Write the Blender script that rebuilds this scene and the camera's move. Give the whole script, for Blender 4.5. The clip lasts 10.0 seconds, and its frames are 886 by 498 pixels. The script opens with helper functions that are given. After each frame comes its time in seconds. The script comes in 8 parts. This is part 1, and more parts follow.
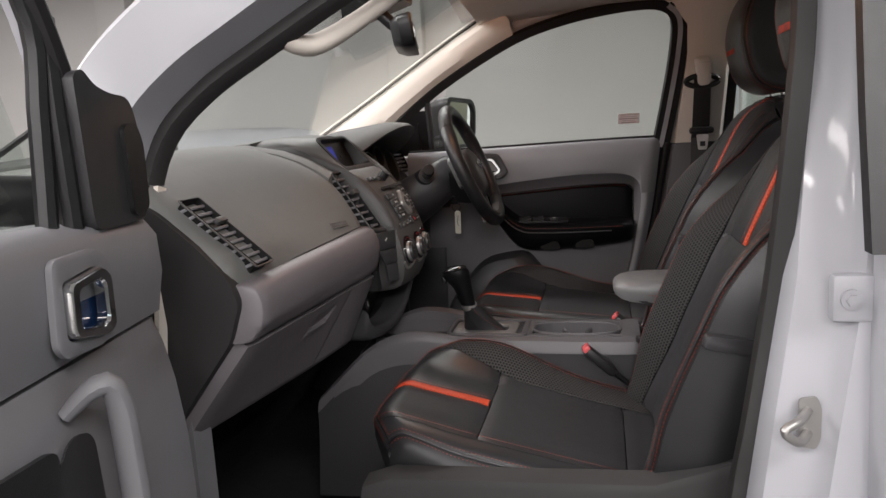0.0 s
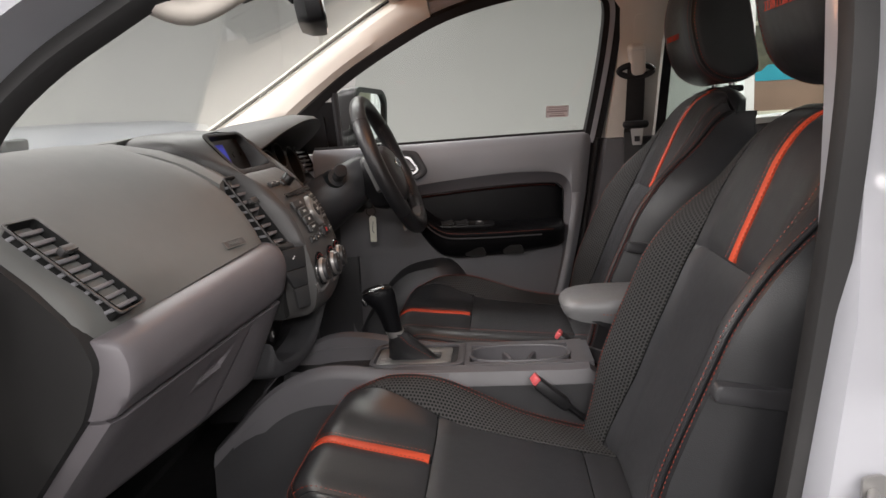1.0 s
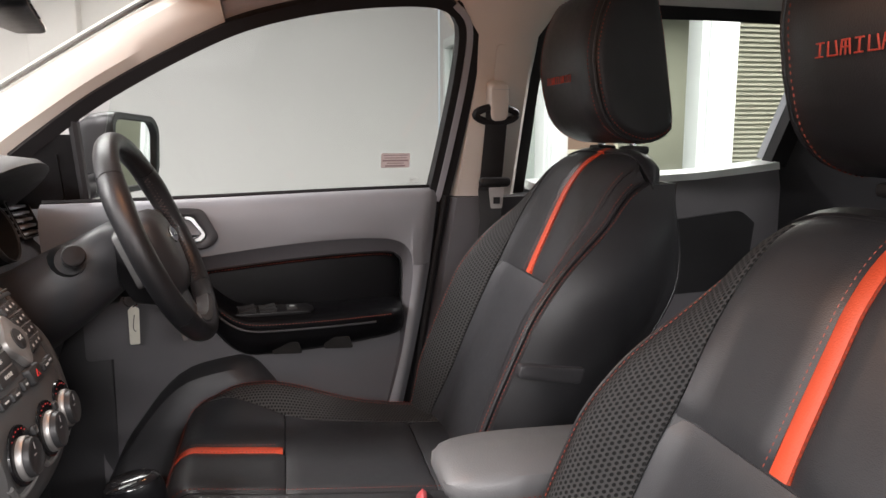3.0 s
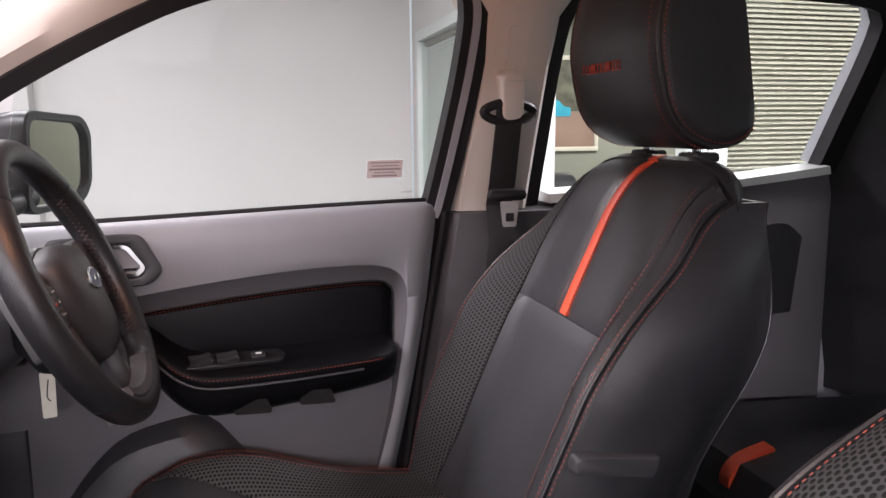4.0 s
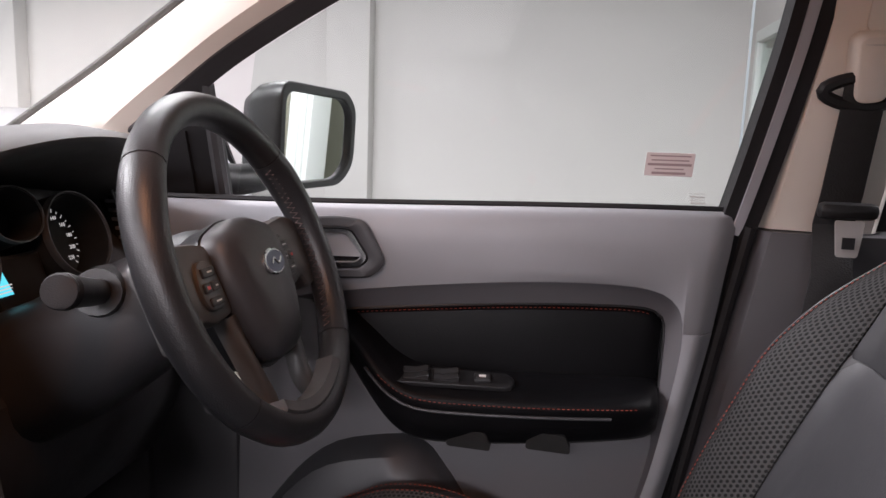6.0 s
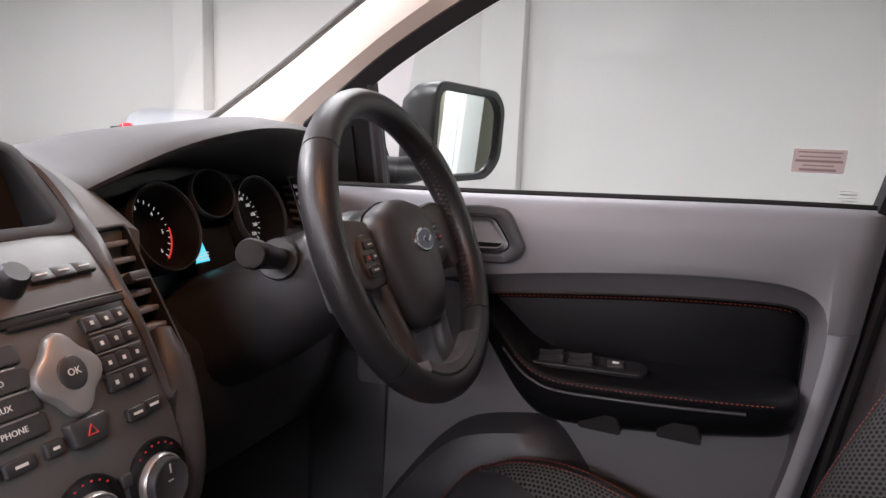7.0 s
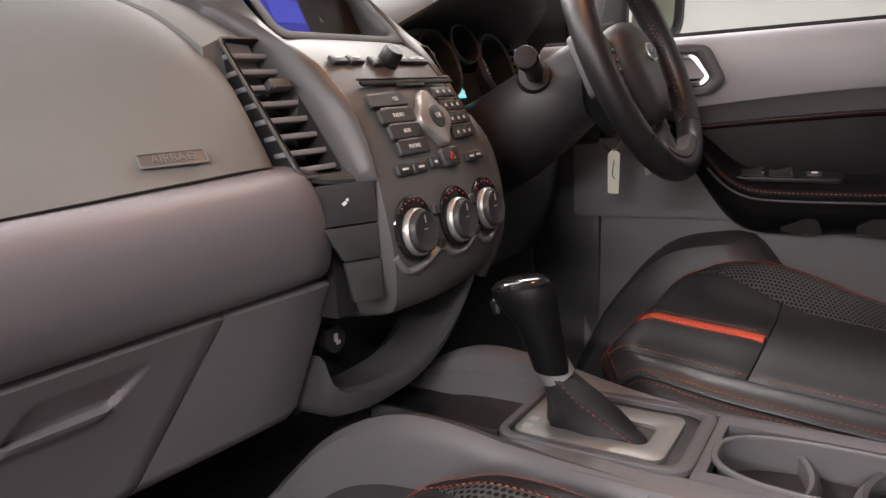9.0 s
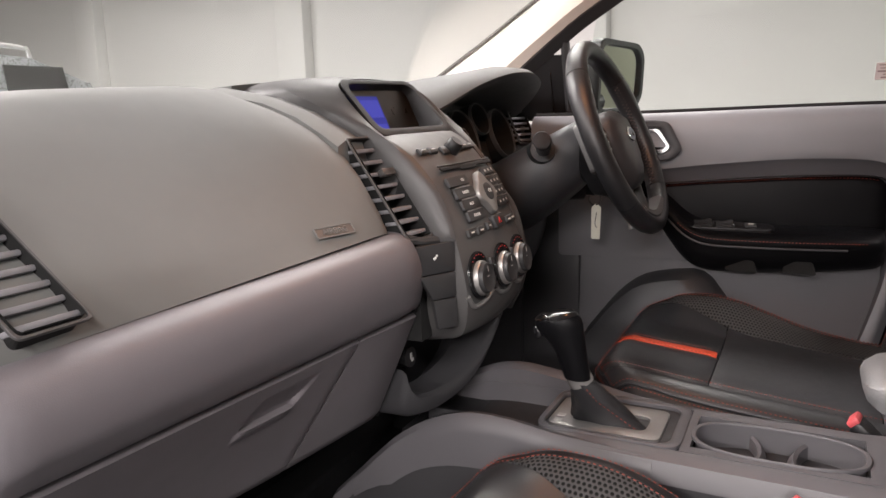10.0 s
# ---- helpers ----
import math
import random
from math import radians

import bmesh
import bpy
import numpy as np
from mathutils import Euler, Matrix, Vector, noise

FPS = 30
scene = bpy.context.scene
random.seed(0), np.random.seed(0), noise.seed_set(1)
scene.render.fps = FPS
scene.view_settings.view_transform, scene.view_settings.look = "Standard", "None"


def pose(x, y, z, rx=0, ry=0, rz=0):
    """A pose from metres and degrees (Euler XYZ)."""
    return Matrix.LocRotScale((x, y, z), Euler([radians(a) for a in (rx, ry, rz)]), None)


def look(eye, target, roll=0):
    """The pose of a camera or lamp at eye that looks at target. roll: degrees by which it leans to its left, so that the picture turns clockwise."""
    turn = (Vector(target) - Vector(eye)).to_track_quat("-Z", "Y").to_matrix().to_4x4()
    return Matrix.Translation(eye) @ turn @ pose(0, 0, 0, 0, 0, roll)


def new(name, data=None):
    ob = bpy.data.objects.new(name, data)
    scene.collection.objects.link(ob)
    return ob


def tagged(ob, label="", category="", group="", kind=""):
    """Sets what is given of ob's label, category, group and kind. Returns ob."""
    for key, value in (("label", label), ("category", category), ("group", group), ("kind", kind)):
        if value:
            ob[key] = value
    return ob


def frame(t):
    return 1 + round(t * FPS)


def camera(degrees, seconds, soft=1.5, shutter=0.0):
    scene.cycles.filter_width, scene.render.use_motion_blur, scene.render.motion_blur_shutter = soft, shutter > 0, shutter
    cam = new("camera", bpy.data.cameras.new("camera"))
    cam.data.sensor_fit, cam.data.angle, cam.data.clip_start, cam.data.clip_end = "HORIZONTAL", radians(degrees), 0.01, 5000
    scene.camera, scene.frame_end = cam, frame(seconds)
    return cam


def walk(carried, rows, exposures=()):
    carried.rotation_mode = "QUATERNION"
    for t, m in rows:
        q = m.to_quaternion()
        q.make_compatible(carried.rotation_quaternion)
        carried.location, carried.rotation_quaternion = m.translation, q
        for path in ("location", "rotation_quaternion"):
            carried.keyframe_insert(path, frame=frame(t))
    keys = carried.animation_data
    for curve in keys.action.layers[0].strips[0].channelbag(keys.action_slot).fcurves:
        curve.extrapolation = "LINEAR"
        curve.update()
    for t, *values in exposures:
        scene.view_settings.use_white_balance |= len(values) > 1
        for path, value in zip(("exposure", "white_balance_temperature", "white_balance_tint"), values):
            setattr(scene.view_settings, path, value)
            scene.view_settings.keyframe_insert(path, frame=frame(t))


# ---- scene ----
cam = camera(62.9, 10.0)
PATH = [
    (0, (-0.32, -1.578, 1.425), (-0.751, 0.348, 1.101), -3.2),
    (0.5, (-0.364, -1.485, 1.416), (-0.656, 0.463, 1.068), -3.5),
    (1, (-0.408, -1.341, 1.429), (-0.566, 0.62, 1.072), -3.2),
    (1.5, (-0.425, -1.214, 1.453), (-0.409, 0.754, 1.098), -2.6),
    (2, (-0.45, -1.068, 1.475), (-0.258, 0.894, 1.138), -1.3),
    (2.5, (-0.472, -0.961, 1.485), (-0.147, 0.986, 1.164), -0.4),
    (4, (-0.464, -0.527, 1.497), (0.045, 1.379, 1.167), -0.5),
    (4.5, (-0.499, -0.428, 1.51), (-0.055, 1.495, 1.186), -0.0),
    (5, (-0.485, -0.326, 1.468), (-0.265, 1.635, 1.141), 0.4),
    (6.5, (-0.335, -0.285, 1.455), (-0.89, 1.612, 1.15), 2.6),
    (7, (-0.341, -0.349, 1.446), (-1.059, 1.491, 1.127), 2.3),
    (7.5, (-0.366, -0.413, 1.417), (-1.215, 1.365, 1.072), 0.7),
    (8, (-0.384, -0.464, 1.36), (-1.333, 1.254, 0.975), -1.1),
    (8.5, (-0.38, -0.535, 1.314), (-1.388, 1.141, 0.896), -2.5),
    (9, (-0.361, -0.617, 1.296), (-1.401, 1.036, 0.867), -2.9),
    (9.5, (-0.342, -0.724, 1.339), (-1.344, 0.958, 0.931), -2.4),
    (10, (-0.366, -0.894, 1.381), (-1.257, 0.856, 1.002), -1.6),
]
EXPOSURES = [(0.0, -0.14, 6650, 7), (1.0, 0.1, 6650, 6), (2.0, 0.38, 6700, 5), (2.7, 0.54, 6650, 6), (4.5, 0.84, 6350, 18), (5.2, 0.79, 6350, 16), (6.5, 0.62, 6350, 13), (7.5, 0.62, 6350, 13), (8.2, 0.76, 6400, 13), (9.0, 0.8, 6800, 10), (9.5, 0.79, 6950, 10), (10.0, 0.7, 6800, 10)]
walk(cam, [(t, look(eye, target, roll)) for t, eye, target, roll in PATH], EXPOSURES)


# ---- light ----
world = bpy.data.worlds.new("world")
world.use_nodes = True
world.node_tree.nodes["Background"].inputs[0].default_value = (0.9, 0.93, 1.0, 1)
world.node_tree.nodes["Background"].inputs[1].default_value = 0.4
scene.world = world


def area_lamp(name, place, target, size, size_y, watts, colour):
    data = bpy.data.lights.new(name, "AREA")
    data.shape, data.size, data.size_y, data.energy, data.color = "RECTANGLE", size, size_y, watts, colour
    ob = new(name, data)
    ob.matrix_world = look(place, target)
    return ob


CEILING = 3.3
# each ceiling light: its place and its watts
LAMPS = [(-5.5, -3.4, 220), (-6.2, 2.2, 140), (-3.3, -0.3, 170), (-1.9, -4.2, 200), (-1.6, 2.0, 68), (1.1, -2.9, 120), (2.6, 1.2, 150), (-3.6, -6.6, 190), (0.4, -6.6, 400), (6.5, 0.8, 50)]
for lx, ly, watts in LAMPS:
    area_lamp("ceiling_lamp", (lx, ly, CEILING - 0.07), (lx, ly, 0), 1.9, 0.55, watts, (1.0, 0.955, 0.985))
area_lamp("office_lamp", (2.6, 3.9, 2.4), (2.6, 3.9, 0), 1.2, 0.6, 34, (1.0, 0.95, 0.88))
bulb = bpy.data.lights.new("map_lamp", "POINT")
bulb.energy, bulb.color, bulb.shadow_soft_size = 1.5, (1.0, 0.42, 0.18), 0.03
new("map_lamp", bulb).location = (-0.60, 0.0, 1.690)


# ---- materials ----
def material(name, colour, rough=0.5, metal=0.0, grain=0.0, grain_scale=900.0, spread=0.12, blotch=6.0, coat=0.0, spec=0.5, dirt=0.0):
    """A surface with fine grain, broad variation of tone and of gloss."""
    m = bpy.data.materials.new(name)
    m.use_nodes = True
    nt = m.node_tree
    b = nt.nodes["Principled BSDF"]
    b.inputs["Roughness"].default_value, b.inputs["Metallic"].default_value = rough, metal
    b.inputs["Coat Weight"].default_value = coat
    b.inputs["Coat Roughness"].default_value = 0.06
    b.inputs["Specular IOR Level"].default_value = spec
    co = nt.nodes.new("ShaderNodeTexCoord")
    big = nt.nodes.new("ShaderNodeTexNoise")
    big.inputs["Scale"].default_value, big.inputs["Detail"].default_value = blotch, 5
    nt.links.new(co.outputs["Object"], big.inputs["Vector"])
    ramp = nt.nodes.new("ShaderNodeValToRGB")
    lo = [max(0, c * (1 - spread)) for c in colour]
    hi = [min(1, c * (1 + spread)) for c in colour]
    ramp.color_ramp.elements[0].color, ramp.color_ramp.elements[1].color = (*lo, 1), (*hi, 1)
    ramp.color_ramp.elements[0].position, ramp.color_ramp.elements[1].position = 0.3, 0.7
    nt.links.new(big.outputs["Fac"], ramp.inputs["Fac"])
    nt.links.new(ramp.outputs["Color"], b.inputs["Base Color"])
    fine = nt.nodes.new("ShaderNodeTexNoise")
    fine.inputs["Scale"].default_value, fine.inputs["Detail"].default_value = blotch * 9, 4
    nt.links.new(co.outputs["Object"], fine.inputs["Vector"])
    mr = nt.nodes.new("ShaderNodeMapRange")
    mr.inputs["To Min"].default_value, mr.inputs["To Max"].default_value = max(0.02, rough - 0.07), min(1, rough + 0.07)
    nt.links.new(fine.outputs["Fac"], mr.inputs["Value"])
    nt.links.new(mr.outputs["Result"], b.inputs["Roughness"])
    if grain:
        vo = nt.nodes.new("ShaderNodeTexVoronoi")
        vo.inputs["Scale"].default_value = grain_scale
        nt.links.new(co.outputs["Object"], vo.inputs["Vector"])
        bump = nt.nodes.new("ShaderNodeBump")
        bump.inputs["Strength"].default_value, bump.inputs["Distance"].default_value = grain, 0.0006
        nt.links.new(vo.outputs["Distance"], bump.inputs["Height"])
        nt.links.new(bump.outputs["Normal"], b.inputs["Normal"])
    return m


def mesh_fabric(name, thread, hole, pitch):
    """Spacer-mesh fabric: rows of dark holes, set off row by row, in a woven net. Uses the patch's own metres as UV."""
    m = bpy.data.materials.new(name)
    m.use_nodes = True
    nt = m.node_tree
    b = nt.nodes["Principled BSDF"]
    b.inputs["Roughness"].default_value = 0.8
    b.inputs["Specular IOR Level"].default_value = 0.25
    uv = nt.nodes.new("ShaderNodeTexCoord")
    mp = nt.nodes.new("ShaderNodeMapping")
    mp.inputs["Scale"].default_value = (1 / pitch, 1 / pitch, 1)
    nt.links.new(uv.outputs["UV"], mp.inputs["Vector"])
    sep = nt.nodes.new("ShaderNodeSeparateXYZ")
    nt.links.new(mp.outputs["Vector"], sep.inputs["Vector"])

    def calc(op, a, c=None, d=None):
        n = nt.nodes.new("ShaderNodeMath")
        n.operation = op
        for k, v in enumerate((a, c, d)):
            if v is None:
                continue
            if isinstance(v, (int, float)):
                n.inputs[k].default_value = v
            else:
                nt.links.new(v, n.inputs[k])
        return n.outputs[0]

    row = calc("FLOOR", sep.outputs["Y"])
    odd = calc("MULTIPLY", calc("MODULO", calc("ABSOLUTE", row), 2.0), 0.5)
    fx = calc("SUBTRACT", calc("FRACT", calc("ADD", sep.outputs["X"], odd)), 0.5)
    fy = calc("SUBTRACT", calc("FRACT", sep.outputs["Y"]), 0.5)
    r = calc("SQRT", calc("ADD", calc("MULTIPLY", fx, fx), calc("MULTIPLY", fy, fy)))
    hmask = calc("SMOOTH_MIN", calc("MAXIMUM", calc("MULTIPLY", calc("SUBTRACT", 0.40, r), 8.0), 0.0), 1.0, 0.05)
    mix = nt.nodes.new("ShaderNodeMix")
    mix.data_type = "RGBA"
    mix.inputs[6].default_value, mix.inputs[7].default_value = (*thread, 1), (*hole, 1)
    nt.links.new(hmask, mix.inputs[0])
    nt.links.new(mix.outputs[2], b.inputs["Base Color"])
    bump = nt.nodes.new("ShaderNodeBump")
    bump.invert = True
    bump.inputs["Strength"].default_value, bump.inputs["Distance"].default_value = 0.8, 0.0012
    nt.links.new(hmask, bump.inputs["Height"])
    nt.links.new(bump.outputs["Normal"], b.inputs["Normal"])
    return m


def glow(name, colour, strength):
    m = bpy.data.materials.new(name)
    m.use_nodes = True
    b = m.node_tree.nodes["Principled BSDF"]
    b.inputs["Base Color"].default_value = (*[c * 0.3 for c in colour], 1)
    b.inputs["Emission Color"].default_value, b.inputs["Emission Strength"].default_value = (*colour, 1), strength
    b.inputs["Roughness"].default_value = 0.4
    b.inputs["Specular IOR Level"].default_value = 0.2
    return m


def glass_material(name, tint, rough=0.0):
    """Thin sheet glass: mostly clear, with a mirror gloss that grows at grazing angles."""
    m = bpy.data.materials.new(name)
    m.use_nodes = True
    nt = m.node_tree
    nt.nodes.remove(nt.nodes["Principled BSDF"])
    clear, gloss = nt.nodes.new("ShaderNodeBsdfTransparent"), nt.nodes.new("ShaderNodeBsdfGlossy")
    clear.inputs[0].default_value = (*tint, 1)
    gloss.inputs["Roughness"].default_value = rough
    lw = nt.nodes.new("ShaderNodeLayerWeight")
    power = nt.nodes.new("ShaderNodeMath")
    power.operation, power.inputs[1].default_value = "POWER", 5.0
    nt.links.new(lw.outputs["Facing"], power.inputs[0])
    fr = nt.nodes.new("ShaderNodeMath")
    fr.operation, fr.inputs[1].default_value, fr.inputs[2].default_value = "MULTIPLY_ADD", 0.8, 0.025
    nt.links.new(power.outputs[0], fr.inputs[0])
    mix = nt.nodes.new("ShaderNodeMixShader")
    nt.links.new(fr.outputs[0], mix.inputs[0])
    nt.links.new(clear.outputs[0], mix.inputs[1])
    nt.links.new(gloss.outputs[0], mix.inputs[2])
    nt.links.new(mix.outputs[0], nt.nodes["Material Output"].inputs[0])
    return m


M = dict(
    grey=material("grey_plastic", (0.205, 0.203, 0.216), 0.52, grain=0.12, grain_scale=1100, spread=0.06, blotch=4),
    dash_grey=material("dash_grey_plastic", (0.168, 0.154, 0.165), 0.50, grain=0.12, grain_scale=1100, spread=0.06, blotch=4),
    # console plastic darkened to near-black for the footwell shade
    skirt=material("shaded_console_skirt", (0.022, 0.0215, 0.0235), 0.6, grain=0.2, grain_scale=1100, spread=0.08, blotch=5),
    matte=material("matte_charcoal", (0.035, 0.034, 0.034), 0.62, spread=0.05, spec=0.2),
    console=material("console_plastic", (0.092, 0.088, 0.094), 0.46, grain=0.12, grain_scale=1100, spread=0.06, blotch=4),
    door_leather=material("door_leather", (0.0045, 0.0045, 0.0052), 0.42, grain=0.3, grain_scale=800, spread=0.15, blotch=9, spec=0.11),
    pad=material("dash_pad", (0.135, 0.136, 0.130), 0.68, grain=0.10, grain_scale=1000, spread=0.06, blotch=5),
    hood=material("hood_charcoal", (0.075, 0.075, 0.074), 0.60, grain=0.10, grain_scale=1000, spread=0.06, blotch=5),
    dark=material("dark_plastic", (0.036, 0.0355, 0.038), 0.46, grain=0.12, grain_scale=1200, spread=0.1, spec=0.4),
    black=material("black_plastic", (0.012, 0.0118, 0.0128), 0.40, grain=0.15, spread=0.1, spec=0.4),
    gloss=material("gloss_black", (0.008, 0.008, 0.009), 0.12, spread=0.05),
    # near-black for hollows: the shade inside openings is put into the colour
    void=material("hollow_shade_black", (0.004, 0.004, 0.004), 0.9),
    leather=material("black_leather", (0.018, 0.018, 0.0195), 0.38, grain=0.26, grain_scale=800, spread=0.2, blotch=9, spec=0.45),
    leather_grey=material("grey_leather", (0.028, 0.0285, 0.031), 0.36, grain=0.26, grain_scale=800, spread=0.10, blotch=9, spec=0.65),
    leather_mid=material("dark_grey_leather", (0.025, 0.0255, 0.0275), 0.36, grain=0.26, grain_scale=800, spread=0.15, blotch=9, spec=0.50),
    orange=material("orange_leather", (0.56, 0.066, 0.024), 0.45, grain=0.3, grain_scale=500, spread=0.06),
    thread_bright=material("red_embroidery", (0.50, 0.055, 0.030), 0.55, spread=0.2, blotch=80),
    rim_thread=material("grey_red_thread", (0.13, 0.085, 0.078), 0.6, spread=0.2, blotch=60),
    thread=material("red_orange_thread", (0.24, 0.036, 0.018), 0.6, spread=0.2, blotch=60),
    mesh=mesh_fabric("mesh_fabric", (0.055, 0.052, 0.05), (0.008, 0.008, 0.008), 0.0062),
    beige=material("beige_trim", (0.71, 0.65, 0.585), 0.7, grain=0.2, grain_scale=1500, spread=0.04, blotch=3),
    lining=material("headlining", (0.56, 0.53, 0.50), 0.9, grain=0.4, grain_scale=1800, spread=0.05, blotch=3),
    paint=material("white_paint", (0.375, 0.375, 0.402), 0.40, spread=0.02, blotch=2, coat=0.15),
    rubber=material("black_rubber", (0.014, 0.013, 0.014), 0.6, grain=0.2, spec=0.25),
    carpet=material("black_carpet", (0.007, 0.0075, 0.009), 0.95, grain=0.9, grain_scale=700, spread=0.3, blotch=40),
    chrome=material("chrome", (0.78, 0.78, 0.78), 0.12, 1.0, spread=0.03),
    satin=material("satin_silver", (0.33, 0.32, 0.31), 0.42, 0.7, spread=0.05),
    silver=material("silver_plastic", (0.42, 0.41, 0.40), 0.4, 0.35, spread=0.05),
    bezel=material("graphite_bezel", (0.052, 0.050, 0.050), 0.48, 0.0, spread=0.05),
    fascia=material("fascia_charcoal", (0.072, 0.070, 0.069), 0.46, 0.0, spread=0.06),
    button=material("button_black", (0.028, 0.028, 0.029), 0.45, spread=0.08),
    mark=material("white_marking", (0.62, 0.62, 0.60), 0.5, spread=0.03),
    redmark=material("red_marking", (0.55, 0.03, 0.03), 0.5, spread=0.03),
    buckle_red=material("red_buckle", (0.62, 0.10, 0.11), 0.35, spread=0.05),
    webbing=material("belt_webbing", (0.016, 0.016, 0.017), 0.7, grain=0.7, grain_scale=500, spread=0.1),
    tag=material("cream_tag", (0.7, 0.68, 0.58), 0.6, spread=0.08, blotch=40),
    wall=material("white_wall", (0.65, 0.632, 0.615), 0.75, spread=0.02, blotch=1.2),
    pink_wall=material("pink_wall", (0.65, 0.54, 0.51), 0.75, spread=0.02, blotch=1.2),
    # darker than the other walls so that less light bounces off it
    dim_west_wall=material("dim_west_wall", (0.36, 0.355, 0.35), 0.75, spread=0.03, blotch=1.2),
    green_wall=material("sage_wall", (0.30, 0.31, 0.26), 0.8, grain=0.2, grain_scale=60, spread=0.03, blotch=1.5),
    trim_white=material("white_gloss_trim", (0.72, 0.76, 0.74), 0.35, spread=0.02),
    # kept dark so that the floor throws little light up under the dash
    floor=material("floor_tile", (0.065, 0.064, 0.063), 0.3, spread=0.06, blotch=2),
    ceiling=material("ceiling_paint", (0.78, 0.77, 0.75), 0.85, spread=0.02),
    slat=material("blind_slat", (0.30, 0.265, 0.215), 0.55, spread=0.05),
    paper=material("sticker_paper", (0.88, 0.80, 0.80), 0.5, spread=0.03),
    ink=material("sticker_ink", (0.45, 0.34, 0.35), 0.6, spread=0.05),
    poster_road=material("poster_road", (0.30, 0.20, 0.16), 0.5, spread=0.2, blotch=3),
    poster_sky=material("poster_trees", (0.10, 0.10, 0.07), 0.5, spread=0.5, blotch=12),
    poster_blue=material("poster_blue", (0.04, 0.42, 0.60), 0.4, spread=0.1),
    frame_cream=material("cream_frame", (0.75, 0.72, 0.62), 0.5, spread=0.04),
    silver_paint=material("silver_car_paint", (0.34, 0.35, 0.36), 0.28, 0.4, spread=0.03, coat=0.4),
    red_lamp=material("red_lens", (0.5, 0.02, 0.03), 0.15, spread=0.05),
    lamp=glow("lamp_diffuser", (1.0, 0.95, 0.88), 2.2),
    map_glow=glow("map_lamp_glow", (1.0, 0.45, 0.18), 6.0),
    screen=glow("blue_screen", (0.016, 0.020, 0.20), 0.85),
    screen_hi=glow("pale_blue_screen", (0.030, 0.036, 0.30), 0.85),
    clock=glow("clock_white", (0.75, 0.8, 0.9), 0.8),
    dial_white=glow("dial_white", (0.75, 0.72, 0.70), 0.5),
    dial_red=glow("dial_red", (0.75, 0.05, 0.04), 0.6),
    cyan=glow("cyan_display", (0.10, 0.62, 0.75), 0.8),
    daylight=glow("daylight", (0.85, 0.92, 1.0), 1.8),
    glass=glass_material("window_glass", (0.93, 0.955, 0.94)),
    mirror=material("mirror_glass", (0.9, 0.9, 0.9), 0.02, 1.0, spread=0.0),
    dusk=material("dark_glass", (0.01, 0.009, 0.009), 0.3, spread=0.0, spec=0.35),
)
for key in ("mirror",):
    nt = M[key].node_tree
    for link in list(nt.links):
        if link.to_socket.name == "Roughness":
            nt.links.remove(link)
    nt.nodes["Principled BSDF"].inputs["Roughness"].default_value = 0.015


# ---- shape helpers: each gives (vertices, faces) ----
def lerp(a, b, t):
    return a + (b - a) * t


def ease(lo, hi, v):
    t = min(1.0, max(0.0, (v - lo) / (hi - lo)))
    return t * t * (3 - 2 * t)


def along(points, n):
    """n points evenly along a smooth curve through the given ones."""
    p = np.array(points, float)
    ext = np.vstack([2 * p[0] - p[1], p, 2 * p[-1] - p[-2]])
    fine = []
    for i in range(1, len(ext) - 2):
        a, b, c, d = ext[i - 1 : i + 3]
        for t in np.linspace(0, 1, 16, endpoint=False):
            fine.append(0.5 * (2 * b + (c - a) * t + (2 * a - 5 * b + 4 * c - d) * t**2 + (3 * b - a - 3 * c + d) * t**3))
    fine = np.array(fine + [p[-1]])
    run = np.r_[0, np.cumsum(np.linalg.norm(np.diff(fine, axis=0), axis=1))]
    at = np.linspace(0, run[-1], n)
    return np.stack([np.interp(at, run, fine[:, k]) for k in range(fine.shape[1])], 1)


def loft(rings, closed=True, caps=True):
    verts, faces, n = [], [], len(rings[0])
    for r in rings:
        verts += [tuple(map(float, p)) for p in r]
    for i in range(len(rings) - 1):
        for j in range(n if closed else n - 1):
            k = (j + 1) % n
            faces.append((i * n + j, i * n + k, (i + 1) * n + k, (i + 1) * n + j))
    if caps and closed:
        faces.append(tuple(range(n))[::-1])
        faces.append(tuple((len(rings) - 1) * n + j for j in range(n)))
    return verts, faces


def tube(points, radius, n=10, flat=1.0, smooth=0, caps=True, up=(0, 0, 1)):
    """A tube along points; radius: one number or one for each point; flat: height over width of its section."""
    p = along(points, smooth) if smooth else np.array(points, float)
    rad = np.full(len(p), radius) if isinstance(radius, (int, float)) else np.interp(np.linspace(0, 1, len(p)), np.linspace(0, 1, len(radius)), radius)
    rings, side = [], None
    for i in range(len(p)):
        d = p[min(i + 1, len(p) - 1)] - p[max(i - 1, 0)]
        d = d / (np.linalg.norm(d) + 1e-12)
        if side is None:
            ref = np.array(up, float)
            if abs(ref @ d) > 0.95:
                ref = np.array((1.0, 0, 0))
            side = np.cross(d, ref)
        side = side - d * (side @ d)
        side /= np.linalg.norm(side) + 1e-12
        top = np.cross(side, d)
        rings.append([p[i] + rad[i] * (np.cos(a) * side + flat * np.sin(a) * top) for a in np.linspace(0, 2 * np.pi, n, endpoint=False)])
    return loft(rings, True, caps)


def cat(*geos):
    verts, faces = [], []
    for v, fs, *_ in geos:
        o = len(verts)
        verts += list(v)
        faces += [tuple(i + o for i in fc) for fc in fs]
    return verts, faces


def moved(geo, m):
    return [tuple(m @ Vector(v)) for v in geo[0]], geo[1]


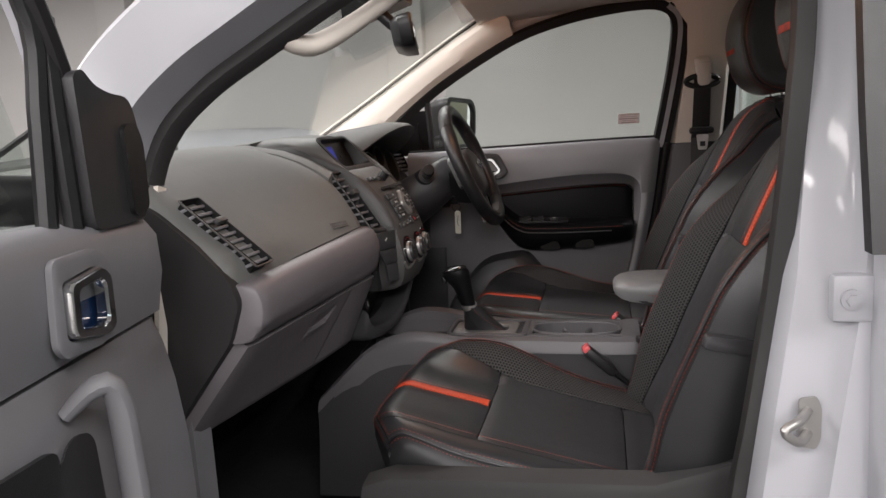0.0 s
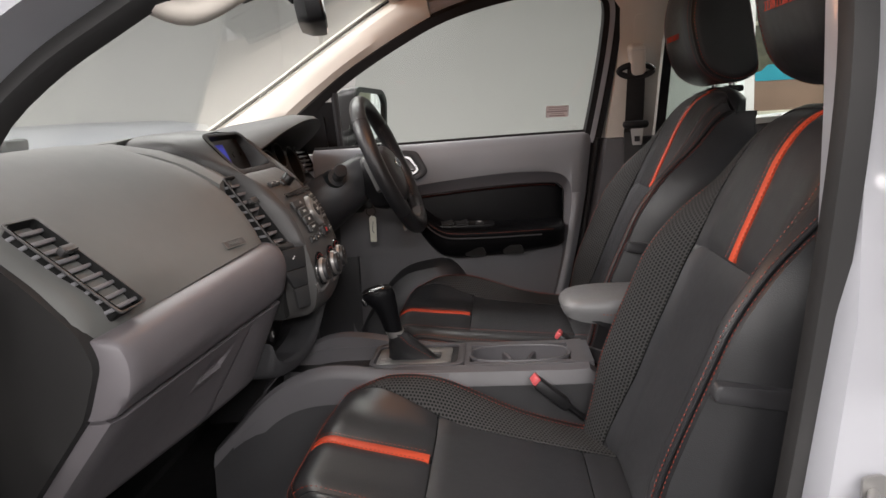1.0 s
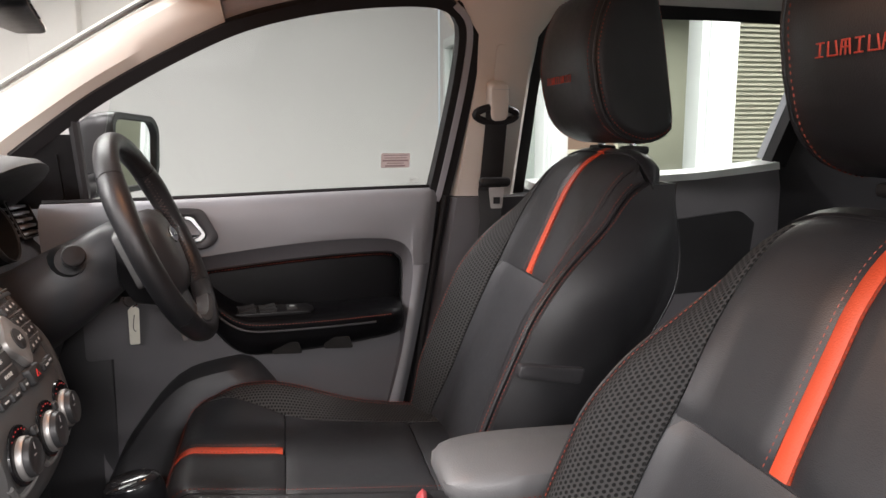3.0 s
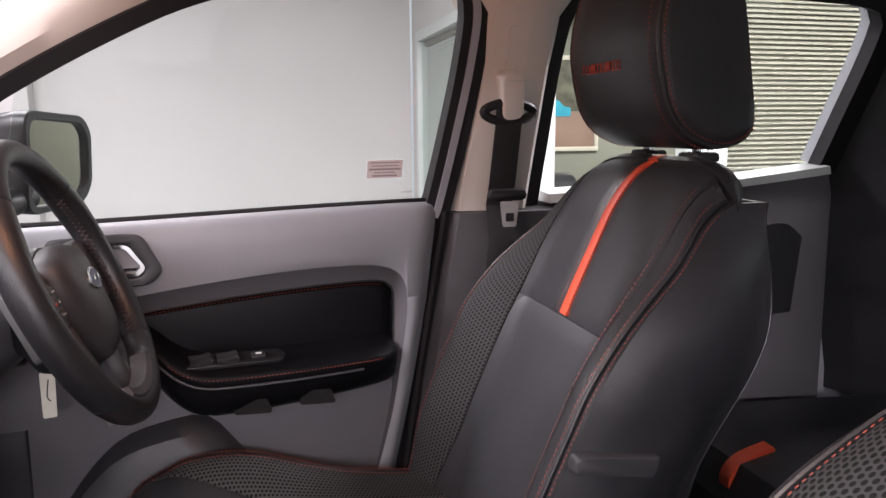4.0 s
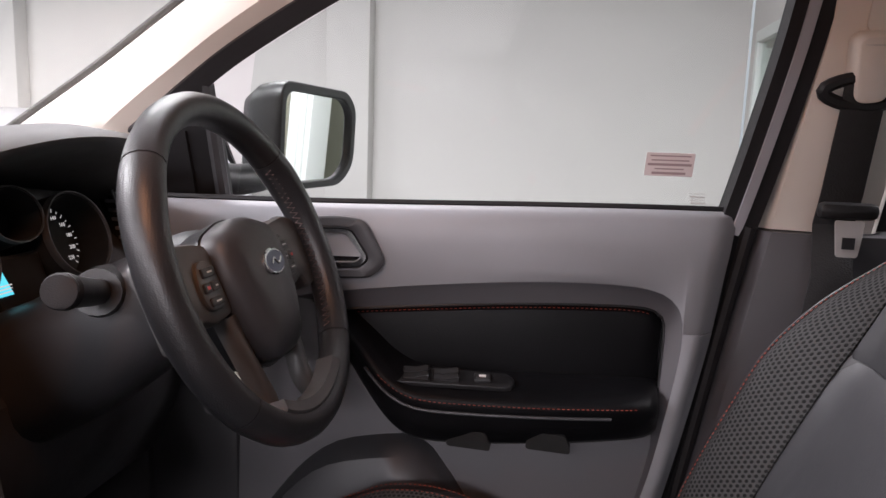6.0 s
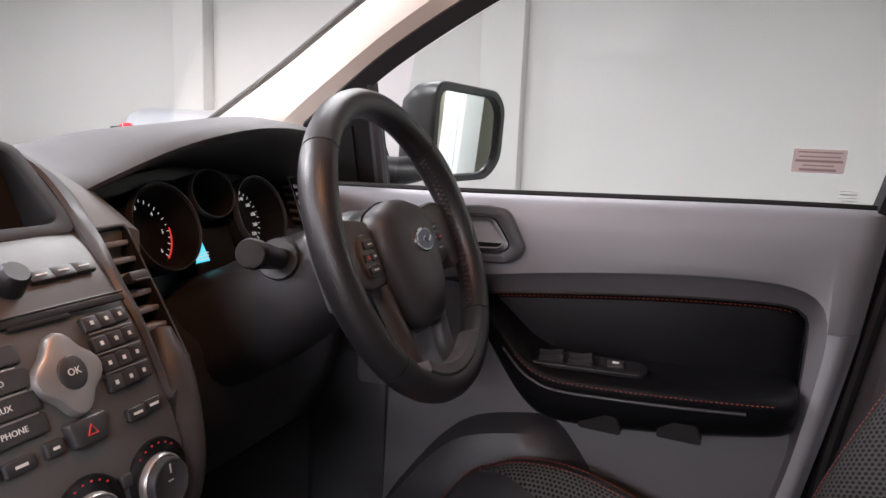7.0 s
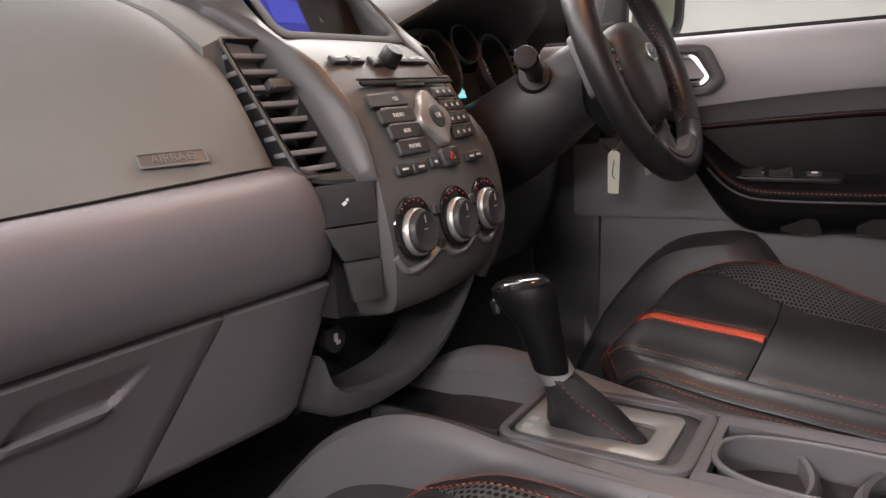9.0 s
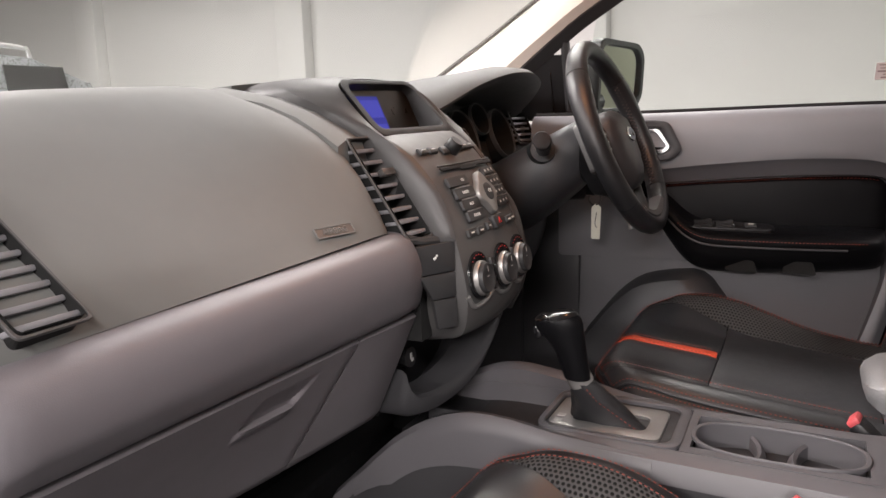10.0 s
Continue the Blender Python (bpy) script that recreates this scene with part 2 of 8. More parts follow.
def mirrored(geo):
    return [(x, -y, z) for x, y, z in geo[0]], [tuple(reversed(fc)) for fc in geo[1]]


def box(cx, cy, cz, sx, sy, sz, bevel=0.0, m=None, seg=2):
    bm = bmesh.new()
    bmesh.ops.create_cube(bm, size=1)
    bmesh.ops.scale(bm, vec=(sx, sy, sz), verts=bm.verts)
    if bevel:
        bmesh.ops.bevel(bm, geom=bm.edges[:], offset=min(bevel, 0.49 * min(sx, sy, sz)), segments=seg, profile=0.5, affect="EDGES")
    bm.verts.index_update()
    geo = [tuple(v.co) for v in bm.verts], [tuple(v.index for v in fc.verts) for fc in bm.faces]
    bm.free()
    if m is not None:
        geo = moved(geo, m)
    return [(x + cx, y + cy, z + cz) for x, y, z in geo[0]], geo[1]


def between(x0, x1, y0, y1, z0, z1, bevel=0.0):
    return box((x0 + x1) / 2, (y0 + y1) / 2, (z0 + z1) / 2, abs(x1 - x0), abs(y1 - y0), abs(z1 - z0), bevel)


def rounded(points, r, seg=4):
    """A 2D outline with its corners rounded; r: one radius or one for each corner."""
    out, n = [], len(points)
    for i in range(n):
        a, b, c = (Vector(points[(i + k) % n]) for k in (-1, 0, 1))
        rad = r[i] if isinstance(r, (list, tuple)) else r
        u, w = (a - b), (c - b)
        rad = min(rad, 0.45 * u.length, 0.45 * w.length)
        p, q = b + u.normalized() * rad, b + w.normalized() * rad
        for t in np.linspace(0, 1, seg + 1):
            out.append(tuple((1 - t) ** 2 * p + 2 * t * (1 - t) * b + t * t * q))
    return out


def plate(outline, depth, m, bevel=0.0):
    """A 2D outline thickened from 0 to depth along its normal, with an eased upper edge, laid out by the matrix m."""
    o = np.array(outline, float)
    c = o.mean(0)
    size = np.abs(o - c).max()
    k = 1 - bevel / max(size, 1e-6)
    rings = [[(x, y, 0) for x, y in o]]
    if bevel:
        rings += [[(x, y, depth - bevel) for x, y in o], [(*(c + (p - c) * lerp(1, k, 0.4)), depth - bevel * 0.25) for p in o], [(*(c + (p - c) * k), depth) for p in o]]
    else:
        rings += [[(x, y, depth) for x, y in o]]
    return moved(loft(rings), m)


def ring_plate(outer, inner, depth, m):
    """A flat frame between two outlines of as many points, thickened."""
    a, b = [(x, y) for x, y in outer], [(x, y) for x, y in inner]
    rings = [[(*p, 0) for p in a], [(*p, depth * 0.8) for p in a], [(*(0.85 * Vector(p) + 0.15 * Vector(q)), depth) for p, q in zip(a, b)],
             [(*(0.15 * Vector(p) + 0.85 * Vector(q)), depth) for p, q in zip(a, b)], [(*q, depth * 0.8) for q in b], [(*q, 0) for q in b]]
    n = len(a)
    v, fs = loft(rings, True, False)
    fs += [(5 * n + j, 5 * n + (j + 1) % n, (j + 1) % n, j) for j in range(n)]
    return moved((v, fs), m)


def frame_at(origin, right, up):
    """A matrix whose x is right, y is up (made square) and z their normal."""
    r = Vector(right).normalized()
    n = r.cross(Vector(up)).normalized()
    u = n.cross(r)
    m = Matrix((r, u, n)).transposed().to_4x4()
    m.translation = origin
    return m


def sheet(fn, nu, nv, u0=0.0, u1=1.0, v0=0.0, v1=1.0, pillow=0.003, edge=0.08, skirt=0.012):
    """A cushioned panel over the surface fn(u, v): its rim sinks a little and turns in, as a sewn panel does. v0 and v1 may depend on u."""
    lo, hi = (v0 if callable(v0) else lambda u: v0), (v1 if callable(v1) else lambda u: v1)
    verts, faces, uvs = [], [], []

    def at(u, v):
        return np.array(fn(u, v), float)

    def normal(u, v):
        e = 1e-3
        d = np.cross(at(u + e, v) - at(u - e, v), at(u, v + e) - at(u, v - e))
        return d / (np.linalg.norm(d) + 1e-12)

    us = np.linspace(u0, u1, nu)
    ring = [[None] * (nv + 2) for _ in range(nu + 2)]
    for i in range(nu + 2):
        for j in range(nv + 2):
            ii, jj = min(max(i - 1, 0), nu - 1), min(max(j - 1, 0), nv - 1)
            u = us[ii]
            f = jj / (nv - 1)
            v = lerp(lo(u), hi(u), f)
            p, nrm = at(u, v), normal(u, v)
            rim = min(ii / (nu - 1), 1 - ii / (nu - 1), 1) / edge, min(f, 1 - f) / edge
            sink = pillow * (1 - min(1.0, rim[0])) ** 2 + pillow * (1 - min(1.0, rim[1])) ** 2
            out = i in (0, nu + 1) or j in (0, nv + 1)
            ring[i][j] = len(verts)
            verts.append(tuple(p - nrm * (sink + (skirt if out else 0))))
            uvs.append((u, v))
    for i in range(nu + 1):
        for j in range(nv + 1):
            faces.append((ring[i][j], ring[i + 1][j], ring[i + 1][j + 1], ring[i][j + 1]))
    return verts, faces, uvs


def turned(geo):
    return geo[0], [tuple(reversed(fc)) for fc in geo[1]]


def stitches(points, length=0.0034, gap=0.0030, r=0.0007, lift=None):
    """A run of short thread stitches along a line of points."""
    p = np.array(points, float)
    run = np.r_[0, np.cumsum(np.linalg.norm(np.diff(p, axis=0), axis=1))]
    out, at = [], 0.0
    while at + length < run[-1]:
        a, b = (np.array([np.interp(s, run, p[:, k]) for k in range(3)]) for s in (at, at + length))
        out.append(tube([a, (a + b) / 2 + (np.array(lift) * 0.0006 if lift is not None else 0), b], [r * 0.6, r, r * 0.6], n=4))
        at += length + gap
    return cat(*out)


def build_mesh(name, geo, smooth=38):
    me = bpy.data.meshes.new(name)
    me.from_pydata(geo[0], [], geo[1])
    me.validate()
    bm = bmesh.new()
    bm.from_mesh(me)
    bmesh.ops.recalc_face_normals(bm, faces=bm.faces)
    bm.to_mesh(me)
    bm.free()
    if smooth:
        me.shade_smooth()
        me.set_sharp_from_angle(angle=radians(smooth))
    return me


def part(name, geo, mat, parent, label="", smooth=38, kind="", across=1.0):
    me = build_mesh(name, geo, smooth)
    if len(geo) > 2:
        layer = me.uv_layers.new(name="weave")
        for loop in me.loops:
            u, v = geo[2][loop.vertex_index]
            layer.data[loop.index].uv = (u, v * across)
    me.materials.append(M[mat] if isinstance(mat, str) else mat)
    ob = new(name, me)
    ob.parent = parent
    if parent is not None and parent.parent is None and parent.type == "EMPTY":
        ob.matrix_parent_inverse = Matrix.Translation(-parent.location)
    if label or kind:
        tagged(ob, label, kind=kind)
    return ob


def thing(name, label, category, at=(0, 0, 0), group="", kind=""):
    ob = tagged(new(name), label, category, group, kind)
    ob.location = at
    return ob


def solid(name, geo, mat, label, category, group="", kind="", smooth=38):
    return tagged(part(name, geo, mat, None, smooth=smooth), label, category, group, kind)

# ---- the showroom ----
solid("ground", between(-13, 12, -8, 7, -0.1, 0), "floor", "polished showroom floor, darkened to cut bounced light", "floor", kind="structure", smooth=0)
solid("ceiling", between(-13, 12, -8, 7, CEILING, CEILING + 0.15), "ceiling", "white painted showroom ceiling", "ceiling", kind="structure", smooth=0)
WALL = 5.6
solid("wall_east", between(-13, 0.9, WALL, WALL + 0.2, 0, CEILING), "wall", "white painted plaster wall", "wall", kind="structure", smooth=0)
for k, px in enumerate((-11.4, -8.3, -5.15, -1.98)):
    solid(f"pilaster_{k + 1}", between(px - 0.36, px + 0.0, WALL - 0.16, WALL, 0, CEILING, 0.01), "wall", "white plastered pilaster on the wall", "pilaster", kind="structure")
solid("wall_front", between(-13.2, -13, -8, WALL + 0.2, 0, CEILING), "pink_wall", "pale pink painted end wall", "wall", kind="structure", smooth=0)
# never in view; its dark colour limits low light into the cabin
solid("wall_west", between(-13, 12, -8.2, -8, 0, CEILING), "dim_west_wall", "unseen west wall, darkened to cut bounced light", "wall", kind="structure", smooth=0)
solid("wall_return", between(-9.6, -9.35, -3.9, -1.0, 0, CEILING), "pink_wall", "pale pink return wall beside the bay", "wall", kind="structure", smooth=0)
# the rear end: a shop front with daylight behind it
solid("wall_rear", cat(between(12, 12.2, -8, -6.8, 0, CEILING), between(12, 12.2, 3.6, 5.8, 0, CEILING), between(12, 12.2, -6.8, 3.6, 2.8, CEILING), between(12, 12.2, -6.8, 3.6, 0, 0.35)), "wall", "white shop-front wall with a wide window", "wall", kind="structure", smooth=0)
solid("backdrop", between(13.5, 13.52, -9, 6, 0, 4), "daylight", "bright daylight outside the shop window", "backdrop", kind="structure", smooth=0)
shopwin = thing("window_1", "wide white-framed shop window with orange posts", "window", (12.05, -1.6, 0.35), kind="structure")
for k in range(5):
    yy = -6.8 + k * 2.6
    part("window_frame", between(12.02, 12.12, yy - 0.05, yy + 0.05, 0.35, 2.8, 0.01), "orange" if k in (2, 3) else "trim_white", shopwin)
part("pane", between(12.06, 12.07, -6.8, 3.6, 0.35, 2.8), "glass", shopwin, smooth=0)
for lx, ly, watts in LAMPS:
    cl = thing("ceiling_light", "long white ceiling light panel, switched on", "ceiling light", (lx, ly, CEILING), group="ceiling lights")
    part("frame", cat(between(lx - 1.02, lx + 1.02, ly - 0.34, ly - 0.29, CEILING - 0.05, CEILING, 0.005), between(lx - 1.02, lx + 1.02, ly + 0.29, ly + 0.34, CEILING - 0.05, CEILING, 0.005),
                      between(lx - 1.02, lx - 0.97, ly - 0.29, ly + 0.29, CEILING - 0.05, CEILING, 0.005), between(lx + 0.97, lx + 1.02, ly - 0.29, ly + 0.29, CEILING - 0.05, CEILING, 0.005)), "trim_white", cl)
    part("diffuser", between(lx - 0.97, lx + 0.97, ly - 0.29, ly + 0.29, CEILING - 0.03, CEILING - 0.01), "lamp", cl, smooth=0)

# ---- the sales office beside the car ----
OX, OY, OB = 0.92, 2.75, 5.0
solid("wall_office_front", cat(between(0.86, OX, OY, OY + 0.1, 0, CEILING), between(OX, 12, OY, OY + 0.1, 2.3, CEILING), between(OX, 1.78, OY, OY + 0.1, 0, 0.12),
                               between(1.78, 1.9, OY, OY + 0.1, 0.12, 2.3), between(1.9, 3.7, OY, OY + 0.1, 0, 0.75), between(3.7, 12, OY, OY + 0.1, 0, 2.3)), "wall", "white office partition with a doorway and a window", "wall", kind="structure", smooth=0)
solid("wall_office_side", cat(between(OX, OX + 0.1, OY + 0.1, WALL, 0, 0.85), between(OX, OX + 0.1, OY + 0.1, WALL, 2.2, CEILING), between(OX, OX + 0.1, OY + 0.1, 3.0, 0.85, 2.2), between(OX, OX + 0.1, 5.35, WALL, 0.85, 2.2)), "wall", "white office side wall with a long window", "wall", kind="structure", smooth=0)
solid("wall_office_back", between(OX + 0.1, 7.0, OB, OB + 0.1, 0, CEILING), "green_wall", "sage green painted office wall", "wall", kind="structure", smooth=0)
solid("wall_office_end", between(7.0, 7.1, OY + 0.1, OB, 0, CEILING), "green_wall", "sage green office end wall", "wall", kind="structure", smooth=0)
solid("ceiling_office", between(OX + 0.1, 7.0, OY + 0.1, OB, 2.45, 2.5), "ceiling", "white tiled office ceiling", "ceiling", kind="structure", smooth=0)
doorway = thing("door_1", "white moulded architrave round an open office doorway", "door frame", (1.4, OY, 0), kind="structure")
for x0, x1 in ((0.84, 0.93), (1.71, 1.93)):
    w = x1 - x0
    part("architrave", cat(between(x0, x1, OY - 0.02, OY + 0.12, 0, 2.32, 0.006), between(x0 + 0.2 * w, x1 - 0.2 * w, OY - 0.035, OY - 0.018, 0, 2.32, 0.006), between(x0 + 0.4 * w, x1 - 0.4 * w, OY - 0.045, OY - 0.03, 0, 2.32, 0.004)), "trim_white", doorway)
part("head", between(0.93, 1.71, OY - 0.02, OY + 0.12, 2.24, 2.32, 0.006), "trim_white", doorway)
win2 = thing("window_2", "white-framed office window with venetian blind", "window", (2.8, OY, 0.75), kind="structure")
part("window_frame", cat(between(1.93, 3.75, OY - 0.015, OY + 0.1, 2.22, 2.3, 0.006), between(1.93, 3.75, OY - 0.015, OY + 0.1, 0.75, 0.82, 0.006), between(3.66, 3.75, OY - 0.015, OY + 0.1, 0.82, 2.22, 0.006)), "trim_white", win2)
part("pane", between(1.93, 3.66, OY + 0.02, OY + 0.026, 0.82, 2.22), "glass", win2, smooth=0)
blind = thing("venetian_blind", "beige venetian blind, half-open slats, in the office window", "blind", (2.8, OY + 0.06, 2.2))
part("headrail", between(1.95, 3.64, OY + 0.04, OY + 0.085, 2.17, 2.215, 0.004), "slat", blind)
z = 0.86
while z < 2.15:
    part("slat", box(2.795, OY + 0.062, z, 1.68, 0.028, 0.0016, m=Matrix.Rotation(radians(46), 4, "X")), "slat", blind, smooth=0)
    z += 0.026
blind2 = thing("venetian_blind", "cream venetian blind, closed slats, in the long side window", "blind", (OX + 0.06, 4.2, 2.15))
part("headrail", between(OX + 0.04, OX + 0.08, 3.02, 5.33, 2.14, 2.19, 0.004), "slat", blind2)
z = 0.88
while z < 2.13:
    part("slat", box(OX + 0.06, 4.17, z, 0.0016, 2.28, 0.03, m=Matrix.Rotation(radians(22), 4, "Y")), "trim_white", blind2, smooth=0)
    z += 0.027
win3 = thing("window_3", "white-framed long office side window", "window", (OX, 4.2, 0.85), kind="structure")
part("window_frame", cat(between(OX - 0.02, OX + 0.1, 2.96, 5.4, 2.18, 2.26, 0.006), between(OX - 0.02, OX + 0.1, 2.96, 5.4, 0.8, 0.87, 0.006), between(OX - 0.02, OX + 0.1, 5.33, 5.4, 0.87, 2.18, 0.006), between(OX - 0.02, OX + 0.1, 2.96, 3.03, 0.87, 2.18, 0.006)), "trim_white", win3)
part("pane", between(OX + 0.015, OX + 0.021, 3.03, 5.33, 0.87, 2.18), "glass", win3, smooth=0)
# framed poster of a blue car on a road
pic = thing("framed_picture", "cream-framed poster of a blue car on a road", "picture", (1.95, OB, 1.75))
X0, X1, Z0, Z1 = 1.28, 2.34, 1.30, 2.06
part("picture_frame", cat(between(X0, X1, OB - 0.025, OB, Z1 - 0.035, Z1, 0.004), between(X0, X1, OB - 0.025, OB, Z0, Z0 + 0.035, 0.004), between(X0, X0 + 0.035, OB - 0.025, OB, Z0 + 0.035, Z1 - 0.035, 0.004), between(X1 - 0.035, X1, OB - 0.025, OB, Z0 + 0.035, Z1 - 0.035, 0.004)), "frame_cream", pic)
part("print_trees", between(X0 + 0.03, X1 - 0.03, OB - 0.014, OB - 0.003, 1.62, Z1 - 0.03), "poster_sky", pic, smooth=0)
part("print_road", between(X0 + 0.03, X1 - 0.03, OB - 0.014, OB - 0.003, Z0 + 0.03, 1.616), "poster_road", pic, smooth=0)
part("print_line", moved(box(0, 0, 0, 0.03, 0.004, 0.34), Matrix.Translation((1.55, OB - 0.016, 1.46)) @ Matrix.Rotation(radians(-38), 4, "Y")), "frame_cream", pic, smooth=0)
part("print_car", plate(rounded([(-0.17, -0.05), (0.17, -0.05), (0.17, 0.02), (0.11, 0.03), (0.06, 0.08), (-0.07, 0.08), (-0.12, 0.03), (-0.17, 0.02)], 0.015), 0.004, frame_at((1.92, OB - 0.015, 1.63), (1, 0, 0), (0, 0, 1))), "poster_blue", pic, smooth=0)
spk = thing("wall_box", "small white detector box on the office wall", "detector", (2.25, OB, 2.2))
part("box", between(2.2, 2.32, OB - 0.05, OB, 2.14, 2.26, 0.01), "trim_white", spk)
part("dial", tube([(2.26, OB - 0.065, 2.2), (2.26, OB - 0.045, 2.2)], 0.03, 14), "silver", spk)
chair = thing("office_chair", "black office chair behind the doorway", "chair", (1.28, 3.6, 0))
part("backrest", plate(rounded([(-0.22, 0), (0.22, 0), (0.2, 0.5), (-0.2, 0.5)], 0.08), 0.06, frame_at((1.28, 3.6, 0.72), (1, 0, 0), (0, 0, 1)), 0.02), "dark", chair)
part("seat", box(1.28, 3.36, 0.5, 0.46, 0.46, 0.08, 0.03), "dark", chair)
part("pole", tube([(1.28, 3.38, 0.06), (1.28, 3.38, 0.47)], 0.03), "black", chair)
part("foot", cat(*[tube([(1.28, 3.38, 0.08), (1.28 + 0.28 * math.cos(a), 3.38 + 0.28 * math.sin(a), 0.04)], 0.025, 8) for a in np.linspace(0, 2 * math.pi, 5, endpoint=False)]), "black", chair)

# ---- the pickup's body ----
# car axes: x to the rear, y to the driver's side, z up; the cabin floor stands at 0.6
FLOOR = 0.60
body = thing("pickup_body", "white pickup cab with black seals and beige pillar trim", "pickup", (0, 0, 0))


def side_y(x, z):
    """The inner face of the glass line on the driver's side."""
    return 0.725 + 0.12 * (min(x, 0.15) + 0.2) - 0.3 * (z - 1.36)


def strip(points, offs, n=28, middle=(-0.42, 0.66, 1.5)):
    """A section (offsets across and in depth) carried along a line on the driver's side; across points away from the opening's middle."""
    p = along(points, n)
    mid = np.array(middle)
    rings = []
    for i in range(len(p)):
        d = p[min(i + 1, n - 1)] - p[max(i - 1, 0)]
        d /= np.linalg.norm(d)
        nrm = np.array([-0.12, 1, 0.3])
        nrm /= np.linalg.norm(nrm)
        acr = np.cross(d, nrm)
        acr /= np.linalg.norm(acr)
        if acr @ (p[i] - mid) < 0:
            acr = -acr
        rings.append([p[i] + acr * a + nrm * b for a, b in offs])
    return loft(rings)


def on_side(xz):
    return [(x, side_y(x, z), z) for x, z in xz]


# outline of the front window, from the mirror corner over the roof to the B-pillar's foot
WIN = [(-0.93, 1.435), (-0.84, 1.503), (-0.769, 1.551), (-0.655, 1.615), (-0.54, 1.669), (-0.426, 1.702), (-0.308, 1.722), (-0.2, 1.73), (-0.145, 1.722), (-0.118, 1.69), (-0.122, 1.6), (-0.14, 1.48), (-0.16, 1.37), (-0.166, 1.35)]
RWIN = [(0.058, 1.355), (0.063, 1.48), (0.068, 1.60), (0.083, 1.69), (0.125, 1.722), (0.3, 1.728), (0.5, 1.728), (0.64, 1.724), (0.712, 1.715), (0.738, 1.692), (0.732, 1.62), (0.710, 1.51), (0.690, 1.41)]
SECT_SEAL = [(-0.002, -0.012), (0.022, -0.016), (0.028, 0.0), (0.024, 0.02), (0.0, 0.02)]
seal_far = strip(on_side(WIN), SECT_SEAL, 60)
part("window_seal", seal_far, "rubber", body)
part("rear_window_seal", strip(on_side(RWIN), [(-0.002, -0.012), (0.040, -0.020), (0.052, -0.004), (0.050, 0.02), (0.0, 0.02)], 46, (0.40, 0.68, 1.55)), "rubber", body)
part("door_frame_paint", strip(on_side(WIN), [(0.012, 0.022), (0.036, 0.018), (0.056, 0.03), (0.056, 0.05), (0.014, 0.05)], 60), "paint", body)
part("rear_frame_paint", strip(on_side(RWIN), [(0.006, 0.022), (0.03, 0.018), (0.05, 0.03), (0.05, 0.05), (0.01, 0.05)], 46, (0.40, 0.68, 1.55)), "paint", body)
part("door_frame_edge", strip(on_side(WIN[8:]), [(0.013, -0.018), (0.026, -0.018), (0.027, 0.0), (0.013, 0.0)], 40), "paint", body, "white painted edge of the door frame")
part("frame_edge_seal", strip(on_side(WIN[8:]), [(0.0275, -0.012), (0.045, -0.016), (0.046, 0.0), (0.0275, 0.0)], 40), "rubber", body)
# A-pillar trim on the driver's side: a soft beige fillet between the windscreen and the door seal
PW = on_side([(-1.10, 1.29), (-0.93, 1.445), (-0.84, 1.513), (-0.769, 1.562), (-0.655, 1.627), (-0.56, 1.675)])
PV = [(-1.30, 0.668, 1.36), (-1.12, 0.645, 1.462), (-1.0, 0.63, 1.53), (-0.88, 0.607, 1.60), (-0.74, 0.582, 1.68), (-0.60, 0.562, 1.755)]
pw, pv = along(PW, 24), along(PV, 24)


def pillar_rings(a, b, inward):
    rings = []
    for p, q in zip(a, b):
        mid = (p + q) / 2 + np.array([0.012, -inward, 0.01])
        back = np.array([-0.02, 0.05, 0.02])
        rings.append([p, lerp(p, mid, 0.55) + np.array([0, -0.012, 0]), mid, lerp(q, mid, 0.55) + np.array([0, -0.010, 0.0]), q, q + back, p + np.array([0, 0.04, 0.01])])
    return rings


pillar = loft(pillar_rings(pw, pv, 0.035))
part("a_pillar_trim", pillar, "beige", body, "beige windscreen pillar trim")
edge = tube([tuple(p + np.array([-0.006, -0.004, 0.004])) for p in pv], 0.005, 6)
part("windscreen_seal", edge, "rubber", body)
part("windscreen_seal", mirrored(edge), "rubber", body)
# B-pillar: beige above, charcoal below the sill line
bp = []
for z, xa, xb in ((1.348, -0.122, 0.048), (1.40, -0.118, 0.050), (1.5, -0.105, 0.053), (1.6, -0.095, 0.057), (1.68, -0.098, 0.066), (1.735, -0.14, 0.1), (1.765, -0.2, 0.16)):
    y = side_y(-0.02, z) - 0.004
    inn = 0.02 if z < 1.72 else 0.03
    bp.append([(xa, y + 0.01, z), (lerp(xa, xb, 0.14), y - inn, z), (lerp(xa, xb, 0.5), y - inn - 0.012, z), (lerp(xa, xb, 0.86), y - inn, z), (xb, y + 0.01, z), (xb, y + 0.06, z), (xa, y + 0.06, z)])
bpil = loft(bp)
part("b_pillar_trim", bpil, "beige", body, "beige upper centre pillar trim")
lower_b = []
for z, y0 in ((0.62, 0.735), (0.9, 0.745), (1.2, 0.738), (1.346, 0.728)):
    xf = -0.118 - 0.16 * (1.346 - z)
    lower_b.append([(xf, y0 + 0.01, z), (xf + 0.016, y0 - 0.02, z), (-0.01, y0 - 0.03, z), (0.07, y0 - 0.022, z), (0.11, y0 + 0.01, z), (0.11, y0 + 0.07, z), (xf, y0 + 0.07, z)])
part("b_pillar_lower", loft(lower_b), "console", body, "charcoal lower centre pillar trim")
part("b_pillar_seal", tube([(-0.126, 0.722, 1.35), (-0.149, 0.735, 1.2), (-0.197, 0.74, 0.9), (-0.236, 0.73, 0.66)], 0.009, 8, smooth=16), "rubber", body)
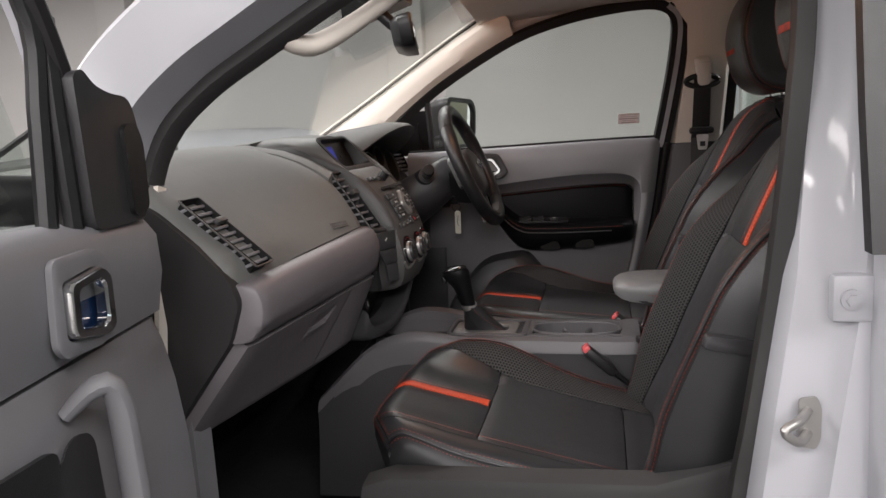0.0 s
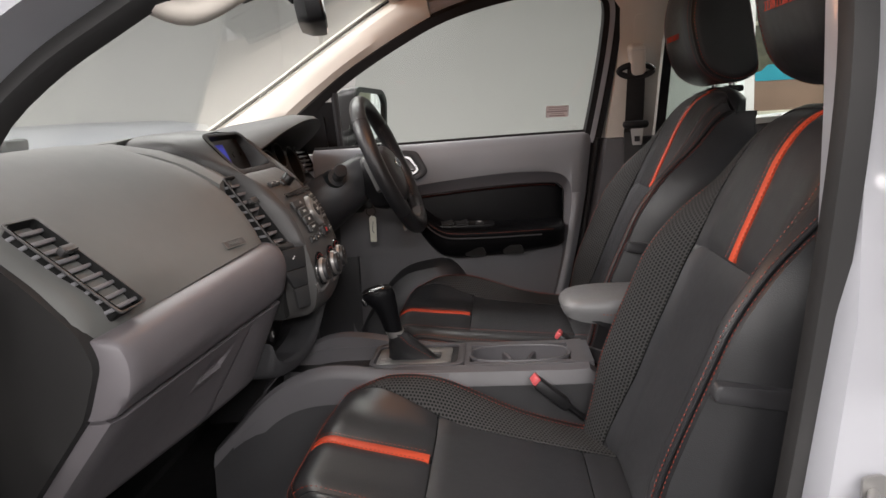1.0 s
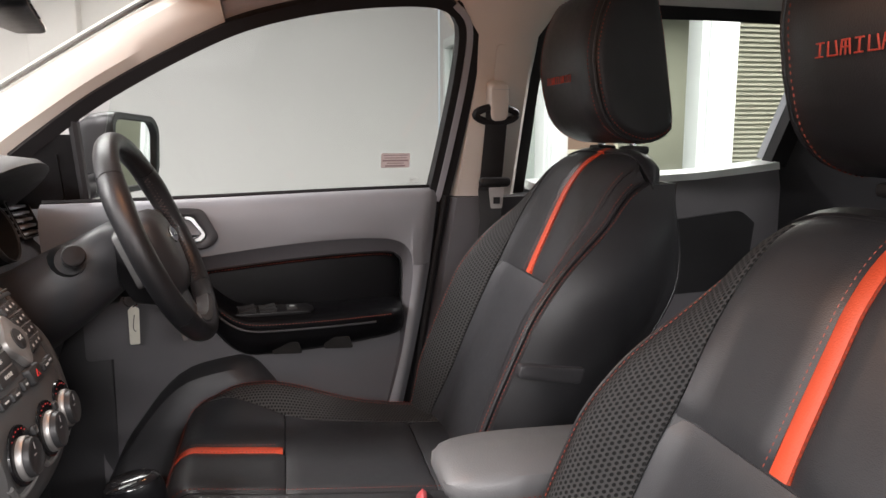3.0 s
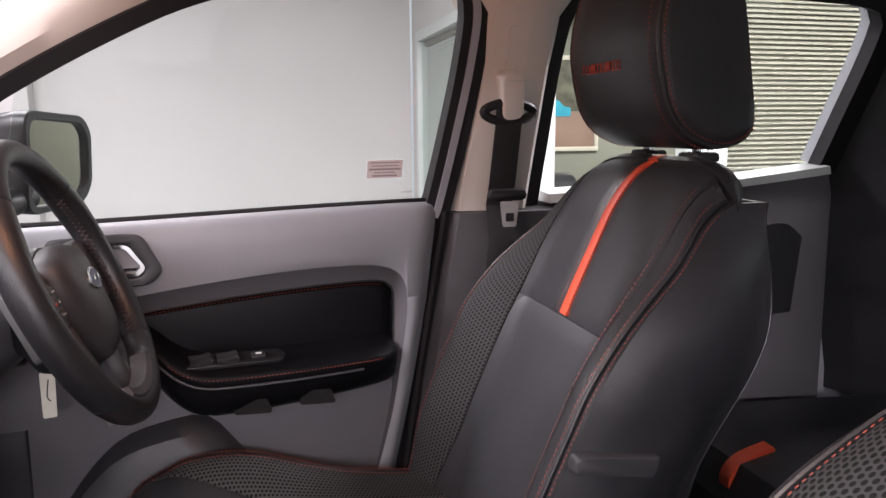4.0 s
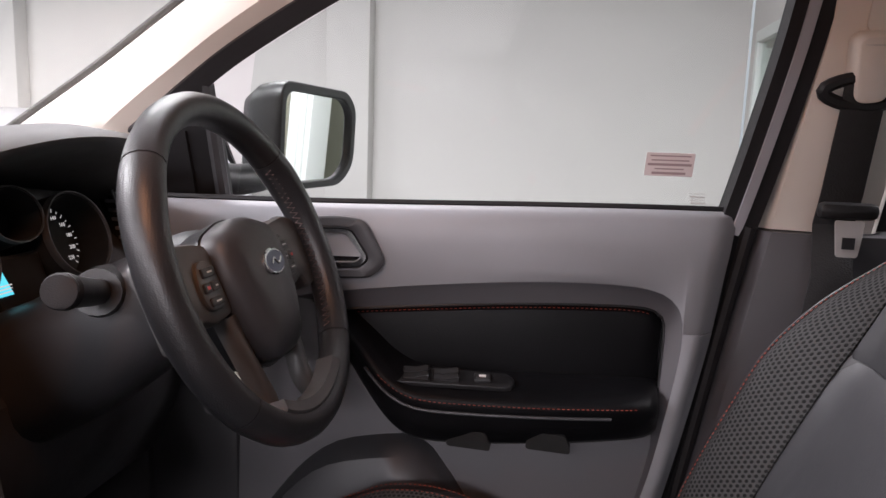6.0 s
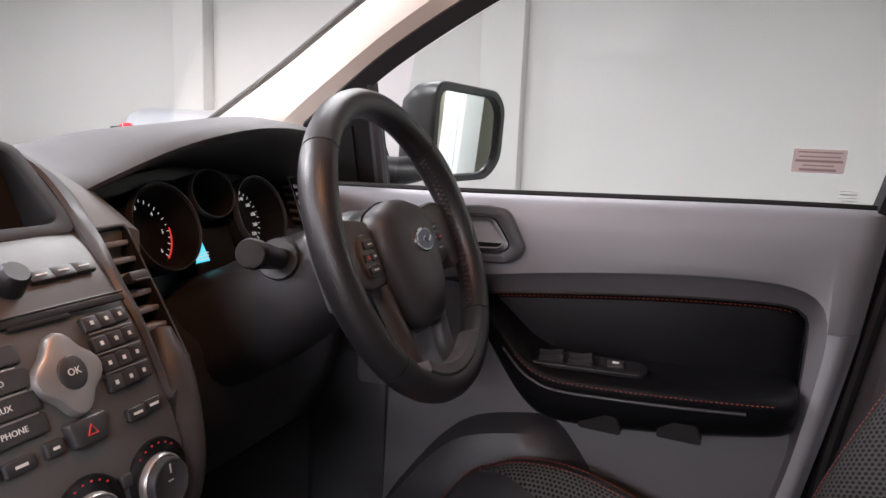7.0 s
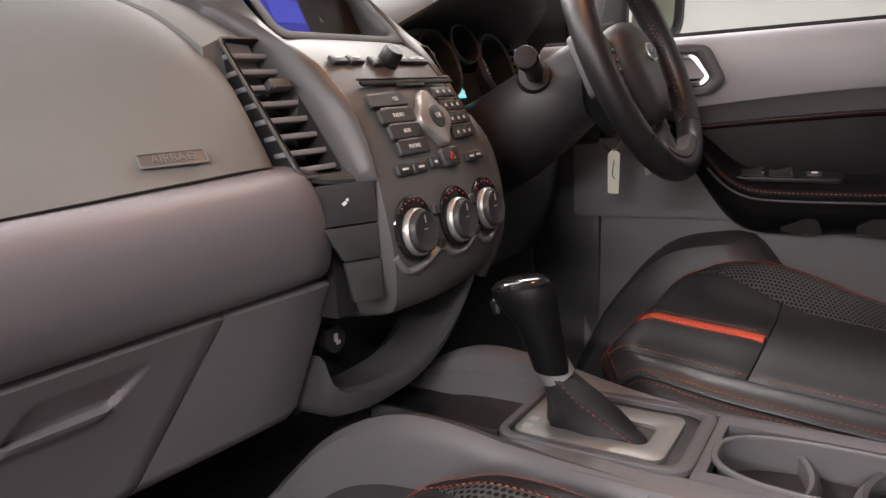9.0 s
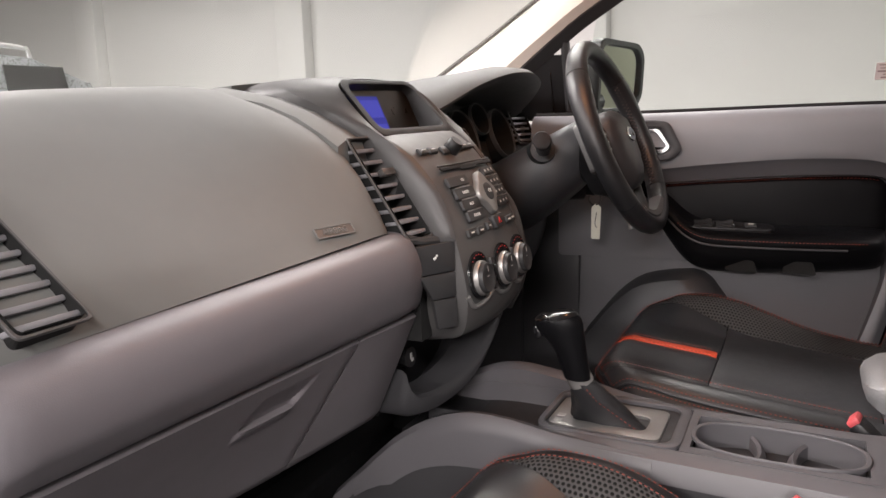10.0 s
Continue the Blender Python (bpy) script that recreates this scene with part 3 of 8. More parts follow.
part("door_gap", between(-0.165, -0.10, 0.745, 0.79, 0.6, 1.352), "rubber", body, smooth=0)
part("door_seal_outer", tube([(-0.140, 0.73, 1.36), (-0.163, 0.745, 1.2), (-0.211, 0.75, 0.9), (-0.250, 0.74, 0.66)], 0.009, 8, smooth=16), "rubber", body)
part("belt_height_slot", plate(rounded([(-0.016, -0.04), (0.016, -0.04), (0.016, 0.035), (-0.016, 0.035)], 0.012), 0.0035, frame_at((-0.025, side_y(-0.02, 1.625) - 0.036, 1.622), (1, 0, 0), (0, 0.3, -1))), "beige", body)
# C-pillar, rear wall and rear window of the cab
part("c_pillar_trim", loft([[(xa, side_y(0.3, z) - 0.0, z), (xa + 0.05, side_y(0.3, z) - 0.06, z), (xa + 0.2, 0.5, z), (xa + 0.3, 0.5, z), (xa + 0.3, side_y(0.3, z) + 0.05, z), (xa, side_y(0.3, z) + 0.04, z)] for z, xa in ((0.9, 0.72), (1.2, 0.71), (1.40, 0.722), (1.58, 0.755), (1.70, 0.775), (1.77, 0.785))]), "dark", body, "black rear pillar trim")
part("c_pillar_trim", mirrored(loft([[(xa, side_y(0.3, z) - 0.0, z), (xa + 0.05, side_y(0.3, z) - 0.06, z), (xa + 0.2, 0.5, z), (xa + 0.3, 0.5, z), (xa + 0.3, side_y(0.3, z) + 0.05, z), (xa, side_y(0.3, z) + 0.04, z)] for z, xa in ((0.9, 0.72), (1.2, 0.71), (1.40, 0.722), (1.58, 0.755), (1.70, 0.775), (1.77, 0.785))])), "dark", body, "black rear pillar trim")
part("rear_wall", cat(between(1.05, 1.1, -0.72, 0.72, FLOOR, 1.36), between(1.05, 1.1, -0.72, 0.72, 1.72, 1.8), between(1.05, 1.1, 0.55, 0.72, 1.36, 1.72), between(1.05, 1.1, -0.72, -0.55, 1.36, 1.72)), "dark", body, "black rear cab wall", smooth=0)
part("rear_screen", between(1.07, 1.075, -0.55, 0.55, 1.36, 1.72), "glass", body, smooth=0)
# roof lining, roof skin, floor, sills
roof = []
for y in np.linspace(-0.66, 0.66, 15):
    drop = 0.055 * (abs(y) / 0.66) ** 3
    roof.append([(-0.66, y * 0.92, 1.745 - drop * 0.6), (-0.55, y * 0.95, 1.765 - drop * 0.8), (-0.3, y, 1.788 - drop), (0.2, y, 1.80 - drop), (0.7, y, 1.795 - drop), (1.06, y, 1.775 - drop),
                 (1.06, y, 1.83 - drop), (0.2, y, 1.86 - drop), (-0.3, y, 1.85 - drop), (-0.68, y * 0.92, 1.79 - drop * 0.6)])
part("headlining", loft(roof), "lining", body, "pale grey cloth roof lining")
skin = []
for y in np.linspace(-0.69, 0.69, 15):
    drop = 0.05 * (abs(y) / 0.69) ** 4
    skin.append([(-0.72, y * 0.92, 1.785 - drop), (-0.3, y, 1.862 - drop), (0.2, y, 1.875 - drop), (1.12, y, 1.85 - drop), (1.12, y, 1.865 - drop), (0.2, y, 1.89 - drop), (-0.3, y, 1.877 - drop), (-0.72, y * 0.92, 1.80 - drop)])
part("roof_skin", loft(skin), "paint", body)
part("cab_floor", cat(between(-1.3, 1.05, -0.72, 0.74, FLOOR - 0.06, FLOOR), between(-1.32, -1.26, -0.72, 0.74, FLOOR, 1.3)), "carpet", body, "black carpeted cab floor", smooth=0)
part("sill_panel", mirrored(cat(between(-0.98, -0.12, 0.70, 0.80, 0.46, 0.60, 0.03), between(-0.98, 1.1, 0.745, 0.82, 0.40, 0.56, 0.03))), "paint", body)
part("sill_panel", cat(between(-0.98, 1.1, 0.745, 0.82, 0.40, 0.60, 0.03)), "paint", body)
kick = loft([[(x, y, 0.6), (x, y, 1.34), (x, y + 0.05, 1.34), (x, y + 0.05, 0.6)] for x, y in ((-1.27, 0.56), (-1.05, 0.585), (-0.93, 0.60))])
# driver's side gets a darker colour than its twin, for the footwell shade
part("kick_panel", cat(kick, between(-0.95, -0.80, 0.612, 0.70, 0.6, 1.25, 0.012)), "dark", body, "footwell side panel with the footwell's shade in its colour")
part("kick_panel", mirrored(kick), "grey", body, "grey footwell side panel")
part("bulkhead", loft([[(-1.27, y, 0.6), (-1.20, y, 0.72), (-1.24, y, 1.0), (-1.24, y, 1.34), (-1.3, y, 1.34), (-1.3, y, 0.6)] for y in (-0.66, 0.66)]), "carpet", body, "black carpeted bulkhead")
# windscreen and its wiper, bonnet
ws = []
for s in np.linspace(-1, 1, 13):
    yb, yt = 0.668 * s, 0.562 * s
    bow = 0.10 * (1 - s * s)
    ws.append([(-1.30 - bow, yb, 1.36), (-0.95 - bow * 0.8, lerp(yb, yt, 0.5), 1.558), (-0.60 - bow * 0.5, yt, 1.762), (-0.604 - bow * 0.5, yt, 1.766), (-0.954 - bow * 0.8, lerp(yb, yt, 0.5), 1.562), (-1.304 - bow, yb, 1.364)])
wsg = part("windscreen", loft(ws), "glass", body)
wsg.visible_shadow = False
cowl = []
for s in np.linspace(-1, 1, 13):
    bow = 0.12 * (1 - s * s)
    cowl.append([(-1.22 - bow, 0.66 * s, 1.352), (-1.42 - bow, 0.70 * s, 1.362), (-1.50 - bow, 0.70 * s, 1.352), (-1.50 - bow, 0.70 * s, 1.30), (-1.22 - bow, 0.66 * s, 1.31)])
part("cowl", loft(cowl), "black", body, "black plastic windscreen cowl")
hood = []
for s in np.linspace(-1, 1, 15):
    bow = 0.10 * (1 - s * s)
    hood.append([(-1.48 - bow, 0.82 * s, 1.25 + 0.02 * (1 - s * s)), (-1.9 - bow, 0.84 * s, 1.21 + 0.03 * (1 - s * s)), (-2.35 - bow, 0.80 * s, 1.15), (-2.5 - bow, 0.78 * s, 1.1), (-2.45 - bow, 0.76 * s, 1.05), (-1.48 - bow, 0.78 * s, 1.2)])
part("bonnet", loft(hood), "paint", body, "white bonnet")
part("front_wing", mirrored(loft([[(x, 0.70, z0), (x, 0.80, z1), (x, 0.90, z1 - 0.06), (x, 0.90, 0.75), (x, 0.80, 0.75)] for x, z0, z1 in ((-2.4, 1.1, 1.08), (-1.9, 1.2, 1.22), (-1.4, 1.28, 1.27), (-1.05, 1.28, 1.30))])), "paint", body)
part("front_wing", loft([[(x, 0.70, z0), (x, 0.80, z1), (x, 0.90, z1 - 0.06), (x, 0.90, 0.75), (x, 0.80, 0.75)] for x, z0, z1 in ((-2.4, 1.1, 1.08), (-1.9, 1.2, 1.22), (-1.4, 1.28, 1.27), (-1.05, 1.28, 1.30))]), "paint", body)
for sx in (-1, 1):
    part("wheel", tube([(-1.9, sx * 0.62, 0.38), (-1.9, sx * 0.86, 0.38)], 0.38, 24), "rubber", body)
    part("wheel", tube([(1.32, sx * 0.62, 0.38), (1.32, sx * 0.86, 0.38)], 0.38, 24), "rubber", body)
part("load_bed", cat(between(1.14, 2.6, -0.9, -0.82, 0.6, 1.2, 0.02), between(1.14, 2.6, 0.82, 0.9, 0.6, 1.2, 0.02), between(1.14, 2.6, -0.9, 0.9, 0.55, 0.62, 0.01), between(2.56, 2.64, -0.9, 0.9, 0.6, 1.2, 0.02)), "paint", body)

# passenger side: the open doorway's painted frame and its seal
NEAR = [(-0.955, 0.74), (-0.952, 1.08), (-0.965, 1.26), (-0.972, 1.36), (-0.945, 1.44), (-0.88, 1.50), (-0.797, 1.548), (-0.674, 1.614), (-0.56, 1.668), (-0.42, 1.708), (-0.3, 1.726), (-0.19, 1.733), (-0.122, 1.722), (-0.094, 1.68), (-0.097, 1.54), (-0.111, 1.42), (-0.127, 1.24), (-0.149, 1.07), (-0.167, 0.95), (-0.184, 0.75)]


def near_y(x, z):
    return min(0.715, side_y(x, z)) if z < 1.36 else side_y(x, z)


nline = [(x, near_y(x, z) - 0.02, z) for x, z in NEAR]
part("doorway_seal", mirrored(strip(nline, [(-0.010, -0.008), (-0.004, -0.014), (0.002, -0.009), (0.006, -0.016), (0.013, -0.012), (0.016, 0.0), (0.014, 0.018), (-0.006, 0.020), (-0.010, 0.010)], 90)), "matte", body, "dark rubber doorway seal")
part("doorway_lip", mirrored(strip(nline[1:4], [(-0.022, 0.0), (-0.016, -0.002), (-0.016, 0.02), (-0.024, 0.02)], 24)), "beige", body)
part("doorway_paint", mirrored(strip(nline[3:14], [(0.013, 0.016), (0.020, 0.030), (0.040, 0.034), (0.056, 0.034), (0.064, 0.046), (0.084, 0.050), (0.112, 0.056), (0.132, 0.085), (0.10, 0.11), (0.013, 0.08)], 70)), "paint", body, "white painted windscreen pillar and roof rail")
part("hinge_pillar", mirrored(between(-1.06, -0.972, 0.66, 0.80, 0.5, 1.36, 0.012)), "rubber", body)
# painted B-pillar with its pressings
pill = []
for z, xa, yy in ((0.52, -0.14, 0.79), (0.75, -0.138, 0.775), (0.95, -0.125, 0.755), (1.07, -0.11, 0.75), (1.24, -0.087, 0.742), (1.42, -0.072, 0.71), (1.54, -0.058, 0.672), (1.68, -0.055, 0.63), (1.76, -0.045, 0.60)):
    xa -= 0.030
    pill.append([(xa - 0.005, yy - 0.07, z), (xa - 0.005, yy - 0.028, z), (xa + 0.006, yy - 0.012, z), (xa + 0.045, yy - 0.008, z), (xa + 0.058, yy + 0.002, z), (xa + 0.066, yy + 0.016, z), (xa + 0.115, yy + 0.02, z), (xa + 0.13, yy + 0.012, z), (xa + 0.2, yy + 0.0, z), (xa + 0.2, yy - 0.07, z)])
part("b_pillar_paint", mirrored(loft(pill)), "paint", body, "white painted centre pillar")
part("door_applique", mirrored(loft([[(xa, side_y(0, z) + 0.064, z), (0.14, side_y(0, z) + 0.064, z), (0.14, side_y(0, z) + 0.085, z), (xa, side_y(0, z) + 0.085, z)] for z, xa in ((1.290, -0.078), (1.42, -0.076), (1.54, -0.072), (1.75, -0.066))])), "black", body, "black pillar panel of the rear door", smooth=0)
striker = part("door_striker", mirrored(cat(plate(rounded([(-0.018, -0.045), (0.012, -0.05), (0.02, -0.03), (0.02, 0.03), (0.012, 0.05), (-0.018, 0.045)], 0.008), 0.006, frame_at((-0.100, 0.748, 1.082), (1, 0, 0), (0, 0, 1)) @ Matrix.Scale(0.62, 4) @ Matrix.Scale(-1, 4, (0, 0, 1))),
                                        )), "satin", body, "steel door striker plate")
part("striker_loop", mirrored(tube([(-0.102, 0.752, 1.096), (-0.118, 0.782, 1.096), (-0.134, 0.789, 1.087), (-0.118, 0.782, 1.072), (-0.102, 0.752, 1.070)], 0.0052, 10, smooth=24)), "satin", striker)
hinge = part("rear_door_hinge", mirrored(between(-0.084, -0.03, 0.745, 0.764, 1.200, 1.252, 0.005)), "paint", body, "white painted door hinge")
part("hinge_bolt", mirrored(cat(tube([(-0.066, 0.764, 1.226), (-0.066, 0.768, 1.226)], 0.011, 16), tube([(-0.066, 0.768, 1.226), (-0.066, 0.773, 1.226)], 0.0065, 6))), "paint", hinge)
# rear door on the passenger side, closed: skin, black frame and glass
part("rear_door_skin", mirrored(loft([[(xx, yy, z) for xx, yy in ((-0.045, 0.80), (-0.035, 0.83), (0.5, 0.85), (1.0, 0.84), (1.0, 0.76), (-0.045, 0.76))] for z in (0.52, 0.9, 1.2, 1.29)])), "paint", body)
part("rear_door_frame", mirrored(strip([(x - 0.05, side_y(x, z) + 0.045, z) for x, z in RWIN], [(-0.012, -0.02), (0.025, -0.02), (0.03, 0.02), (-0.012, 0.02)], 46)), "black", body, "black rear door window frame")
g = part("rear_door_glass", mirrored(loft([[(x, side_y(x, z) + d, z) for x, z in ((0.06, 1.30), (0.05, 1.72), (0.75, 1.72), (0.69, 1.30))] for d in (0.05, 0.054)])), "glass", body, smooth=0)
g.visible_shadow = False
part("rear_door_trim", mirrored(between(0.06, 0.8, 0.70, 0.755, 0.66, 1.36, 0.03)), "dark", body)
# rear door on the driver's side: inner trim, sill and glass
part("rear_door_trim", loft([[(x, y0, 0.66), (x, y0 - 0.02, 0.8), (x, y0 - 0.015, 1.15), (x, y0 - 0.012, zt - 0.05), (x, y0 + 0.0, zt), (x, y0 + 0.06, zt), (x, y0 + 0.06, 0.66)] for x, y0, zt in ((0.11, 0.735, 1.365), (0.3, 0.74, 1.372), (0.50, 0.737, 1.382), (0.62, 0.732, 1.394), (0.69, 0.722, 1.404), (0.705, 0.730, 1.404))]), "console", body, "charcoal rear door trim")
part("rear_door_recess", loft([[(x, 0.716 + d, z) for x, z in rounded([(0.42, 1.10), (0.640, 1.11), (0.650, 1.26), (0.60, 1.30), (0.42, 1.28)], 0.02)] for d in (0.02, 0.0)]), "black", body, "dark handle recess of the rear door")
part("rear_door_sill", loft([[(x, y0 - 0.004, zt - 0.01), (x, y0 + 0.0, zt + 0.006), (x, y0 + 0.06, zt + 0.012), (x, y0 + 0.06, zt - 0.01)] for x, y0, zt in ((0.08, 0.735, 1.366), (0.3, 0.738, 1.374), (0.50, 0.735, 1.384), (0.62, 0.730, 1.396), (0.70, 0.720, 1.406))]), "trim_white", body)
g = part("rear_door_glass", loft([[(x, side_y(x, z) + d, z) for x, z in ((0.06, 1.30), (0.05, 1.73), (0.75, 1.73), (0.69, 1.30))] for d in (0.012, 0.016)]), "glass", body, smooth=0)
g.visible_shadow = False
part("rear_door_skin", loft([[(xx, yy, z) for xx, yy in ((-0.02, 0.80), (0.05, 0.83), (0.5, 0.85), (1.0, 0.84), (1.0, 0.79), (-0.02, 0.79))] for z in (0.52, 0.9, 1.2, 1.36)]), "paint", body)

# loose fittings of the roof
console = thing("overhead_console", "grey overhead console with a lit map lamp", "map lamp", (-0.58, 0, 1.75))
part("housing", loft([[(-0.66, y, 1.748), (-0.64, y, 1.733), (-0.55, y, 1.738), (-0.50, y, 1.76), (-0.50, y, 1.79), (-0.66, y, 1.775)] for y in (-0.12, -0.11, 0.11, 0.12)]), "lining", console)
part("lens", between(-0.635, -0.565, -0.055, 0.055, 1.729, 1.736, 0.003), "map_glow", console, "glowing orange lamp lens")
rvm = thing("rear_view_mirror", "black rear-view mirror on the windscreen", "mirror", (-0.80, 0, 1.70))
part("stem", tube([(-0.83, 0.0, 1.695), (-0.79, 0.0, 1.685), (-0.755, 0.0, 1.655)], 0.014, 10, smooth=10), "black", rvm)
part("sensor_cover", loft([[(x, y * w, z) for y, z in ((-0.05, zt), (0.05, zt), (0.035, zb), (-0.035, zb))] for x, w, zt, zb in ((-0.86, 0.8, 1.70, 1.655), (-0.80, 1.0, 1.73, 1.675), (-0.72, 1.0, 1.75, 1.70))]), "black", rvm)
mm = Matrix.Translation((-0.725, -0.0, 1.63)) @ Matrix.Rotation(radians(12), 4, "Z") @ Matrix.Rotation(radians(-8), 4, "Y")
shell = part("shell", moved(loft([[(x, y * k, z * k) for y, z in rounded([(-0.12, -0.034), (0.12, -0.034), (0.125, 0.034), (-0.125, 0.034)], 0.024)] for x, k in ((-0.03, 0.72), (-0.012, 0.95), (0.012, 1.0), (0.016, 0.97))]), mm), "black", rvm)
part("glass", moved(loft([[(x, y * 0.93, z * 0.9) for y, z in rounded([(-0.12, -0.034), (0.12, -0.034), (0.125, 0.034), (-0.125, 0.034)], 0.024)] for x in (0.0165, 0.0185)]), mm), "mirror", shell)


def grab_handle(side):
    h = thing("grab_handle", "beige plastic grab handle on the windscreen pillar", "grab handle", (-0.75, side * 0.55, 1.55))
    pts = [(-0.768, 0.566, 1.576), (-0.755, 0.556, 1.563), (-0.72, 0.53, 1.563), (-0.62, 0.505, 1.622), (-0.54, 0.51, 1.685), (-0.50, 0.55, 1.735)]
    geo = tube(pts, [0.020, 0.018, 0.0155, 0.015, 0.016, 0.020], 12, 0.85, 30)
    part("grip", geo if side > 0 else mirrored(geo), "beige", h)
    for foot in (tube([(-0.772, 0.568, 1.578), (-0.760, 0.558, 1.566)], [0.018, 0.018], 12), tube([(-0.49, 0.57, 1.745), (-0.515, 0.535, 1.722)], [0.024, 0.019], 12)):
        part("mount", foot if side > 0 else mirrored(foot), "beige", h)


grab_handle(-1)
wiper = thing("windscreen_wiper", "black wiper arm and blade along the cowl", "wiper", (-1.4, -0.2, 1.36))
part("blade", tube([(-1.40, -0.60, 1.393), (-1.455, -0.3, 1.402), (-1.475, 0.0, 1.408), (-1.455, 0.12, 1.410)], 0.008, 6, smooth=20), "black", wiper)
part("arm", tube([(-1.43, -0.62, 1.386), (-1.465, -0.25, 1.410), (-1.47, 0.05, 1.418), (-1.45, 0.2, 1.42)], 0.009, 6, smooth=14), "black", wiper)
part("pivot", cat(box(-1.46, 0.17, 1.418, 0.05, 0.08, 0.028, 0.01), box(-1.46, 0.21, 1.424, 0.03, 0.03, 0.02, 0.008)), "black", wiper)

# ---- dashboard ----
dash = thing("dashboard", "grey moulded dashboard with soft-touch charcoal top pad", "dashboard", (-1.0, 0, 1.1))


def pad_ring(y, e, roll=0.0):
    """Section of the top pad on the passenger's side; e runs from 0 at the centre to 1 at the door."""
    zs, xs = lerp(1.2425, 1.224, e), lerp(-0.799, -0.829, e)
    s = lerp(0.052, -0.004, ease(0.0, 0.42, e))
    top, low = -0.024 * e * e, -0.014 * e
    p = [(-1.40, 1.352), (-1.27, 1.388), (-1.13, 1.415 + top), (-1.05, 1.417 + top), (-0.995, 1.403 + top), (-0.95 + s * 0.7, 1.375 + low), (-0.905 + s * 1.0, 1.335 + low), (-0.865 + s * 0.85, 1.290 + low * 0.5), (-0.836 + s * 0.62, 1.258), (xs, zs)]
    p = [(q[0], q[1]) for q in along(p, 26)]
    p = [(x - roll * 0.5, z - roll * (1.0 if z > 1.25 else 0.3)) for x, z in p]
    return [(x, y, z) for x, z in p] + [(xs - 0.02, y, zs - 0.012), (-1.0, y, 1.21), (-1.40, y, 1.25)]


st = [(-0.668, 1.06, 0.030), (-0.666, 1.05, 0.016), (-0.660, 1.03, 0.005), (-0.650, 1.01, 0), (-0.62, 0.96, 0), (-0.52, 0.75, 0), (-0.42, 0.53, 0), (-0.32, 0.33, 0), (-0.24, 0.17, 0), (-0.21, 0.10, 0.001), (-0.19, 0.06, 0.003), (-0.176, 0.02, 0.008), (-0.169, 0.0, 0.018)]
part("top_pad", loft([pad_ring(y, e, r) for y, e, r in st]), "pad", dash, "charcoal grained soft dash top")


def band_ring(y, e, sink=0.0, k=1.0):
    zs, xs = lerp(1.238, 1.224, e), lerp(-0.796, -0.816, e)
    low = lerp(1.1335, 1.1375, e)
    p = [(xs - 0.03, zs), (xs - 0.004, zs), (xs + 0.010, zs - 0.004), (xs + 0.019, zs - 0.014), (xs + 0.024, zs - 0.032), (xs + 0.021, zs - 0.058), (xs + 0.010, low + 0.014), (xs + 0.002, low + 0.003), (xs - 0.003, low)]
    p = [tuple(q) for q in along(p, 24)] + [(xs - 0.06, low)]
    return [(x - sink, y - 0.030 * ease(1.135, 1.235, z) * ease(-0.27, -0.135, y), z) for x, z in p]


bs = [(-0.6597, 1.04, 0.030), (-0.6592, 1.03, 0.010), (-0.655, 1.0, 0.002), (-0.648, 0.99, -0.001), (-0.625, 0.97, 0), (-0.5, 0.7, 0), (-0.35, 0.4, 0), (-0.22, 0.12, 0), (-0.165, 0.02, 0), (-0.130, 0.0, 0.002), (-0.121, 0.0, 0.008), (-0.116, 0.0, 0.018), (-0.115, 0.0, 0.04)]
part("knee_band", loft([band_ring(*q) for q in bs]), "dash_grey", dash, "smooth grey band across the dash")


def pull_depth(y, z):
    """How far the lid sinks at the finger pull: a shallow scoop under a crease, closed by a raised lip below."""
    k = (1.110 - z) / 0.030
    if not -0.1 < k < 1.5:
        return 0.0
    ya, yb = -0.388 - 0.020 * k, -0.305 - 0.028 * k
    m = ease(ya - 0.003, ya + 0.003, y) * (1 - ease(yb - 0.003, yb + 0.003, y))
    scoop = 0.0025 * ease(0.0, 0.10, k) + 0.0075 * ease(0.1, 0.86, k)
    lip = 0.015 * ease(0.84, 0.98, k) - 0.005 * ease(1.10, 1.4, k)
    return 0.65 * m * (scoop - lip)


def glove_ring(y, e, sink=0.0, slant=0.0):
    """Section of the lid: it leans back more steeply towards the door."""
    x0, lean = lerp(-0.800, -0.820, e), lerp(0.45, 0.79, min(1, e))
    zt = lerp(1.1308, 1.1345, e) - 0.002 * ease(-0.23, -0.13, y)
    low = [(x0 - 0.04, zt), (x0 - 0.006, zt - 0.0005), (x0, zt - 0.005)]
    front = [(x0 - lean * (zt - 0.005 - z), z) for z in np.linspace(zt - 0.0085, 0.985, 46)]
    xe = front[-1][0]
    p = low + front + [(xe - 0.010, 0.974), (xe - 0.024, 0.966), (xe - 0.06, 0.960), (xe - 0.25, 0.95), (xe - 0.25, 1.12)]
    return [(x - sink - pull_depth(y - slant * max(0.0, zt - z), z), y - slant * max(0.0, zt - z), z) for x, z in p]


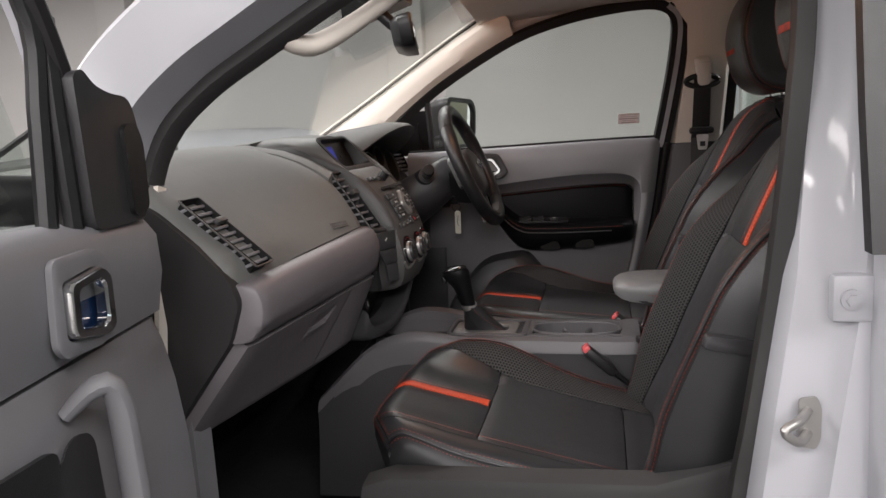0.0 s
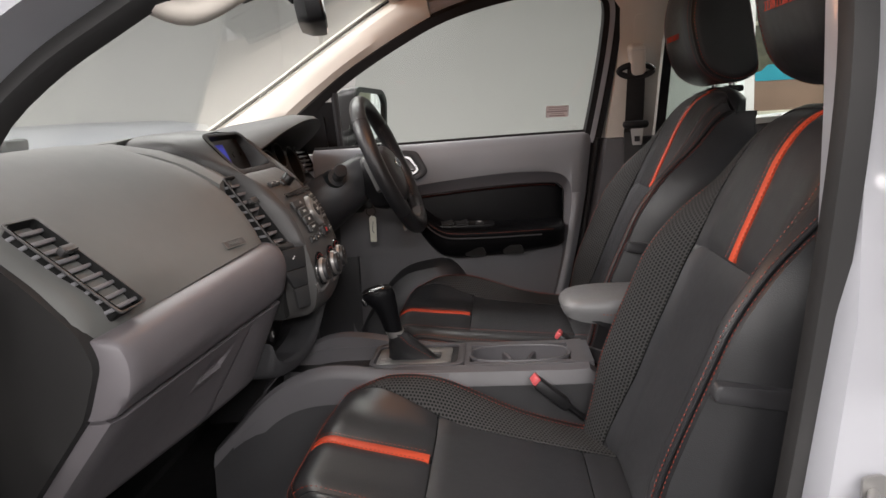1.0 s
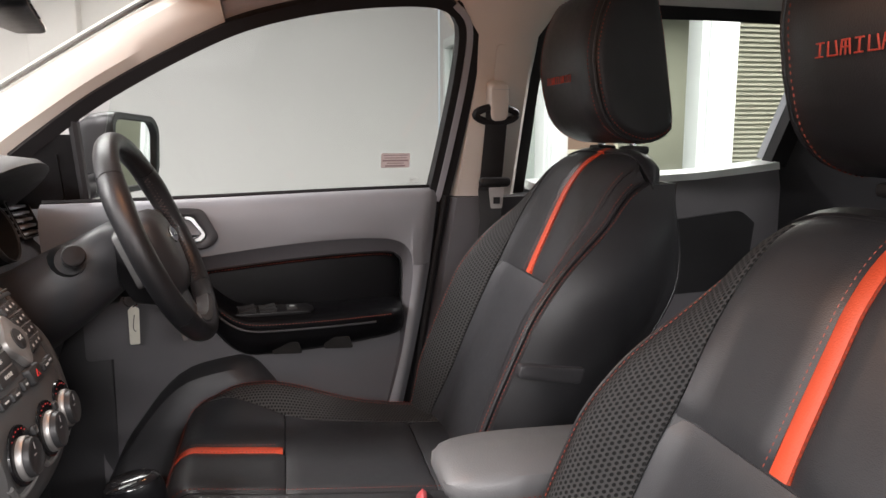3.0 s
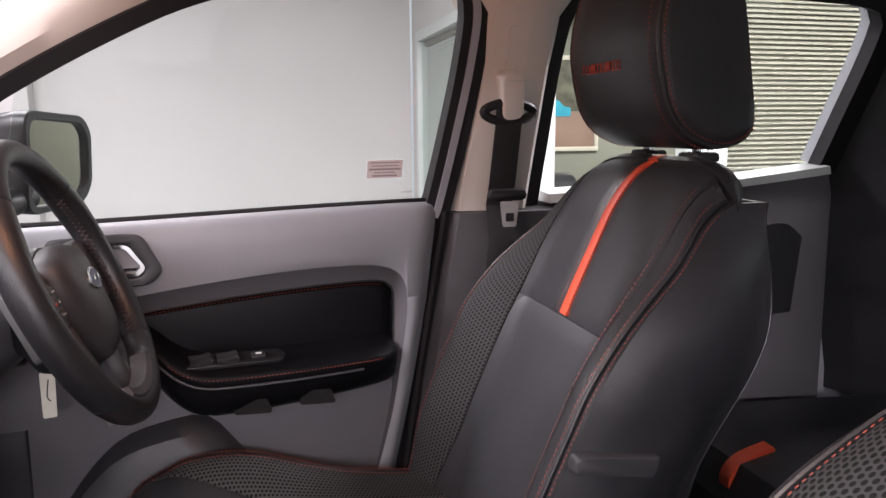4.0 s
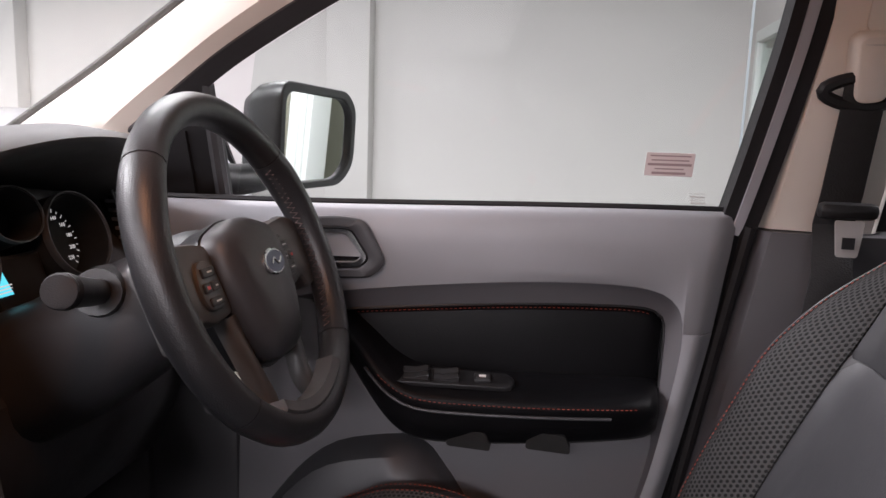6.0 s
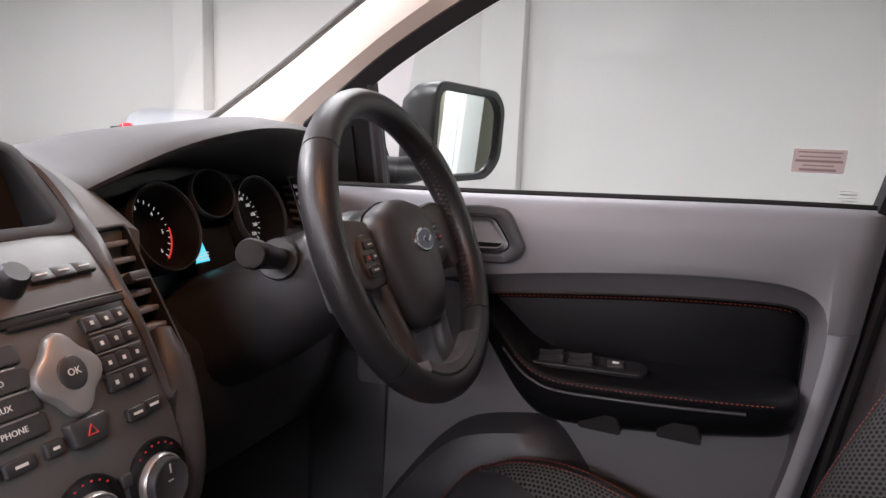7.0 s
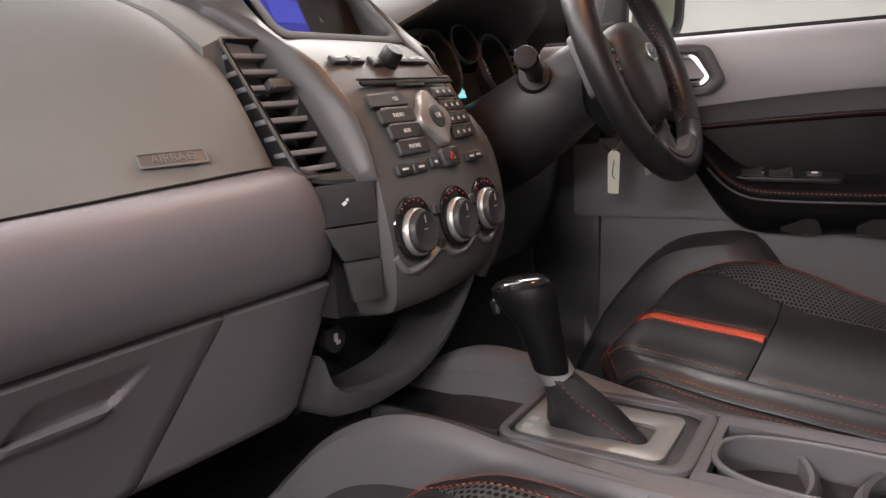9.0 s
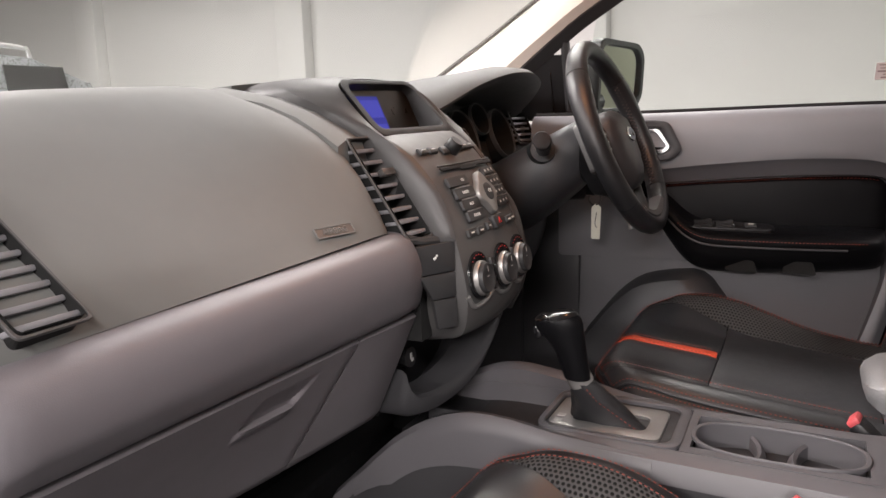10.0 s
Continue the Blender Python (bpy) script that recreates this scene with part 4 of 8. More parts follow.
ys = [(-0.652, 1.05, 0.03), (-0.648, 1.01, 0.006), (-0.63, 0.97, 0)] + [(y, (-0.115 - y) / 0.53, 0) for y in (*np.linspace(-0.60, -0.42, 6), *np.linspace(-0.41, -0.26, 56), -0.2435)] + [(-0.2420, 0.24, 0.0008), (-0.2415, 0.24, 0.02)]
part("glovebox", loft([glove_ring(y, e, sk, 0.33 * min(1.0, max(0.0, (y + 0.60) / 0.3565))) for y, e, sk in ys]), "dash_grey", dash, "grey glovebox lid with a recessed pull")
part("centre_panel", loft([glove_ring(*q) for q in ((-0.2402, 0.238, 0.02, 0.33), (-0.2398, 0.237, 0.0008, 0.33), (-0.235, 0.23, 0.0, 0.32), (-0.17, 0.10, -0.001, 0.15), (-0.125, 0.0, 0.0, 0.0), (-0.112, 0.0, 0.004, 0.0), (-0.106, 0.0, 0.014, 0.0), (-0.104, 0.0, 0.04, 0.0))]), "dash_grey", dash, "grey lower centre panel")
# the dark end of the dash, facing the open door
part("end_panel", loft([[(x, y, z) for x, z in rounded([(-0.834, 1.236), (-0.820, 1.200), (-0.840, 1.142), (-0.962, 0.985), (-1.15, 0.95), (-1.15, 1.26), (-0.990, 1.362), (-0.936, 1.332), (-0.880, 1.283)], 0.012, 3)] for y in (-0.60, -0.664, -0.6712, -0.673)]), "matte", dash, "dark end panel of the dash")


def pad_spot(y, z, e):
    """A matrix lying on the top pad at a height z: x towards the driver, y up the slope."""
    ring = np.array(pad_ring(y, e))[:26]
    lo = ring[12:]
    at = lambda q: float(np.interp(q, lo[::-1, 2], lo[::-1, 0]))
    far = np.array(pad_ring(y - 0.02, e + 0.042))[12:]
    dx = (at(z) - float(np.interp(z, far[::-1, 2], far[::-1, 0]))) / 0.02
    return frame_at((at(z), y, z), (dx, 1, 0), (at(z + 0.006) - at(z - 0.006), 0, 0.012))


lbl = pad_spot(-0.262, 1.2545, 0.215) @ Matrix.Translation((0, 0, 0.0022))
inset = part("airbag_plate", ring_plate(rounded([(-0.027, -0.0068), (0.027, -0.0068), (0.027, 0.0068), (-0.027, 0.0068)], 0.002), rounded([(-0.0255, -0.0052), (0.0255, -0.0052), (0.0255, 0.0052), (-0.0255, 0.0052)], 0.0015), 0.0012, lbl), "pad", dash, "small embossed airbag label")
part("label_floor", plate(rounded([(-0.026, -0.0055), (0.026, -0.0055), (0.026, 0.0055), (-0.026, 0.0055)], 0.0015), 0.0005, lbl), "fascia", inset)


def words(text, size, m, mat, parent, name="lettering", depth=0.0004):
    """Raised lettering, centred, laid out by the matrix m."""
    cu = bpy.data.curves.new(name, "FONT")
    cu.body, cu.size, cu.align_x, cu.align_y, cu.extrude, cu.resolution_u = text, size, "CENTER", "CENTER", depth, 2
    tmp = bpy.data.objects.new(name, cu)
    me = bpy.data.meshes.new_from_object(tmp)
    bpy.data.objects.remove(tmp)
    me.transform(m)
    me.materials.clear()
    me.materials.append(M[mat])
    ob = new(name, me)
    ob.parent = parent
    if parent.parent is None and parent.type == "EMPTY":
        ob.matrix_parent_inverse = Matrix.Translation(-parent.location)
    return ob


words("AIRBAG", 0.0100, lbl @ Matrix.Translation((0, 0.0, 0.0008)), "pad", inset)


def air_vent(name, m, w, h, slats, parent, lean=0.0, tab=True, deep=0.0, tilt=24):
    """A louvred outlet in the local plane of m, w wide and h high; lean shears its sides; deep sinks its throat."""
    def quad(k):
        return [(-w / 2 - lean + k, -h / 2 + k), (w / 2 - lean - k, -h / 2 + k), (w / 2 + lean - k, h / 2 - k), (-w / 2 + lean + k, h / 2 - k)]

    v = part(name, ring_plate(rounded(quad(0), 0.006), rounded(quad(0.0026), 0.005), 0.0025, m), "bezel", parent, "louvred air vent")
    deep = deep or 0.026
    # throat walls and floor coloured near-black, as if in deep shade
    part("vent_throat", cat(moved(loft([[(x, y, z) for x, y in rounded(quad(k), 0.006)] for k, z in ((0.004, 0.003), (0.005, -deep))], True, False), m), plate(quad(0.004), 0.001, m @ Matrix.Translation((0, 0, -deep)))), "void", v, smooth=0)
    for k in range(slats):
        f = (k + 0.5) / slats
        y = lerp(-h / 2 + 0.006, h / 2 - 0.006, f)
        s = lean * (2 * f - 1)
        part("slat", moved(box(s, y, -0.0095, w - 0.0065, 0.0050, 0.0185, 0.0016, Matrix.Rotation(radians(tilt), 4, "X")), m), "grey", v)
    if tab:
        part("vent_tab", moved(cat(box(0.004 + lean * 0.25, h * 0.13, 0.006, 0.024, 0.009, 0.010, 0.002), box(0.004 + lean * 0.25, h * 0.13 - 0.005, 0.010, 0.021, 0.002, 0.005, 0.0008)), m), "bezel", v)
    return v


air_vent("passenger_vent", frame_at((-0.866, -0.603, 1.293), (0.0, 1, -0.0), (-0.10, 0.0, 0.098)), 0.058, 0.148, 9, dash, -0.010)
part("demister_slot", moved(cat(box(0, 0, 0.001, 0.05, 0.018, 0.004, 0.002), *[box(0, -0.005 + 0.005 * k, 0.004, 0.046, 0.002, 0.003) for k in range(3)]), frame_at((-0.985, -0.632, 1.377), (-0.6, 0.4, 0.3), (-0.5, -0.8, 0.3))), "black", dash)

# centre stack
SP = [(-0.80, 1.082, 0.070), (-0.772, 1.085, 0.078), (-0.752, 1.097, 0.086), (-0.740, 1.125, 0.097), (-0.738, 1.16, 0.102), (-0.748, 1.205, 0.100), (-0.762, 1.245, 0.095), (-0.779, 1.28, 0.094), (-0.797, 1.304, 0.094), (-0.816, 1.324, 0.096), (-0.838, 1.340, 0.102), (-0.858, 1.350, 0.108)]
sp = along(SP, 40)


def on_stack(y, z, lift=0.0):
    """The matrix of a spot on the stack's face: x to the driver's side, y up the slope, z out of the face."""
    x = float(np.interp(z, sp[:, 1], sp[:, 0]))
    x2, x1 = (float(np.interp(z + d, sp[:, 1], sp[:, 0])) for d in (0.004, -0.004))
    up = Vector((x2 - x1, 0, 0.008)).normalized()
    crown = 0.010 * (1 - (y / 0.1) ** 2)
    m = frame_at((x + crown, y, z), (-0.2 * y, 1, 0), up)
    return m @ Matrix.Translation((0, 0, lift))


stack = thing("centre_stack", "charcoal centre stack with radio buttons and climate knobs", "car radio", (-0.80, 0, 1.09))
face = []
for x, z, w in sp:
    ring = []
    for s in np.linspace(-1, 1, 13):
        ring.append((x + 0.010 * (1 - s * s), w * s, z))
    face.append(ring + [(x - 0.06, w, z - 0.01), (x - 0.06, -w, z - 0.01)])
part("fascia", loft(face), "fascia", stack, "charcoal metallic fascia")
# graphite side rails: from the crest beside the fascia they fall away to the vents, and above they close over the screen
CREST = [(-0.750, 0.102, 1.222), (-0.760, 0.098, 1.25), (-0.777, 0.097, 1.284), (-0.796, 0.097, 1.308), (-0.818, 0.101, 1.332), (-0.850, 0.109, 1.354), (-0.876, 0.113, 1.378), (-0.898, 0.110, 1.400), (-0.916, 0.098, 1.415), (-0.927, 0.066, 1.423), (-0.931, 0.0, 1.426)]
FOOT = [(-0.776, 0.110, 1.222), (-0.793, 0.112, 1.25), (-0.814, 0.115, 1.284), (-0.834, 0.118, 1.310), (-0.856, 0.124, 1.338), (-0.880, 0.134, 1.360), (-0.908, 0.142, 1.384), (-0.945, 0.146, 1.402), (-0.985, 0.138, 1.415), (-1.03, 0.098, 1.424), (-1.05, 0.0, 1.428)]
cr, ft = along(CREST, 44), along(FOOT, 44)
rail_rings = []
for i in range(44):
    p, q = cr[i], ft[i]
    up = ease(16, 30, i)
    bulge = np.array([0.005, 0.003, 0.004])
    back = lerp(np.array([-0.03, 0.0, -0.012]), np.array([-0.10, 0.012, -0.012]), up)
    rail_rings.append([p + np.array([-0.03, -0.006, -0.02]), p + np.array([-0.002, -0.004, -0.001]), p, lerp(p, q, 0.12) + bulge * 0.3, lerp(p, q, 0.35) + bulge * 0.8, lerp(p, q, 0.7) + bulge * 0.6, q, q + back, q + back * 2 + np.array([0, 0, -0.01]), q + back * 2 + np.array([0, 0, -0.06])])
rail = loft(rail_rings)
part("side_rail", rail, "bezel", stack, "graphite rail beside the fascia")
part("side_rail", mirrored(rail), "bezel", stack, "graphite rail beside the fascia")
for s in (1, -1):
    air_vent("centre_vent", frame_at((-0.8215, s * 0.1385, 1.288), (0.10 * -s, 1, 0), (-0.074, 0.0, 0.115)), 0.054, 0.146, 8, stack, s * 0.006, True, 0.03)
    part("vent_lip", tube([(-0.774, s * 0.106, 1.222), (-0.784, s * 0.138, 1.225), (-0.792, s * 0.164, 1.233)], 0.0055, 8, smooth=8), "bezel", stack)
    pm_ = frame_at((-0.757, s * 0.100, 1.17), (-s * 0.52, 1, 0), (-0.04, 0, 1))
    for z0, z1 in ((1.1835, 1.2200), (1.1510, 1.1820), (1.112, 1.1495)):
        yl = lambda z: 0.126 + 0.034 * ease(1.125, 1.225, z)
        q = [(0.0, z0 - 1.17), (s * 1.13 * (yl(z0) - 0.1), z0 - 1.17), (s * 1.13 * (yl(z1) - 0.1), z1 - 1.17), (0.0, z1 - 1.17)]
        part("switch_blank", plate(rounded(q if s > 0 else q[::-1], 0.002), 0.006, pm_, 0.001), "button", stack)
    # near-black filler stands in for the shade behind the switch blanks
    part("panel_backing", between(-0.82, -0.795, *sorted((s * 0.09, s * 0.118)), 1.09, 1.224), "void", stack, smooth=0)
icon = frame_at((-0.7716, -0.128, 1.203), (0.52, 1, 0), (-0.04, 0, 1))
thigh = along([(-0.800, 0.142, 1.262, 0.010), (-0.780, 0.134, 1.232, 0.017), (-0.766, 0.127, 1.195, 0.019), (-0.758, 0.122, 1.155, 0.019), (-0.760, 0.118, 1.12, 0.017), (-0.772, 0.112, 1.08, 0.011)], 24)
part("thigh_rail", tube([tuple(q[:3]) for q in thigh], [q[3] for q in thigh], 14, 0.8), "bezel", stack, "graphite rail beside the driver's knee")
part("airbag_icon", cat(moved(box(0, 0, 0.0064, 0.0042, 0.003, 0.0006), icon @ Matrix.Rotation(0.6, 4, "Z")), moved(box(0.003, 0.003, 0.0064, 0.0025, 0.0025, 0.0006), icon)), "mark", stack)
# screen housing and hooded top
for s in (1, -1):
    vly = [[(x, s * 0.120, z - 0.03), (x, s * 0.132, z - 0.002), (x, s * 0.150, z), (x, s * 0.166, z + 0.001), (x, s * 0.184, z - 0.006), (x, s * 0.184, z - 0.06), (x, s * 0.12, z - 0.06)] for x, z in ((-0.862, 1.347), (-0.885, 1.362), (-0.92, 1.382), (-0.97, 1.400), (-1.05, 1.415), (-1.15, 1.411), (-1.3, 1.378))]
    part("hood_cheek", loft(vly), "pad", stack)
part("top_cover", loft([[(x, y, z - 0.008 * (abs(y) / 0.16) ** 2) for y in np.linspace(-0.16, 0.16, 9)] + [(x, 0.16, z - 0.05), (x, -0.16, z - 0.05)] for x, z in ((-1.04, 1.426), (-1.1, 1.422), (-1.2, 1.405), (-1.34, 1.372))]), "pad", stack, "charcoal cover behind the screen")
sm = frame_at((-0.890, 0.0, 1.386), (0, 1, 0), (-0.062, 0, 0.064))
scr_out = rounded([(-0.104, -0.052), (0.110, -0.052), (0.104, 0.052), (-0.092, 0.050)], 0.020, 5)
scr_in = rounded([(-0.090, -0.041), (0.098, -0.041), (0.092, 0.044), (-0.080, 0.042)], 0.017, 5)
part("screen_bezel", ring_plate(scr_out, scr_in, 0.003, sm @ Matrix.Translation((0, 0, -0.0005))), "matte", stack, "matte charcoal screen surround")
part("screen_shelf", moved(loft([[(x * k, y * k, z) for x, y in scr_in] for k, z in ((1.0, 0.0015), (0.975, -0.006), (0.95, -0.040))], True, False), sm), "black", stack)
glass_frame = frame_at((-0.911, 0.0, 1.374), (0, 1, 0), (-0.036, 0, 0.080))
screen = part("screen", plate([(x, y * 0.95) for x, y in scr_in], 0.001, glass_frame), "dusk", stack, "dark glass screen", smooth=0)
part("lit_display", moved(cat(box(-0.040, -0.004, 0.0014, 0.084, 0.066, 0.0006)), glass_frame), "screen", screen, "blue lit display", smooth=0)
part("display_tiles", moved(cat(box(-0.066, 0.016, 0.0019, 0.024, 0.010, 0.0004), box(-0.024, 0.010, 0.0019, 0.046, 0.026, 0.0004), box(-0.064, 0.000, 0.0019, 0.026, 0.010, 0.0004), box(-0.060, -0.020, 0.0019, 0.030, 0.014, 0.0004), box(-0.020, -0.022, 0.0019, 0.038, 0.018, 0.0004)), glass_frame), "screen_hi", screen, smooth=0)
words("08:47", 0.0085, glass_frame @ Matrix.Translation((-0.014, -0.0285, 0.0023)), "clock", screen, "clock_digits")


def stack_button(y, z, w, h, mat="button", name="button", lift=0.0015, tall=0.0042, r=0.0018):
    return part(name, plate(rounded([(-w / 2, -h / 2), (w / 2, -h / 2), (w / 2, h / 2), (-w / 2, h / 2)], r, 3), tall, on_stack(y, z, lift - 0.001), 0.0012), mat, stack)


def tick(y, z, w, h, mat="mark", lift=0.0052, name="marking"):
    return moved(box(0, 0, lift, w, h, 0.0004), on_stack(y, z))


radio_marks = []
for y in (-0.068, -0.046, 0.031, 0.052, 0.073):
    stack_button(y, 1.3265, 0.0208, 0.0105)
    radio_marks.append(tick(y, 1.3265, 0.010, 0.0012))
stack_button(-0.018, 1.325, 0.016, 0.013)
part("volume_knob", moved(loft([[(r * math.cos(a), r * math.sin(a), z) for a in np.linspace(0, 2 * math.pi, 20, endpoint=False)] for r, z in ((0.0115, 0.0), (0.011, 0.008), (0.0105, 0.015), (0.009, 0.017))]), on_stack(0.004, 1.3255)), "black", stack, "black volume knob")
part("disc_slot", moved(cat(box(0, 0, 0.002, 0.158, 0.0055, 0.003, 0.001), box(0.0, -0.004, 0.0024, 0.05, 0.004, 0.002, 0.001)), on_stack(0.008, 1.304)), "void", stack)
part("slot_lip", moved(box(0, 0.005, 0.0022, 0.162, 0.002, 0.003, 0.001), on_stack(0.008, 1.304)), "fascia", stack)
for k, (txt, z) in enumerate((("CD", 1.287), ("RADIO", 1.2725), ("AUX", 1.258), ("PHONE", 1.2435))):
    stack_button(-0.047 + 0.002 * k, z, 0.058 - 0.003 * k, 0.0138)
    words(txt, 0.0058, on_stack(-0.047 + 0.002 * k + (0.010 if k == 0 else 0), z, 0.0049), "mark", stack, "button_lettering", 0.0002)
    if k < 3:
        part("button_divider", moved(box(0, 0, 0.0046, 0.042, 0.0014, 0.001, 0.0004), on_stack(-0.046 + 0.002 * k, z - 0.0078)), "satin", stack)
radio_marks.append(tick(-0.064, 1.287, 0.004, 0.004))
oct_ = [((0.0245 + 0.0035 * math.cos(4 * a)) * math.cos(a), (0.0275 + 0.0035 * math.cos(4 * a)) * math.sin(a)) for a in np.linspace(0, 2 * math.pi, 32, endpoint=False)]
dial = part("selector_dial", plate(oct_, 0.009, on_stack(0.008, 1.2665), 0.004), "satin", stack, "silver four-way selector")
part("dial_centre", moved(loft([[(r * math.cos(a), r * 1.1 * math.sin(a), z) for a in np.linspace(0, 2 * math.pi, 20, endpoint=False)] for r, z in ((0.0115, 0.006), (0.0112, 0.0105), (0.0095, 0.0115))]), on_stack(0.008, 1.2665)), "button", dial)
words("OK", 0.0075, on_stack(0.008, 1.2665, 0.0118), "mark", dial, "button_lettering", 0.0002)
for r_ in range(4):
    for c_ in range(3):
        yy, zz = 0.0455 + 0.0152 * c_, 1.2915 - 0.0138 * r_
        stack_button(yy, zz, 0.0148, 0.0122, r=0.0012)
        radio_marks.append(tick(yy, zz, 0.003, 0.0032))
    if r_ < 3:
        part("button_divider", moved(box(0, 0, 0.0046, 0.042, 0.0011, 0.0008, 0.0003), on_stack(0.0605, 1.2915 - 0.0138 * r_ - 0.0069)), "satin", stack)
for y, w in ((-0.066, 0.022), (-0.043, 0.022), (0.056, 0.018), (0.075, 0.018)):
    stack_button(y, 1.2245, w, 0.010)
    radio_marks.append(tick(y, 1.2245, 0.009, 0.002))
stack_button(-0.018, 1.2265, 0.014, 0.011)
hz = part("hazard_button", plate(rounded([(-0.014, -0.010), (0.014, -0.010), (0.017, 0.010), (-0.017, 0.010)], 0.004), 0.008, on_stack(0.009, 1.2285), 0.003), "button", stack)
part("hazard_triangle", moved(tube([(-0.004, -0.003, 0.0085), (0.004, -0.003, 0.0085), (0, 0.004, 0.0085), (-0.004, -0.003, 0.0085)], 0.0006, 5), on_stack(0.009, 1.2285)), "redmark", hz)
radio_marks.append(tick(-0.018, 1.2265, 0.005, 0.002))
for mk in radio_marks:
    part("button_marking", mk, "mark", stack, smooth=0)
for y in (-0.0715, -0.0035, 0.0645):
    km = on_stack(y, 1.168)
    kb = part("climate_knob", moved(loft([[(r * math.cos(a), r * math.sin(a), z) for a in np.linspace(0, 2 * math.pi, 36, endpoint=False)] for r, z in ((0.0226, -0.004), (0.0226, 0.004), (0.0222, 0.0075), (0.0212, 0.0088), (0.0203, 0.0086), (0.0200, 0.006))]), km), "satin", stack, "satin silver climate knob")
    part("knob_face", moved(loft([[(r * math.cos(a), r * math.sin(a), z) for a in np.linspace(0, 2 * math.pi, 30, endpoint=False)] for r, z in ((0.0202, 0.004), (0.0194, 0.012), (0.0188, 0.0140), (0.0176, 0.0147), (0.0160, 0.0139), (0.006, 0.0130))]), km), "button", kb)
    part("knob_pointer", moved(cat(box(0, 0.0115, 0.0148, 0.0014, 0.007, 0.0006), box(0, 0.002, 0.0138, 0.005, 0.0010, 0.0006)), km), "silver", kb)
    part("knob_well", moved(loft([[(r * math.cos(a), r * math.sin(a) + o, z) for a in np.linspace(0, 2 * math.pi, 30, endpoint=False)] for r, z, o in ((0.031, 0.0005, 0.004), (0.0305, 0.0025, 0.004), (0.0285, 0.003, 0.004))]), km), "gloss", stack)
    ticks = [moved(box(0.0265 * math.cos(a), 0.0265 * math.sin(a) + 0.004, 0.0034, 0.0018, 0.0012, 0.0004), km) for a in np.linspace(0.9, 2.25, 6)]
    part("knob_scale", cat(*ticks), "redmark", stack, smooth=0)
for y in (-0.0375, 0.0305):
    for z in (1.152, 1.184):
        stack_button(y, z, 0.010, 0.010)
part("knob_trim", tube([tuple(on_stack(y, z) @ Vector((0, 0, 0.0005))) for y, z in ((-0.10, 1.150), (-0.085, 1.134), (-0.06, 1.137), (-0.036, 1.148), (-0.018, 1.138), (0.008, 1.137), (0.03, 1.148), (0.048, 1.138), (0.075, 1.136), (0.096, 1.152))], 0.0034, 8, smooth=60), "satin", stack, "silver trim strip under the knobs")
# lower part: dark tray with power socket and a curved grey rim
part("lower_tray", loft([[(x, y * w, z) for y in np.linspace(-1, 1, 7)] + [(x - 0.12, w, z), (x - 0.12, -w, z)] for x, z, w in ((-0.875, 0.97, 0.105), (-0.87, 1.03, 0.105), (-0.865, 1.08, 0.105), (-0.84, 1.115, 0.10))]), "black", stack)
sur = []
for y, xu, zu, xl, zl in along([(-0.108, -0.826, 1.040, -0.852, 0.93), (-0.104, -0.822, 1.018, -0.848, 0.93), (-0.096, -0.817, 1.006, -0.840, 0.932), (-0.08, -0.810, 1.000, -0.828, 0.938), (-0.05, -0.800, 1.000, -0.812, 0.946), (0.0, -0.789, 1.010, -0.796, 0.960), (0.05, -0.783, 1.032, -0.79, 0.985), (0.09, -0.775, 1.072, -0.785, 1.03), (0.112, -0.768, 1.12, -0.78, 1.08), (0.116, -0.764, 1.17, -0.775, 1.16)], 36):
    xl, zl = lerp(xu, xl, 0.45), lerp(zu, zl, 0.45)
    sur.append([(xu - 0.05, y, zu + 0.004), (xu - 0.006, y, zu + 0.003), (xu, y, zu - 0.002), (lerp(xu, xl, 0.4) + 0.004, y, lerp(zu, zl, 0.4)), (lerp(xu, xl, 0.85) + 0.003, y, lerp(zu, zl, 0.85)), (xl - 0.006, y, zl), (xl - 0.08, y, zl - 0.002)])
# rim is darker than the panels beside it: its shade is in the colour
part("tray_surround", loft(sur), "dark", stack, "moulded surround of the lower tray, shade put into its colour")
sock = part("power_socket", tube([(-0.87, -0.078, 1.050), (-0.834, -0.080, 1.052)], 0.014, 18), "black", stack, "round power socket cap")
part("socket_icon", cat(box(-0.8335, -0.080, 1.054, 0.001, 0.005, 0.008), box(-0.8335, -0.077, 1.048, 0.001, 0.006, 0.004)), "silver", sock)

# driver's side of the dash
drv = []
for y, x0, zt in ((0.163, 0.0, 1.30), (0.20, 0.0, 1.31), (0.30, 0, 1.27), (0.36, 0, 1.25), (0.44, 0, 1.26), (0.54, 0.0, 1.32), (0.60, -0.01, 1.345), (0.64, -0.03, 1.35)):
    p = along([(-1.40, 1.352), (-1.2, 1.385), (-1.05, min(1.385, zt + 0.05)), (-0.97, zt), (-0.90 + x0, zt - 0.05), (-0.86 + x0, 1.20), (-0.87 + x0, 1.10), (-0.93, 1.0)], 20)
    drv.append([(x, y, z) for x, z in p] + [(-1.2, y, 0.98), (-1.40, y, 1.2)])
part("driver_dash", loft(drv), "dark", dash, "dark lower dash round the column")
air_vent("driver_vent", frame_at((-0.925, 0.592, 1.338), (0.15, 1, 0.0), (-0.45, 0.0, 1)), 0.075, 0.075, 5, dash, 0.0, False)
bin_ = thing("instrument_binnacle", "hooded instrument cluster with two round dials", "instrument panel", (-0.95, 0.36, 1.25))
